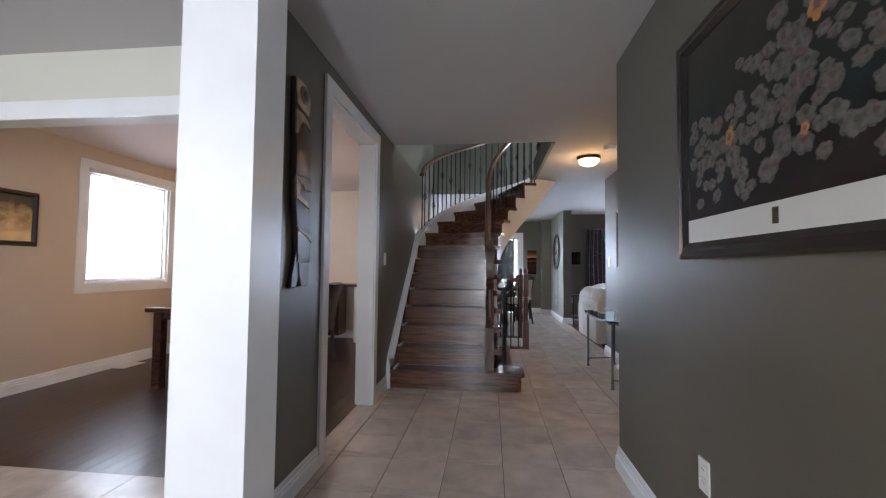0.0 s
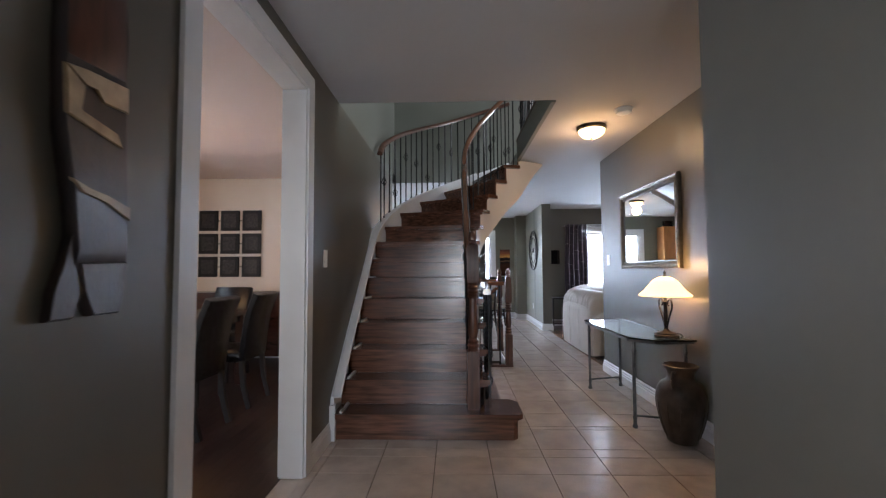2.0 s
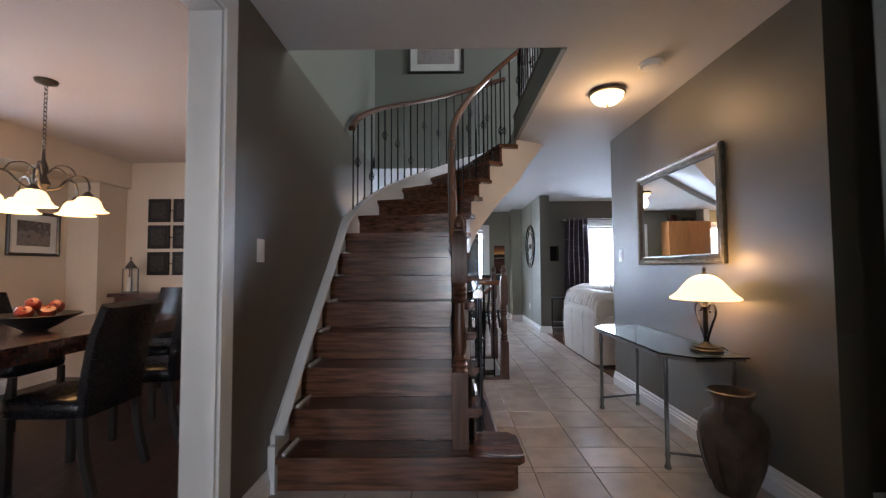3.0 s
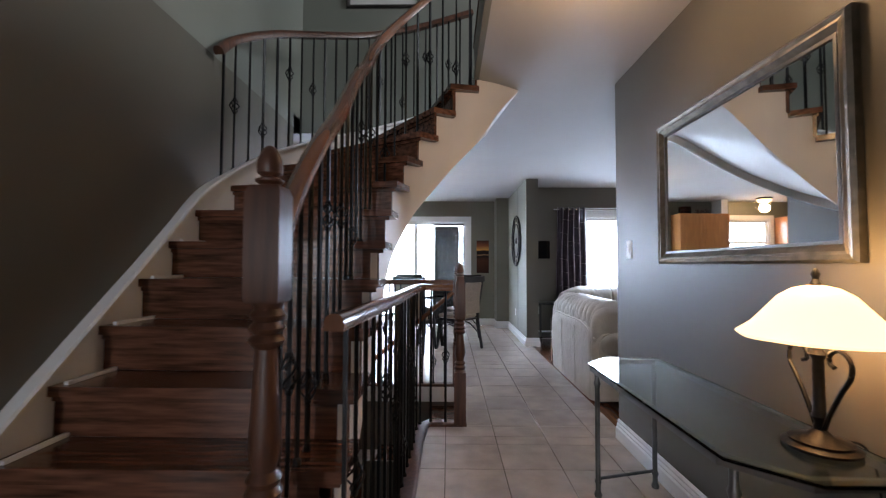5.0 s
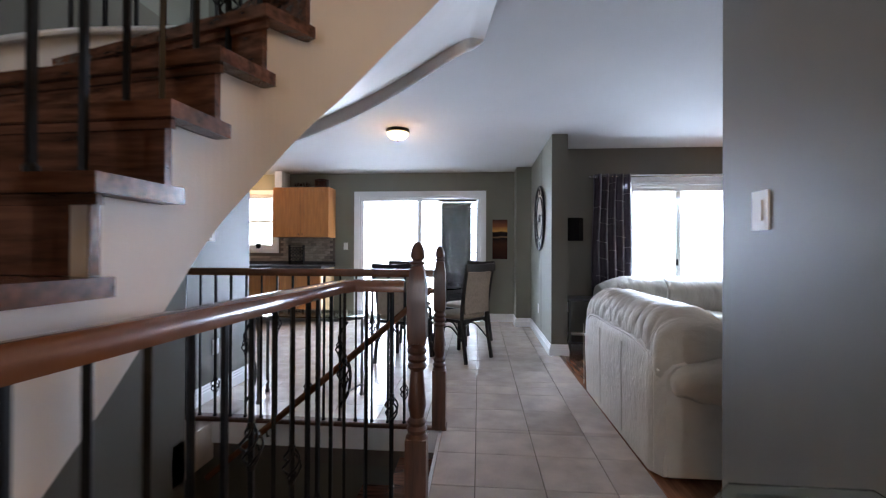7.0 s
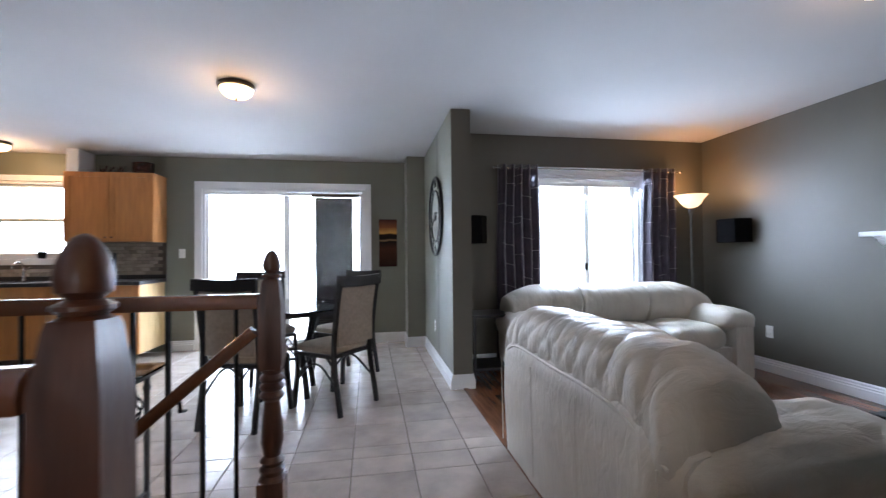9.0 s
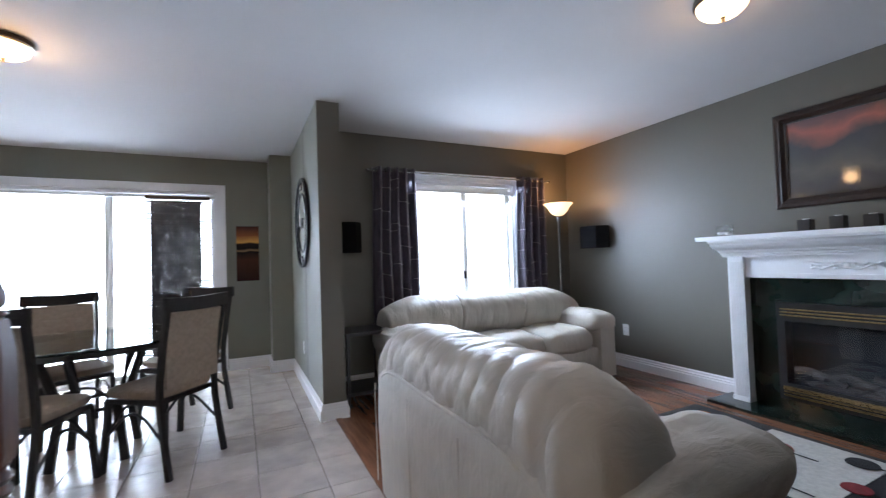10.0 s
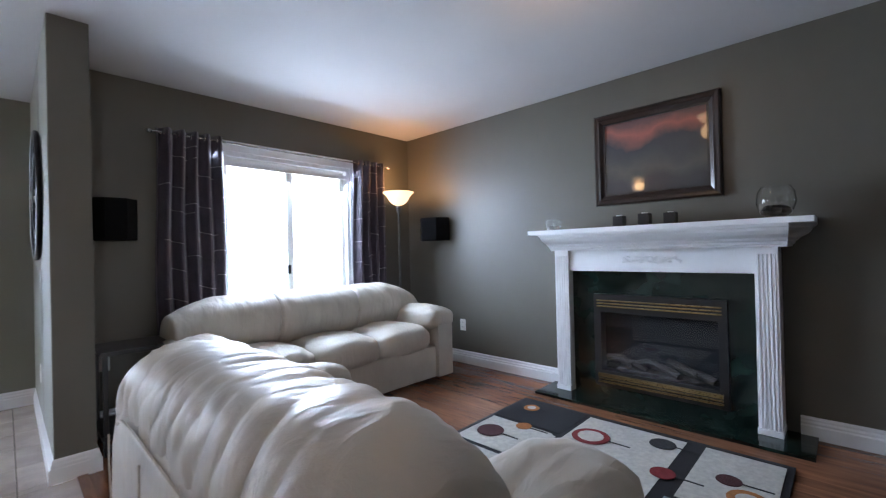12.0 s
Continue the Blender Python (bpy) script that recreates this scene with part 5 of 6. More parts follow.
def sofa(name, label, width, depth, place, rz, seats, seed, n, wr, wf, stretch, arch):
    """A puffy leather sofa: front along -y, back along +y, its origin at the middle of the back's foot."""
    t = thing(name, label, "sofa", place, rz)
    w2 = width / 2
    aw = 0.26
    sw_ = (width - 2 * aw) / seats
    part("base", box(-w2 + 0.05, w2 - 0.05, -depth + 0.10, -0.04, 0.03, 0.30), LEATHER, t, bevel=0.03, smooth=True)
    bm = bmesh.new()
    cols = 36
    rows_ = [(0.0, 0.02), (0.0, 0.2), (0.006, 0.4), (0.004, 0.58), (-0.006, 0.66), (-0.04, 0.705), (-0.14, 0.72), (-0.24, 0.66), (-0.30, 0.3), (-0.30, 0.04)]
    grid = []
    for j, (dy, z) in enumerate(rows_):
        row = []
        for i in range(cols + 1):
            u = -1 + 2 * i / cols
            zz = z - 0.13 * max(0, abs(u) - 0.66) ** 1.8 / 0.34 ** 1.8 * (z / 0.72 if z > 0.3 else 0)
            x = u * (w2 - 0.03 - 0.03 * (z < 0.1))
            yy = dy - (0.05 * max(0, abs(u) - 0.9) / 0.1 if dy > -0.1 else 0) + 0.004 * noise.noise(Vector((x * 6, z * 6, seed)))
            row.append(bm.verts.new((x, yy, zz)))
        grid.append(row)
    for a, b in zip(grid, grid[1:]):
        for i in range(cols):
            bm.faces.new((a[i], a[i + 1], b[i + 1], b[i]))
    for i in (0, cols):
        bm.faces.new([r[i] for r in grid])
    part("back_panel", bm, LEATHER, t, "flat leather back panel with vertical seams", smooth=True)
    for sx_ in [-w2 * .92] + [-w2 * .3, w2 * .3] + [w2 * .92]:
        part("seam", sweep([(sx_, 0.0015, 0.05), (sx_, 0.003, 0.3), (sx_, 0.006, 0.45), (sx_, 0.005, 0.60 - (0.05 if abs(sx_) > w2 * .9 else 0))], ring(0.003, 6)), LEATHER, t, smooth=True)
    part("seam", sweep(curve_pts([(-w2 + .05, -.02, 0.55), (-w2 * .6, 0.004, 0.655), (0, 0.004, 0.660), (w2 * .6, 0.004, 0.655), (w2 - .05, -.02, 0.55)], 8), ring(0.006, 6)), LEATHER, t, smooth=True)
    bw = (width - 0.10) / n
    for k in range(n):
        x = -width / 2 + 0.05 + bw * (k + .5)
        end = (k == 0) * -1 + (k == n - 1) * 1 if n > 1 else 2
        part("back_cushion", back_roll(bw / 2 + 0.008, x, end, w2, seed + 3 * k, wr), LEATHER, t, "creased leather back cushion", smooth=True)
    for k in range(seats):
        s = part("seat_cushion", pillow(sw_ + 0.02, depth - 0.30, 0.24, (0, 0, 0), 0.4, 0.55, 0.020, 3.2, 40, 20, seed + 7 + 2 * k, (1.2, 1.0, 1), arch=0.03), LEATHER, t, "soft leather seat cushion", smooth=True)
        s.matrix_basis = pose(-width / 2 + aw + sw_ * (k + .5), -(depth - 0.30) / 2 - 0.24, 0.385, 0, 0, 0)
    for sgn in (-1, 1):
        part("arm", box(*sorted((sgn * (w2 - 0.04), sgn * (w2 - 0.22))), -depth + 0.06, -0.06, 0.03, 0.50), LEATHER, t, bevel=0.035, smooth=True)
        a = part("arm_pad", pillow(0.36, depth - 0.10, 0.24, (0, 0, 0), 0.5, 0.75, 0.024, 4.5, 36, 20, seed + sgn, (1, 1.8, 1)), LEATHER, t, "stuffed leather arm pad", smooth=True)
        a.matrix_basis = pose(sgn * (w2 - 0.13), -depth / 2 - 0.01, 0.525, -3, sgn * 8, 0)
        for fy in (-depth + 0.16, -0.12):
            part("foot", box(sgn * (w2 - .12) - .03, sgn * (w2 - .12) + .03, fy - .03, fy + .03, 0.001, 0.035), BLACKW, t)
    return t


sofa("sofa", "three-seat cream leather sofa with puffy cushions beneath the living room window", 2.20, 0.92, (4.00, 10.84, 0.0), 0, 3, 1.0, 3, 0.011, 3.2, (0.8, 1.8, 1.0), 0.03)
sofa("loveseat", "cream leather loveseat with deeply creased back, beside the tiled floor", 1.52, 0.92, (2.45, 8.485, 0.0), 90, 1, 4.0, 1, 0.020, 3.4, (2.4, 0.7, 0.5), 0.05)


def curtain(x0, x1, label, folds, flip):
    t = thing("curtain", label, "curtain")
    bm = bmesh.new()
    nx, nz = folds * 14, 30
    zt, zb = 2.10, 0.02
    rows_ = []
    for j in range(nz + 1):
        f = j / nz
        row = []
        for i in range(nx + 1):
            u = i / nx
            spread = 1 + 0.10 * f
            x = (x0 + x1) / 2 + (u - 0.5) * (x1 - x0) * spread + 0.006 * math.sin(9 * f + 5 * u)
            a = 0.034 * (1 + 0.3 * math.sin(3 * u + 2 * f))
            y = 10.90 + a * math.sin(2 * math.pi * folds * u + 0.5 * math.sin(4 * f)) + 0.004 * noise.noise(Vector((u * 8, f * 6, 0)))
            row.append(bm.verts.new((x, y, zt + (zb - zt) * f)))
        rows_.append(row)
    for a, b in zip(rows_, rows_[1:]):
        for i in range(nx):
            bm.faces.new((a[i], a[i + 1], b[i + 1], b[i]))
    ob = part("cloth", bm, CURTAIN, t, "plum fabric with silver thread waves", smooth=True)
    so = ob.modifiers.new("thick", "SOLIDIFY")
    so.thickness = 0.003
    rnd = random.Random(int(x0 * 10))
    for j in range(26):
        z = 0.22 + 0.070 * j + rnd.uniform(-.02, .02)
        u0 = rnd.uniform(0, 0.25) + 0.35 * (j % 3)
        u1 = min(1, u0 + rnd.uniform(0.18, 0.34))
        pts = []
        for i in range(48):
            u = u0 + (u1 - u0) * i / 47
            f = (zt - z) / (zt - zb)
            spread = 1 + 0.10 * f
            a = 0.034 * (1 + 0.3 * math.sin(3 * u + 2 * f))
            pts.append(((x0 + x1) / 2 + (u - 0.5) * (x1 - x0) * spread + 0.006 * math.sin(9 * f + 5 * u), 10.894 + a * math.sin(2 * math.pi * folds * u + 0.5 * math.sin(4 * f)), z + 0.018 * math.sin(11 * u + 2.1 * j)))
        part("thread_wave", sweep(pts, ring(0.0024, 4)), THREAD, t)
    for k in range(folds):
        g = x0 + (x1 - x0) * (k + .5) / folds
        part("grommet", sweep([(g, 10.90 + 0.024 * math.cos(a), 2.065 + 0.024 * math.sin(a)) for a in [2 * math.pi * i / 16 for i in range(16)]], ring(0.004, 6), closed=True), STEEL, t)
    return t


curtain(2.97, 3.42, "dark plum curtain with silver wavy threads, drawn open at window", 5, False)
curtain(4.65, 5.03, "dark plum curtain with silver wavy threads beside the floor lamp", 4, True)
rod = thing("curtain_rod", "slim brushed steel curtain rod above the living room window", "curtain rod")
part("rod", sweep([(2.93, 10.90, 2.065), (5.10, 10.90, 2.065)], ring(0.008, 10)), STEEL, rod, smooth=True)
for x in (2.93, 5.10):
    part("finial", lathe([(0.004, -.02), (0.014, -.01), (0.016, 0), (0.012, .012), (0.004, .02)], seg=12), STEEL, rod, smooth=True).matrix_basis = pose(x, 10.90, 2.065, 0, 90, 0)
for x in (3.0, 5.04):
    part("bracket", box(x - .006, x + .006, 10.90, 10.999, 2.05, 2.07), STEEL, rod)

tor = thing("floor_lamp", "lit torchiere floor lamp with frosted glass bowl in room corner", "floor lamp", (5.08, 10.72, 0.0))
part("foot", lathe([(0.13, 0.001), (0.135, 0.012), (0.11, 0.02), (0.05, 0.03), (0.016, 0.05)], seg=28), BRONZE, tor, smooth=True)
part("pole", lathe([(0.0125, 0.04), (0.0125, 0.8), (0.018, 0.82), (0.0125, 0.84), (0.0125, 1.55), (0.022, 1.58), (0.030, 1.62), (0.022, 1.64)], seg=16), PEWTER, tor, smooth=True)
part("bowl", lathe([(0.03, 1.645), (0.062, 1.658), (0.096, 1.690), (0.116, 1.730), (0.150, 1.770), (0.163, 1.776), (0.162, 1.781), (0.146, 1.778), (0.108, 1.738), (0.088, 1.700), (0.05, 1.668)], seg=36), SHADE_T, tor, "frosted glass bowl, lit", smooth=True)
bulb("torchiere_bulb", (5.08, 10.72, 1.86), 8, (1.0, 0.55, 0.24), 0.06)


def speaker(x, y, z, rz, label, w=0.13, h=0.14):
    t = thing("wall_speaker", label, "speaker", (x, y, z), rz)
    part("cabinet", prism([(-w, 0), (w, 0), (w, 0.06), (w - 0.07, 0.14), (0.07 - w, 0.14), (-w, 0.06)], -h, h), SPEAKER, t, bevel=0.006)
    part("grille", box(0.075 - w, w - 0.075, 0.141, 0.146, 0.01 - h, h - 0.01), SPEAKER, t)
    part("bracket", box(-0.02, 0.02, -0.035, 0.0, -0.03, 0.03), BLACKP, t)
    return t


speaker(5.41, 10.50, 1.385, 102, "black surround speaker on the taupe living room wall", 0.165, 0.12)
speaker(2.72, 10.955, 1.42, 180, "black surround speaker on the taupe wall beside the curtain")

et = thing("end_table", "black open shelf end table in the corner beside the curtain", "shelf unit")
for z in (0.10, 0.585):
    part("shelf", box(2.58, 2.95, 10.45, 10.84, z, z + 0.025), BLACKW, et, bevel=0.003)
for x, y in ((2.59, 10.46), (2.92, 10.46), (2.59, 10.81), (2.92, 10.81)):
    part("leg", box(x, x + .025, y, y + .025, 0.001, 0.585), BLACKW, et)

# fireplace
fp = thing("fireplace", "white moulded mantel with dark green marble and brass-trimmed gas insert", "fireplace")
XW = 5.47
for y0 in (7.618, 8.93):
    y1 = y0 + 0.114
    lg = part("pilaster", box(5.30, XW - .001, y0, y1, 0.02, 1.13), TRIM, fp, bevel=0.003)
    for k in range(5):
        yy = y0 + 0.017 + 0.020 * k
        part("flute_ridge", sweep([(5.30, yy, 0.06), (5.30, yy, 1.09)], [(.006, 0), (.003, -.004), (-.003, -.004), (-.006, 0)], up=(1, 0, 0)), TRIM, lg)
    part("plinth", box(5.292, XW - .001, y0 - .004, y1 + .004, 0.021, 0.055), TRIM, lg, bevel=0.003)
part("frieze", box(5.325, XW - .001, 7.733, 8.929, 0.972, 1.13), TRIM, fp, bevel=0.002)
part("frieze_bead", box(5.315, 5.326, 7.734, 8.928, 0.990, 1.005), TRIM, fp, bevel=0.003)
crown = [(-0.02, 1.131), (0.010, 1.131), (0.012, 1.143), (0.022, 1.149), (0.026, 1.163), (0.038, 1.169), (0.046, 1.184), (0.060, 1.190), (0.084, 1.203), (0.101, 1.224), (0.107, 1.240), (0.120, 1.245), (0.126, 1.262), (-0.02, 1.262)]
part("crown_moulding", sweep([(XW - .001, 9.065, 0), (5.29, 9.065, 0), (5.29, 7.575, 0), (XW - .001, 7.575, 0)], crown), TRIM, fp, "white stepped crown moulding")
part("mantel_shelf", box(5.135, XW - .001, 7.45, 9.19, 1.263, 1.295), TRIM, fp, bevel=0.007)
orn = part("carved_ornament", sweep(curve_pts([(5.319, 8.32 + 0.19 * math.cos(math.pi * k / 12), 1.055 + 0.018 * math.sin(math.pi * k / 2)) for k in range(13)], 4), ring(0.006, 6)), TRIM, fp, smooth=True)
for k in range(-6, 7):
    if k:
        part("leaf", pillow(0.012, 0.034, 0.020, e=1, ev=1, wr=0, seg=8, rings=5), TRIM, orn, smooth=True).matrix_basis = pose(5.321, 8.32 + 0.030 * k, 1.06 + 0.014 * (1 if k % 2 else -1), 25 * (1 if k > 0 else -1) * (1 if k % 2 else -1), 0, 0)
part("rosette", pillow(0.02, 0.045, 0.045, e=1, ev=1, wr=0, seg=12, rings=8), TRIM, orn, smooth=True).matrix_basis = pose(5.322, 8.32, 1.06)
for y0, y1, z0, z1 in ((7.733, 7.88, 0.02, 0.971), (8.76, 8.929, 0.02, 0.971), (7.881, 8.759, 0.80, 0.971), (7.881, 8.759, 0.02, 0.09)):
    part("marble_slab", box(5.375, XW - .001, y0, y1, z0, z1), MARBLE, fp, "dark green marble slab")
part("hearth", box(5.12, XW - .001, 7.47, 9.15, 0.0005, 0.019), MARBLE, fp, "dark green marble hearth", bevel=0.003)
gi = part("firebox", box(5.36, XW - .001, 7.885, 7.935, 0.095, 0.795), FIREBLACK, fp)
part("firebox_side", box(5.36, XW - .001, 8.705, 8.755, 0.095, 0.795), FIREBLACK, gi)
part("firebox_top", box(5.36, XW - .001, 7.935, 8.705, 0.66, 0.795), FIREBLACK, gi)
part("firebox_bottom", box(5.36, XW - .001, 7.935, 8.705, 0.095, 0.215), FIREBLACK, gi)
part("firebox_back", box(5.455, 5.468, 7.935, 8.705, 0.215, 0.66), FIREBLACK, gi)
for z in (0.700, 0.722, 0.744):
    part("louvre", box(5.345, 5.362, 7.915, 8.725, z, z + 0.008), BRASS, gi, "polished brass louvre", bevel=0.002)
for z, h_ in ((0.125, 0.012), (0.150, 0.008), (0.168, 0.026)):
    part("louvre", box(5.343, 5.362, 7.915, 8.725, z, z + h_), BRASS, gi, "polished brass louvre", bevel=0.002)
pg = part("fire_glass", box(5.366, 5.370, 7.936, 8.704, 0.216, 0.659), SMOKE, fp, "smoked glass pane")
pg.visible_shadow = False
rnd = random.Random(9)
for k in range(6):
    y = 8.06 + 0.105 * k
    z = 0.25 + 0.03 * (k % 2)
    part("ceramic_log", sweep(curve_pts([(5.41 + rnd.uniform(-.015, .01), y - .09, z), (5.415, y, z + .035), (5.42, y + .09, z + rnd.uniform(0, .07))], 5), ring(0.026, 8)), LOG, fp, smooth=True)
part("ember_bed", pillow(0.06, 0.60, 0.05, (5.415, 8.32, 0.232), 0.5, 0.8, 0.015, 30, 40, 8), LOG, fp)


def tumbler(x, y, z, r, h, label, name="glass_tumbler", m=None):
    t = thing(name, label, "candle holder", (x, y, z))
    part("glass", lathe([(r * .9, 0.001), (r, h), (r * .92, h), (r * .8, 0.008)], seg=24), m or GLASS, t, smooth=True)
    part("candle", lathe([(r * .7, 0.010), (r * .7, h * .35)], seg=16), MATBOARD, t)
    return t


tumbler(5.26, 9.06, 1.296, 0.03, 0.085, "clear glass candle holder on the white mantel")
tumbler(5.24, 8.99, 1.296, 0.03, 0.085, "clear glass candle holder on the white mantel")
for i, y in enumerate((8.52, 8.345, 8.18)):
    c = thing("candle_block", "small black square candle holder on the white mantel", "candle holder", group="black candle holders on the mantel")
    part("block", box(5.27, 5.34, y - .035, y + .035, 1.296, 1.375 + .006 * (i % 2)), BLACKW, c, bevel=0.004)
    part("tealight", lathe([(0.02, 1.376 + .006 * (i % 2)), (0.02, 1.382 + .006 * (i % 2))], seg=14, at=(5.305, y, 0)), MATBOARD, c)
bowl = thing("glass_bowl", "round clear glass bowl half full of stones on the white mantel", "bowl", (5.28, 7.62, 1.296))
part("glass", lathe([(0.04, 0.001), (0.075, 0.03), (0.095, 0.09), (0.088, 0.15), (0.068, 0.185), (0.064, 0.185), (0.083, 0.15), (0.089, 0.09), (0.07, 0.036), (0.03, 0.008)], seg=32), GLASS, bowl, smooth=True)
part("stones", pillow(0.13, 0.13, 0.06, (0, 0, 0.042), 1, 0.8, 0.02, 28, 36, 12), LOG, bowl, smooth=True)

# rug: pile fields with discs
rug = thing("rug", "black and cream rug with red and ochre discs before fireplace", "rug")
RX0, RX1, RY0, RY1 = 3.30, 4.965, 7.54, 9.14
part("field", box(RX0, RX1, RY0, RY1, 0.001, 0.011), RUGBLACK, rug, "black rug ground", bevel=0.003)
fields = [(0.02, 0.48, 0.52, 0.98, RUGWHITE), (0.50, 0.735, 0.70, 0.98, RUGWHITE), (0.50, 0.97, 0.30, 0.66, RUGWHITE), (0.75, 0.97, 0.68, 0.98, RUGBLACK), (0.03, 0.30, 0.05, 0.48, RUGBLACK),
          (0.32, 0.48, 0.28, 0.50, RUGBLUE), (0.50, 0.72, 0.68, 0.84, RUGWHITE), (0.60, 0.97, 0.02, 0.24, RUGWHITE), (0.32, 0.58, 0.04, 0.26, RUGBLUE), (0.28, 0.48, 0.52, 0.70, RUGBLUE)]
for k, (a, b, c, d, m) in enumerate(fields):
    part("field", box(RX0 + (RX1 - RX0) * a, RX0 + (RX1 - RX0) * b, RY0 + (RY1 - RY0) * c, RY0 + (RY1 - RY0) * d, 0.0112, 0.0125 + 0.0004 * k), m, rug)
discs = [(0.61, 0.90, 0.085, RUGMAROON, 0), (0.72, 0.82, 0.05, RUGORANGE, 0), (0.63, 0.71, 0.05, RUGRED, 0), (0.80, 0.58, 0.11, RUGRED, 0.075), (0.90, 0.90, 0.055, RUGORANGE, 0.03),
         (0.90, 0.36, 0.07, RUGBLACK, 0), (0.70, 0.30, 0.06, RUGRED, 0), (0.78, 0.14, 0.055, RUGMAROON, 0), (0.70, 0.08, 0.085, RUGORANGE, 0.05), (0.35, 0.70, 0.09, RUGBLACK, 0), (0.2, 0.85, 0.07, RUGRED, 0), (0.55, 0.45, 0.06, RUGBLACK, 0)]
for a, b, r, m, hole in discs:
    x, y = RX0 + (RX1 - RX0) * a, RY0 + (RY1 - RY0) * b
    dsk = part("disc", lathe([(r, 0.0165), (r * .97, 0.0195)], seg=32, at=(x, y, 0)), m, rug)
    if hole:
        part("disc_centre", lathe([(hole, 0.0197), (hole * .97, 0.0205)], seg=28, at=(x, y, 0)), RUGWHITE, dsk)
    part("stem_line", box(x - .006, x + .006, y - r - .12, y - r * .96, 0.0165, 0.018), RUGBLACK, rug)

# ---- breakfast area ----
kt = thing("breakfast_table", "round glass-topped table on dark metal legs in the breakfast area", "table", (0.97, 10.50, 0.0))
part("glass_top", lathe([(0.585, 0.738), (0.59, 0.744), (0.585, 0.75)], seg=56), GGLASS, kt, "clear glass top with green edge")
part("rim_band", lathe([(0.53, 0.700), (0.53, 0.736), (0.50, 0.736), (0.50, 0.700)], seg=48), BLACKW, kt)
for a in (45, 135, 225, 315):
    ca, sa = math.cos(radians(a)), math.sin(radians(a))
    part("leg", sweep([(0.26 * ca, 0.26 * sa, 0.001), (0.20 * ca, 0.20 * sa, 0.35), (0.33 * ca, 0.33 * sa, 0.70)], [(-.022, -.022), (.022, -.022), (.022, .022), (-.022, .022)]), BLACKW, kt)
part("lower_ring", sweep([(0.20 * math.cos(2 * math.pi * i / 28), 0.20 * math.sin(2 * math.pi * i / 28), 0.33) for i in range(28)], ring(0.012, 8), closed=True), BLACKW, kt)


def cane_chair():
    t = thing("breakfast_chair", "black-framed chair with beige padded seat and woven beige back", "chair", group="chairs round the breakfast table")
    part("seat", pillow(0.44, 0.42, 0.075, (0, 0, 0.465), 0.35, 0.6, 0.002, 4, 32, 10), FABRIC, t, "beige padded seat", smooth=True)
    part("seat_rail", box(-0.20, 0.20, -0.19, 0.19, 0.405, 0.432), BLACKW, t, bevel=0.006)
    for s in (-1, 1):
        part("back_leg", sweep(curve_pts([(s * 0.205, 0.27, 0.001), (s * 0.20, 0.205, 0.42), (s * 0.205, 0.235, 0.72), (s * 0.21, 0.285, 1.0)], 5), [(-.014, -.014), (.014, -.014), (.014, .014), (-.014, .014)]), BLACKW, t)
        part("front_leg", sweep(curve_pts([(s * 0.21, -0.21, 0.001), (s * 0.195, -0.185, 0.25), (s * 0.19, -0.18, 0.42)], 4), [(-.015, -.015), (.015, -.015), (.015, .015), (-.015, .015)]), BLACKW, t)
        part("curved_brace", sweep(curve_pts([(s * 0.20, -0.19, 0.20), (s * 0.19, -0.06, 0.33), (s * 0.19, 0.06, 0.34), (s * 0.20, 0.21, 0.22)], 5), ring(0.009, 6)), BLACKW, t)
    part("curved_brace", sweep(curve_pts([(-0.20, -0.19, 0.20), (-0.08, -0.19, 0.34), (0.08, -0.19, 0.34), (0.20, -0.19, 0.20)], 5), ring(0.009, 6)), BLACKW, t)
    rows_ = [(0.235, 0.50), (0.232, 0.68), (0.25, 0.82), (0.272, 0.93)]
    part("back_panel", sweep([(0, y, z) for y, z in rows_], [(-.188, -.011), (.188, -.011), (.188, .011), (-.188, .011)], up=(0, 1, 0)), FABRIC, t, "beige woven back panel")
    part("crest_rail", sweep(curve_pts([(-0.235, 0.285, 0.985), (0, 0.275, 0.975), (0.235, 0.285, 0.985)], 6), [(-.012, -.045), (.012, -.045), (.014, .035), (-.014, .035)]), BLACKW, t)
    return t


def face(x, y, tx, ty):
    """A pose on the floor whose front (-y) looks at a point."""
    return pose(x, y, 0, 0, 0, math.degrees(math.atan2(ty - y, tx - x)) + 90)


ch = cane_chair()
ch.matrix_basis = face(1.37, 10.17, 0.97, 10.50)
copy_thing(ch, face(0.80, 9.98, 0.97, 10.50))
copy_thing(ch, face(1.40, 10.96, 0.97, 10.50))
copy_thing(ch, face(0.70, 11.02, 0.97, 10.50))

ct = console("glass_console", "low glass-topped table with scrolled black iron legs behind the stairwell railing", -0.20, 0.72, 8.55, 8.92, 0.665, "x")
for s in (-0.10, 0.62):
    part("scroll_leg", sweep(curve_pts([(s, 8.58, 0.63), (s - .06, 8.58, 0.5), (s + .02, 8.58, 0.3), (s + .01, 8.58, 0.12), (s - .05, 8.58, 0.02)], 6), ring(0.011, 8)), IRON, ct, smooth=True)

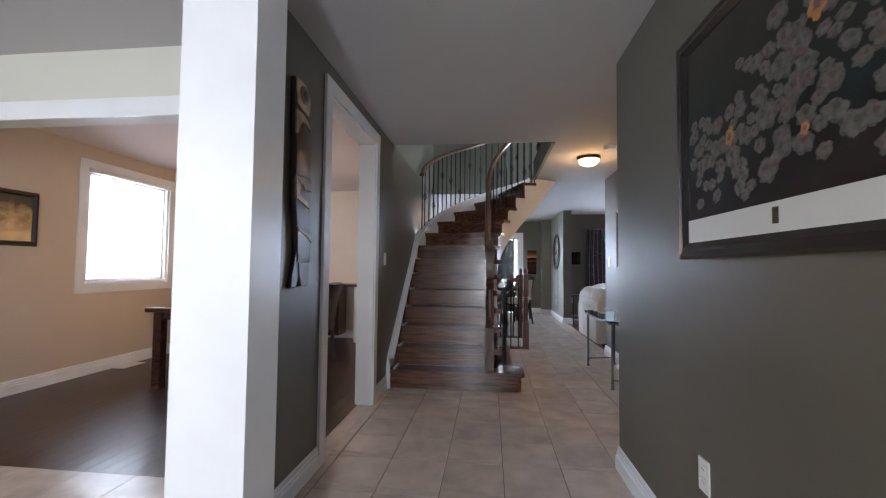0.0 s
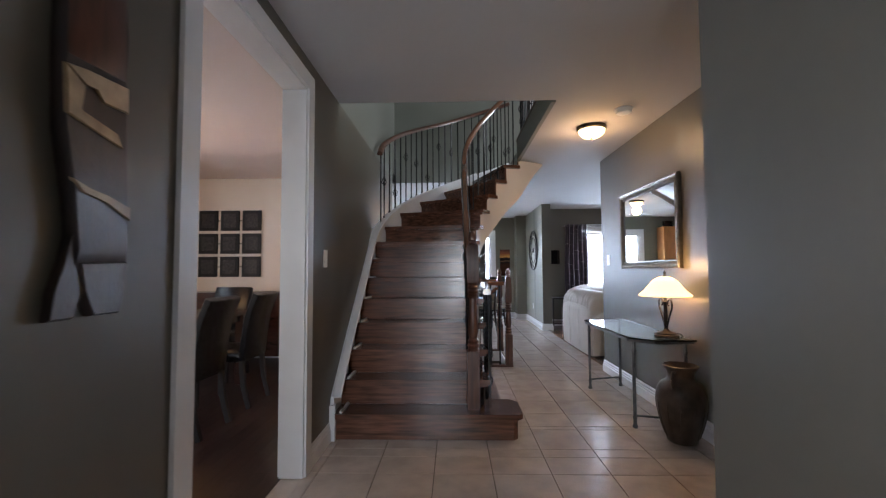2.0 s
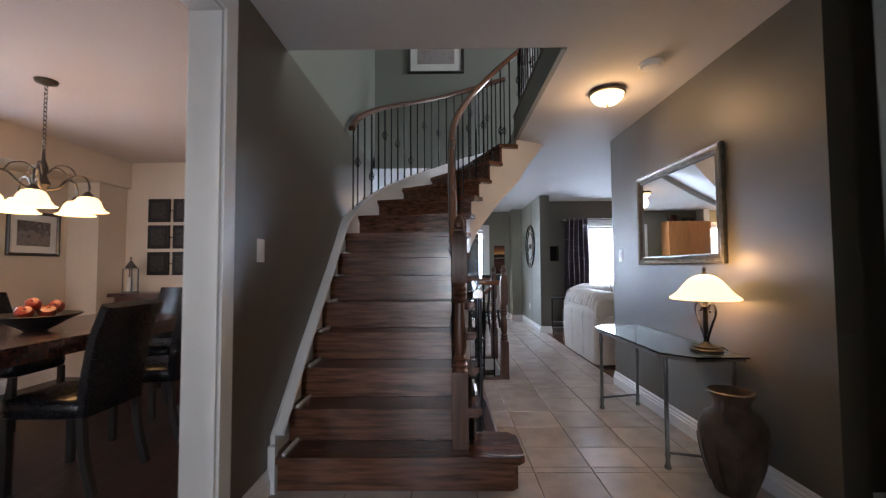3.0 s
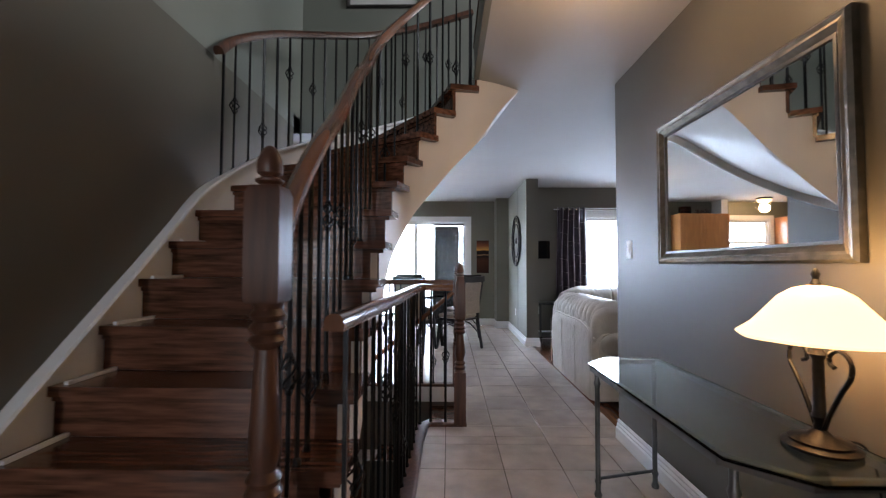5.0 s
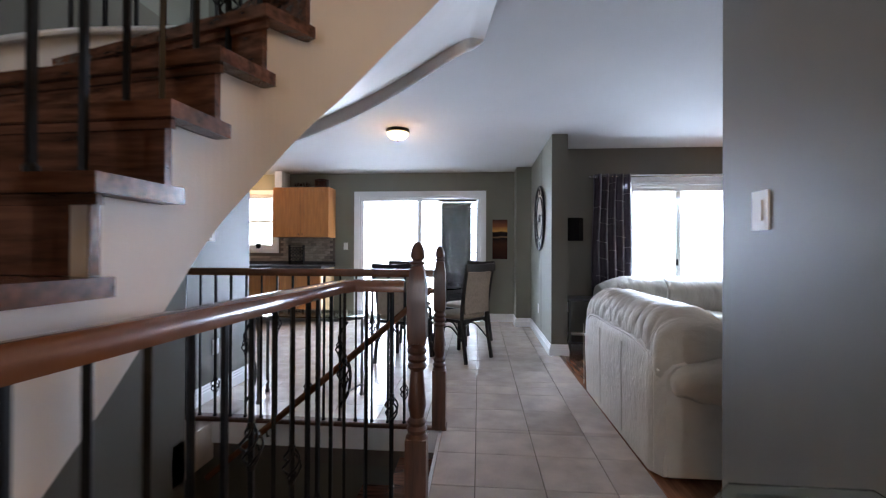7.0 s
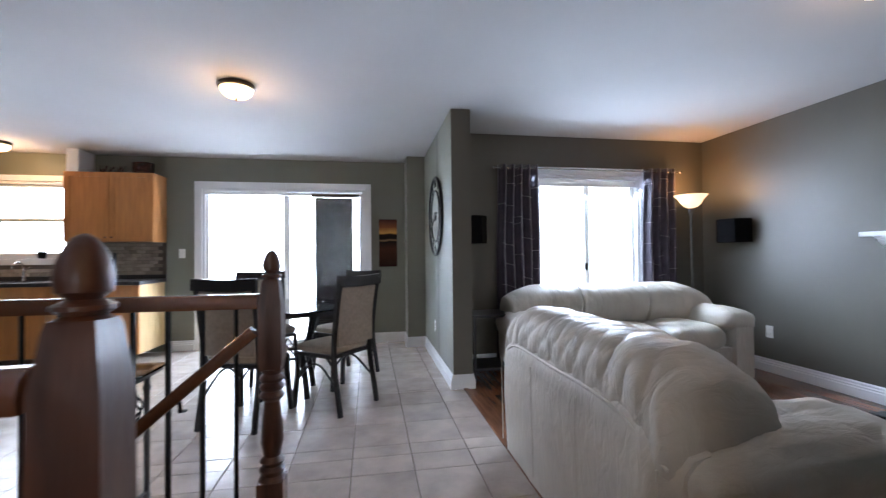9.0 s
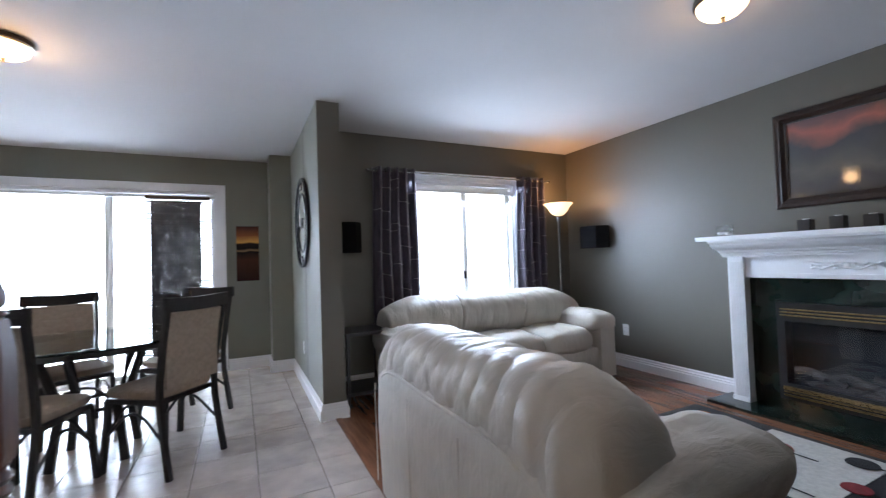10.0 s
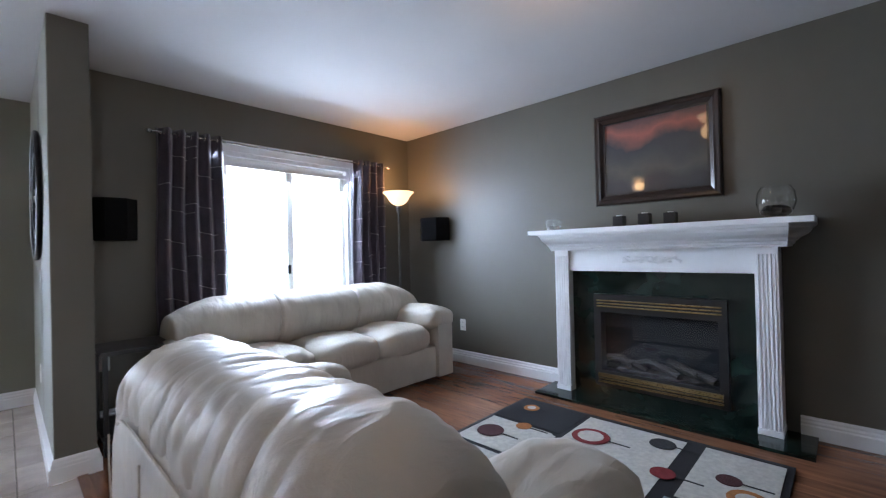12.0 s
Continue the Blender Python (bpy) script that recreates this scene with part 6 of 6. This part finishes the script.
# blind of dark slats over half the patio door
bl = thing("slat_blind", "dark brown slat blind hanging over the sliding patio door", "blind")
rnd = random.Random(3)
slat = finish("slat", box(-0.32, 0.32, -0.003, 0.003, 0, 0.0185), BLACKW)
for k in range(72):
    ob = new("slat", slat)
    ob.parent = bl
    ob.matrix_basis = pose(1.225 + rnd.uniform(-.002, .002), 12.44, 0.03 + 0.0265 * k, rnd.uniform(-3, 3), rnd.uniform(-.15, .15), 0)
    z = 0.03 + 0.0265 * k
    # Made-up strips close the slat gaps, standing in for something dark outdoors.
    x, stop = 1.225 - 0.26, 1.225 + 0.215
    bm = bmesh.new()
    while x < stop:
        xe = min(stop, x + (rnd.uniform(0.03, 0.16) if k > 26 else rnd.uniform(0.2, 0.45)))
        box(x, xe, 12.444, 12.447, z + 0.010, z + 0.0285, bm)
        x = xe + (rnd.uniform(0.003, 0.008) if k > 26 else 0.002)
    box(1.225 - 0.26, stop, 12.448, 12.450, z + 0.0212, z + 0.0285, bm)
    part("inner_slat", bm, BLACKW, bl)
for x in (0.98, 1.22, 1.46):
    part("cord", box(x, x + .003, 12.43, 12.433, 0.03, 1.97), BLACKW, bl)
part("headrail", box(0.92, 1.53, 12.425, 12.455, 1.945, 1.985), BLACKW, bl)

# ---- kitchen ----
def cabinet(name, label, x0, x1, y0, y1, z0, z1, doors, side_mat=None, group=""):
    t = thing(name, label, "cabinet", group=group)
    part("body", box(x0, x1, y0 + 0.022, y1, z0, z1), CAB if not side_mat else side_mat, t)
    w = (x1 - x0) / doors
    for k in range(doors):
        a, b = x0 + w * k + .003, x0 + w * (k + 1) - .003
        d = part("door", box(a, b, y0 + .004, y0 + .021, z0 + .003, z1 - .003), CAB, t, bevel=0.003)
        for q in ((a, a + .055, z0 + .003, z1 - .003), (b - .055, b, z0 + .003, z1 - .003), (a + .055, b - .055, z0 + .003, z0 + .058), (a + .055, b - .055, z1 - .058, z1 - .003)):
            part("door_rail", box(q[0], q[1], y0 - .004, y0 + .004, q[2], q[3]), CAB, d)
        hx = b - .03 if k % 2 == 0 else a + .03
        part("knob", lathe([(0.005, 0), (0.012, 0.012), (0.008, 0.018)], seg=12), STEEL, d, "round steel knob").matrix_basis = pose(hx, y0 - .004, (z0 + .05) if z0 > 1 else z1 - .05, 90, 0, 0)
    return t


YB = 12.498
cabinet("wall_cabinet", "honey maple two-door wall cabinet beside the kitchen window", -1.77, -0.84, 12.17, YB, 1.36, 2.17, 2)
cabinet("wall_cabinet", "honey maple wall cabinet on the far side of the kitchen window", -3.39, -2.86, 12.17, YB, 1.36, 2.12, 1)
cabinet("base_cabinet", "honey maple two-door base cabinet under the dark worktop", -1.75, -0.86, 11.90, YB, 0.10, 0.868, 2, CABSIDE)
cabinet("sink_cabinet", "honey maple base cabinet beneath the kitchen sink", -2.75, -1.76, 11.90, YB, 0.10, 0.868, 2)
cabinet("base_cabinet", "honey maple corner base cabinet beside the sink", -3.39, -2.76, 11.90, YB, 0.10, 0.868, 1)
bsp = thing("backsplash", "tumbled beige and grey stone tiles above the dark worktop", "wall tiles")
shared_bs = finish("stone_tile", box(-0.046, 0.046, -0.005, 0.0, -0.0205, 0.0205), STONEMAT)
part("grout_bed", box(-3.38, -2.845, 12.494, 12.499, 0.962, 1.355), GROUT, bsp)
part("grout_bed", box(-1.825, -0.842, 12.494, 12.499, 0.962, 1.355), GROUT, bsp)
part("grout_bed", box(-2.844, -1.826, 12.494, 12.499, 0.962, 1.095), GROUT, bsp)
for j in range(9):
    for i in range(27):
        x, z = -3.33 + 0.096 * i + 0.048 * (j % 2), 0.985 + 0.0435 * j
        if x > -0.89 or (-2.90 < x < -1.78 and z > 1.07) or x < -3.33:
            continue
        ob = new("stone_tile", shared_bs)
        ob.parent = bsp
        ob.location = (x, 12.494, z)
wt = thing("worktop", "continuous dark laminate kitchen worktop with a steel sink", "worktop")
part("slab", box(-3.39, -2.62, 11.87, YB, 0.87, 0.91), COUNTER, wt, bevel=0.006)
part("slab", box(-2.02, -0.84, 11.87, YB, 0.87, 0.91), COUNTER, wt, bevel=0.006)
part("slab", box(-2.619, -2.021, 11.87, 12.0, 0.87, 0.91), COUNTER, wt)
part("slab", box(-2.619, -2.021, 12.37, YB, 0.87, 0.91), COUNTER, wt)
part("upstand", box(-3.39, -0.84, YB - .015, YB - .001, 0.911, 0.96), COUNTER, wt)
sk = thing("kitchen_sink", "stainless steel sink set in the dark worktop", "sink")
part("bowl_floor", box(-2.60, -2.04, 12.02, 12.35, 0.874, 0.879), STEEL, sk)
for q in ((-2.62, -2.60, 12.0, 12.37), (-2.04, -2.02, 12.0, 12.37), (-2.60, -2.04, 12.0, 12.02), (-2.60, -2.04, 12.35, 12.37)):
    part("rim", box(*q, 0.874, 0.915), STEEL, sk)
fc = thing("faucet", "polished chrome arched kitchen faucet behind the sink", "faucet", (-2.33, 12.42, 0.911))
part("base", lathe([(0.028, 0), (0.026, 0.02), (0.018, 0.03), (0.016, 0.12)], seg=18), CHROME, fc, smooth=True)
part("spout", sweep(curve_pts([(0, 0, 0.11), (0, -0.01, 0.18), (0, -0.08, 0.22), (0, -0.15, 0.19), (0, -0.16, 0.15)], 6), ring(0.011, 10)), CHROME, fc, smooth=True)
part("lever", sweep([(0.0, 0, 0.12), (0.06, 0, 0.16)], ring(0.007, 8)), CHROME, fc, smooth=True)
ur = thing("bottle_rack", "black wire spiral rack on the dark worktop", "rack", (-1.42, 12.28, 0.911))
for a in range(4):
    for k in range(5):
        part("wire_loop", sweep([(-0.09 + 0.06 * a + 0.026 * math.cos(q), 0.02 * math.sin(2 * q), 0.035 + 0.056 * k + 0.026 * math.sin(q)) for q in [2 * math.pi * i / 12 for i in range(12)]], ring(0.006, 5), closed=True), IRON, ur)
for x in (-0.12, 0.12):
    part("upright", box(x - .006, x + .006, -0.03, 0.03, 0, 0.32), IRON, ur)
pl = thing("potted_herb", "small green plant in a dark pot on the kitchen window ledge", "plant", (-2.18, 12.47, 1.172))
part("pot", lathe([(0.032, 0.001), (0.042, 0.07), (0.046, 0.075), (0.046, 0.085), (0.036, 0.08)], seg=18), BLACKP, pl, smooth=True)
bm = bmesh.new()
rnd = random.Random(11)
for k in range(46):
    a, r, z = rnd.uniform(0, 6.28), rnd.uniform(0, 0.05), rnd.uniform(0.09, 0.19)
    c, d = Vector((r * math.cos(a), r * math.sin(a), z)), Vector((math.cos(a), math.sin(a), rnd.uniform(-.3, .8))).normalized()
    s = d.cross(Vector((0, 0, 1))).normalized() * 0.009
    bm.faces.new([bm.verts.new(q) for q in (c - d * .02, c + s, c + d * .022, c - s)])
part("leaves", bm, LEAF, pl, kind="stuff")
vd = thing("vent_duct", "grey-white boxed duct on top of the maple wall cabinet", "duct")
part("duct", box(-1.76, -1.64, 12.20, YB, 2.172, H - .002), TRIM, vd)
bk = thing("wicker_basket", "brown wicker basket on top of the maple wall cabinet", "basket")
for k in range(6):
    part("weave_ring", sweep([(-1.02 + 0.105 * math.cos(q), 12.33 + 0.09 * math.sin(q), 2.182 + 0.024 * k) for q in [2 * math.pi * i / 20 for i in range(20)]], ring(0.012, 6), closed=True), DWOOD, bk)
gl = thing("garland", "dark dried twig garland on top of the maple wall cabinet", "decoration")
bm = bmesh.new()
for k in range(30):
    x, y, z = rnd.uniform(-1.5, -1.2), rnd.uniform(12.25, 12.4), 2.18
    sweep([(x, y, z), (x + rnd.uniform(-.06, .06), y, z + rnd.uniform(.03, .10))], ring(0.003, 4), bm)
part("twigs", bm, DWOOD, gl, kind="stuff")

# ---- dining room ----
dt = thing("dining_table", "long dark mahogany dining table with square legs", "dining table")
part("tabletop", box(-2.42, -1.48, 4.64, 6.60, 0.725, 0.765), DWOOD, dt, bevel=0.006)
part("apron", box(-2.34, -1.56, 4.72, 6.52, 0.65, 0.724), DWOOD, dt)
for x in (-2.37, -1.61):
    for y in (4.69, 6.47):
        part("leg", box(x, x + .08, y, y + .08, 0.001, 0.724), DWOOD, dt, bevel=0.006)


def parsons_chair():
    t = thing("dining_chair", "high-backed black leather dining chair on black wooden legs", "chair", group="chairs round the dining table")
    part("seat", pillow(0.46, 0.46, 0.13, (0, 0, 0.44), 0.3, 0.5, 0.002, 4, 32, 12), DLEATHER, t, smooth=True)
    bm = bmesh.new()
    ctrl = curve_pts([(0, 0.20, 0.40), (0, 0.222, 0.60), (0, 0.255, 0.79), (0, 0.32, 0.97)], 6)
    sweep(ctrl, [(-.21, -.02), (-.19, -.032), (.19, -.032), (.21, -.02), (.21, .02), (.19, .032), (-.19, .032), (-.21, .02)], bm, up=(0, 1, 0))
    part("backrest", bm, DLEATHER, t, "scrolled black leather backrest", smooth=True)
    for s in (-1, 1):
        part("front_leg", sweep([(s * .19, -.19, .001), (s * .19, -.19, .39)], [(-.018, -.018), (.018, -.018), (.018, .018), (-.018, .018)]), BLACKW, t)
        part("back_leg", sweep(curve_pts([(s * .19, .27, .001), (s * .19, .22, .2), (s * .19, .20, .40)], 4), [(-.018, -.018), (.018, -.018), (.018, .018), (-.018, .018)]), BLACKW, t)
    return t


dc = parsons_chair()
dc.matrix_basis = pose(-1.36, 5.22, 0, 0, 0, -90)
copy_thing(dc, pose(-1.36, 5.92, 0, 0, 0, -90))
copy_thing(dc, pose(-2.58, 6.05, 0, 0, 0, 90))
copy_thing(dc, pose(-1.92, 6.72, 0, 0, 0, 0))
fb = thing("fruit_bowl", "wide black bowl of red fruit on the dining table", "bowl", (-1.93, 5.55, 0.766))
part("bowl", lathe([(0.06, 0.001), (0.07, 0.012), (0.15, 0.06), (0.24, 0.105), (0.235, 0.11), (0.14, 0.075), (0.05, 0.03)], seg=36), BLACKW, fb, smooth=True)
for k, (x, y, z) in enumerate([(-.09, 0, .12), (0, .06, .12), (.09, -.01, .12), (0, -.07, .12), (-.02, 0, .17), (.07, .07, .15)]):
    part("fruit", lathe([(0.004, -.038), (0.03, -.03), (0.044, 0), (0.036, .028), (0.012, .034), (0.004, .028)], seg=16), REDF, fb, smooth=True).matrix_basis = pose(x, y, z, 12 * k, 20, 0)
chd = thing("chandelier", "five-light bronze chandelier with lit amber glass shades over the dining table", "chandelier", (-1.97, 5.60, 0.0))
part("ceiling_rose", lathe([(0.065, H - .001), (0.06, H - .02), (0.02, H - .035)][::-1], seg=24), BRONZE, chd, smooth=True)
for k in range(16):
    part("chain_link", sweep([(0.010 * math.cos(q) * (k % 2), 0.010 * math.cos(q) * (1 - k % 2), H - .05 - .030 * k + 0.018 * math.sin(q)) for q in [2 * math.pi * i / 10 for i in range(10)]], ring(0.003, 5), closed=True), BRONZE, chd)
part("column", lathe([(0.01, 1.60), (0.03, 1.63), (0.02, 1.68), (0.045, 1.73), (0.02, 1.79), (0.03, 1.84), (0.012, 1.90), (0.008, 1.97)], seg=20), BRONZE, chd, smooth=True)
for k in range(5):
    a = 2 * math.pi * k / 5 + 0.3
    ca, sa = math.cos(a), math.sin(a)
    arm = part("arm", sweep(curve_pts([(0.02 * ca, 0.02 * sa, 1.69), (0.10 * ca, 0.10 * sa, 1.715), (0.17 * ca, 0.17 * sa, 1.79), (0.24 * ca, 0.24 * sa, 1.785), (0.262 * ca, 0.262 * sa, 1.72), (0.255 * ca, 0.255 * sa, 1.675)], 6), ring(0.007, 7)), BRONZE, chd, smooth=True)
    part("upper_scroll", sweep(curve_pts([(0.02 * ca, 0.02 * sa, 1.80), (0.08 * ca, 0.08 * sa, 1.86), (0.15 * ca, 0.15 * sa, 1.85), (0.185 * ca, 0.185 * sa, 1.80)], 6), ring(0.005, 6)), BRONZE, chd, smooth=True)
    part("shade_holder", lathe([(0.034, 1.652), (0.036, 1.660), (0.024, 1.676), (0.014, 1.690)], seg=18, at=(0.255 * ca, 0.255 * sa, 0)), BRONZE, arm, smooth=True)
    part("shade", lathe([(0.028, 1.658), (0.052, 1.650), (0.072, 1.625), (0.084, 1.590), (0.098, 1.568), (0.120, 1.556), (0.117, 1.553), (0.094, 1.562), (0.078, 1.588), (0.066, 1.620), (0.046, 1.642), (0.02, 1.650)], seg=24, at=(0.255 * ca, 0.255 * sa, 0)), SHADE, arm, "amber glass shade, lit", smooth=True)
bulb("chandelier_bulb", (-1.97, 5.60, 1.46), 22, WARM, 0.30)
# nine-part metal wall panel, side table, buffet and lantern on the far dining wall
wp = thing("wall_hanging", "wall hanging of nine square dark bronze plates on beige wall", "wall hanging")
EMBOSS = mat("embossed_bronze", (0.014, 0.011, 0.010), 0.85, 0.0, var=0.5, scale=30, bump=0.5, bscale=60)
EMBOSS_F = mat("embossed_bronze_field", (0.030, 0.024, 0.021), 0.6, 0.2, var=0.7, scale=34, bump=0.9, bscale=50)
for i in range(3):
    for j in range(3):
        x, z = -2.82 + 0.300 * i, 1.09 + 0.315 * j
        f = part("panel", box(x, x + .258, 7.77, 7.785, z, z + .275), EMBOSS, wp, bevel=0.003)
        part("panel_field", box(x + .045, x + .213, 7.762, 7.77, z + .045, z + .230), EMBOSS_F, f, bevel=0.004)
for q in (1.22, 1.535, 1.85):
    part("rod", box(-2.82, -1.965, 7.785, 7.798, q, q + .012), IRON, wp)
st = thing("side_table", "dark wood side table against the beige dining wall", "side table")
part("tabletop", box(-2.95, -1.05, 7.36, 7.76, 0.86, 0.90), DWOOD, st, bevel=0.004)
part("cabinet_body", box(-2.90, -1.55, 7.40, 7.75, 0.10, 0.859), DWOOD, st)
for x in (-1.14, -1.30):
    part("leg", box(x, x + .05, 7.38, 7.43, 0.001, 0.859), TRIM, st)
ln = thing("lantern", "small metal lantern with a candle on the side table", "lantern", (-2.82, 7.52, 0.901))
part("base", box(-.06, .06, -.06, .06, 0, 0.015), PEWTER, ln)
for x in (-.05, .05):
    for y in (-.05, .05):
        part("post", box(x - .005, x + .005, y - .005, y + .005, 0.015, 0.27), PEWTER, ln)
part("roof", lathe([(0.085, 0.27), (0.05, 0.31), (0.01, 0.36), (0.012, 0.40)], seg=4), PEWTER, ln)
part("candle", lathe([(0.03, 0.016), (0.03, 0.17)], seg=16), MATBOARD, ln)
vt = thing("floor_vent", "white metal floor register in the dark hardwood", "vent")
part("plate", box(-3.40, -3.28, 5.35, 5.65, 0.0045, 0.009), PLASTIC, vt)

# upper floor door seen through the railing
ud = thing("door_2", "", "")
tagged(ud, kind="structure")
part("door_leaf", box(2.36, 3.14, 8.20, 8.24, UP + 0.022, 4.79), TRIM, ud)
part("door_casing", box(2.27, 2.35, 8.18, 8.199, UP + 0.021, 4.88), TRIM, ud)
part("door_casing", box(1.78, 1.86, 8.18, 8.199, UP + 0.021, 4.88), TRIM, ud)


# ---- floors in pieces, last ----
PITCH = 0.338
TX0, TY0 = 1.219 - 6 * PITCH, 5.285 - 20 * PITCH
floor_ob = next(o for o in scene.objects if o.name == "floor")
cache = {}
rest = bmesh.new()
cells = []
for reg in TILED:
    for i in range(-12, 14):
        for j in range(-6, 44):
            x0, x1 = max(reg[0], TX0 + i * PITCH), min(reg[1], TX0 + (i + 1) * PITCH)
            y0, y1 = max(reg[2], TY0 + j * PITCH), min(reg[3], TY0 + (j + 1) * PITCH)
            if x1 - x0 > 0.02 and y1 - y0 > 0.02:
                cells.append((x0, x1, y0, y1))
rnd = random.Random(2)
count = 0
for x0, x1, y0, y1 in cells:
    g = 0.0022
    w, d = round(x1 - x0 - 2 * g, 4), round(y1 - y0 - 2 * g, 4)
    cx, cy = (x0 + x1) / 2, (y0 + y1) / 2
    if -0.5 < cx < 2.5 and 3.0 < cy < 12.5 and count < 300:
        if (w, d) not in cache:
            bm = box(-w / 2, w / 2, -d / 2, d / 2, -0.009, -0.0015)
            top = [bm.verts.new((sx * (w / 2 - .002), sy * (d / 2 - .002), 0)) for sx, sy in ((-1, -1), (1, -1), (1, 1), (-1, 1))]
            bm.faces.new(top)
            bm.verts.ensure_lookup_table()
            for i in range(4):
                bm.faces.new((bm.verts[4 + i], bm.verts[4 + (i + 1) % 4], top[(i + 1) % 4], top[i]))
            bm.faces.remove(next(f for f in bm.faces if all(abs(v.co.z + 0.0015) < 1e-6 for v in f.verts)))
            cache[(w, d)] = finish("tile", bm, TILE)
        ob = new("tile", cache[(w, d)])
        ob.parent = floor_ob
        ob.matrix_basis = pose(cx, cy, rnd.uniform(-.0006, 0), rnd.uniform(-.12, .12), rnd.uniform(-.12, .12), 0)
        count += 1
    else:
        box(x0 + g, x1 - g, y0 + g, y1 - g, -0.009, 0, rest)
part("tiles_far", rest, TILE, floor_ob, kind="stuff")


def planks(parent, x0, x1, y0, y1, w, lmin, lmax, material, seed, skip=()):
    rnd = random.Random(seed)
    shared = {}
    x = x0
    far = bmesh.new()
    made = 0
    while x < x1 - 0.01:
        xe = min(x + w, x1)
        y = y0
        while y < y1 - 0.01:
            L = round(rnd.uniform(lmin, lmax), 1)
            ye = y + L
            if ye > y1 - 0.25:
                ye = y1
            key = (round(xe - x, 4), round(ye - y, 3))
            if made < 290:
                if key not in shared:
                    a, b = key
                    bm = box(-a / 2 + .0004, a / 2 - .0004, -b / 2 + .0004, b / 2 - .0004, -0.011, -0.001)
                    bmesh.ops.bevel(bm, geom=[e for e in bm.edges if all(v.co.z > -.002 for v in e.verts)], offset=0.0005, segments=1, affect="EDGES")
                    shared[key] = finish("plank", bm, material)
                ob = new("plank", shared[key])
                ob.parent = parent
                ob.location = ((x + xe) / 2, (y + ye) / 2, rnd.uniform(-.0004, 0))
                made += 1
            else:
                box(x + .0007, xe - .0007, y + .0007, ye - .0007, -0.011, -0.001, far)
            y = ye
        x = xe
    if far.verts:
        part("planks_far", far, material, parent, kind="stuff")
    else:
        far.free()


fl_l = next(o for o in scene.objects if o.name == "floor.001")
planks(fl_l, 2.50, 5.47, 7.1, 11.0, 0.083, 0.5, 1.3, OAK, 4)
planks(fl_l, -3.45, -0.32, 3.2, 7.8, 0.098, 0.7, 1.8, ESPRESSO, 6)
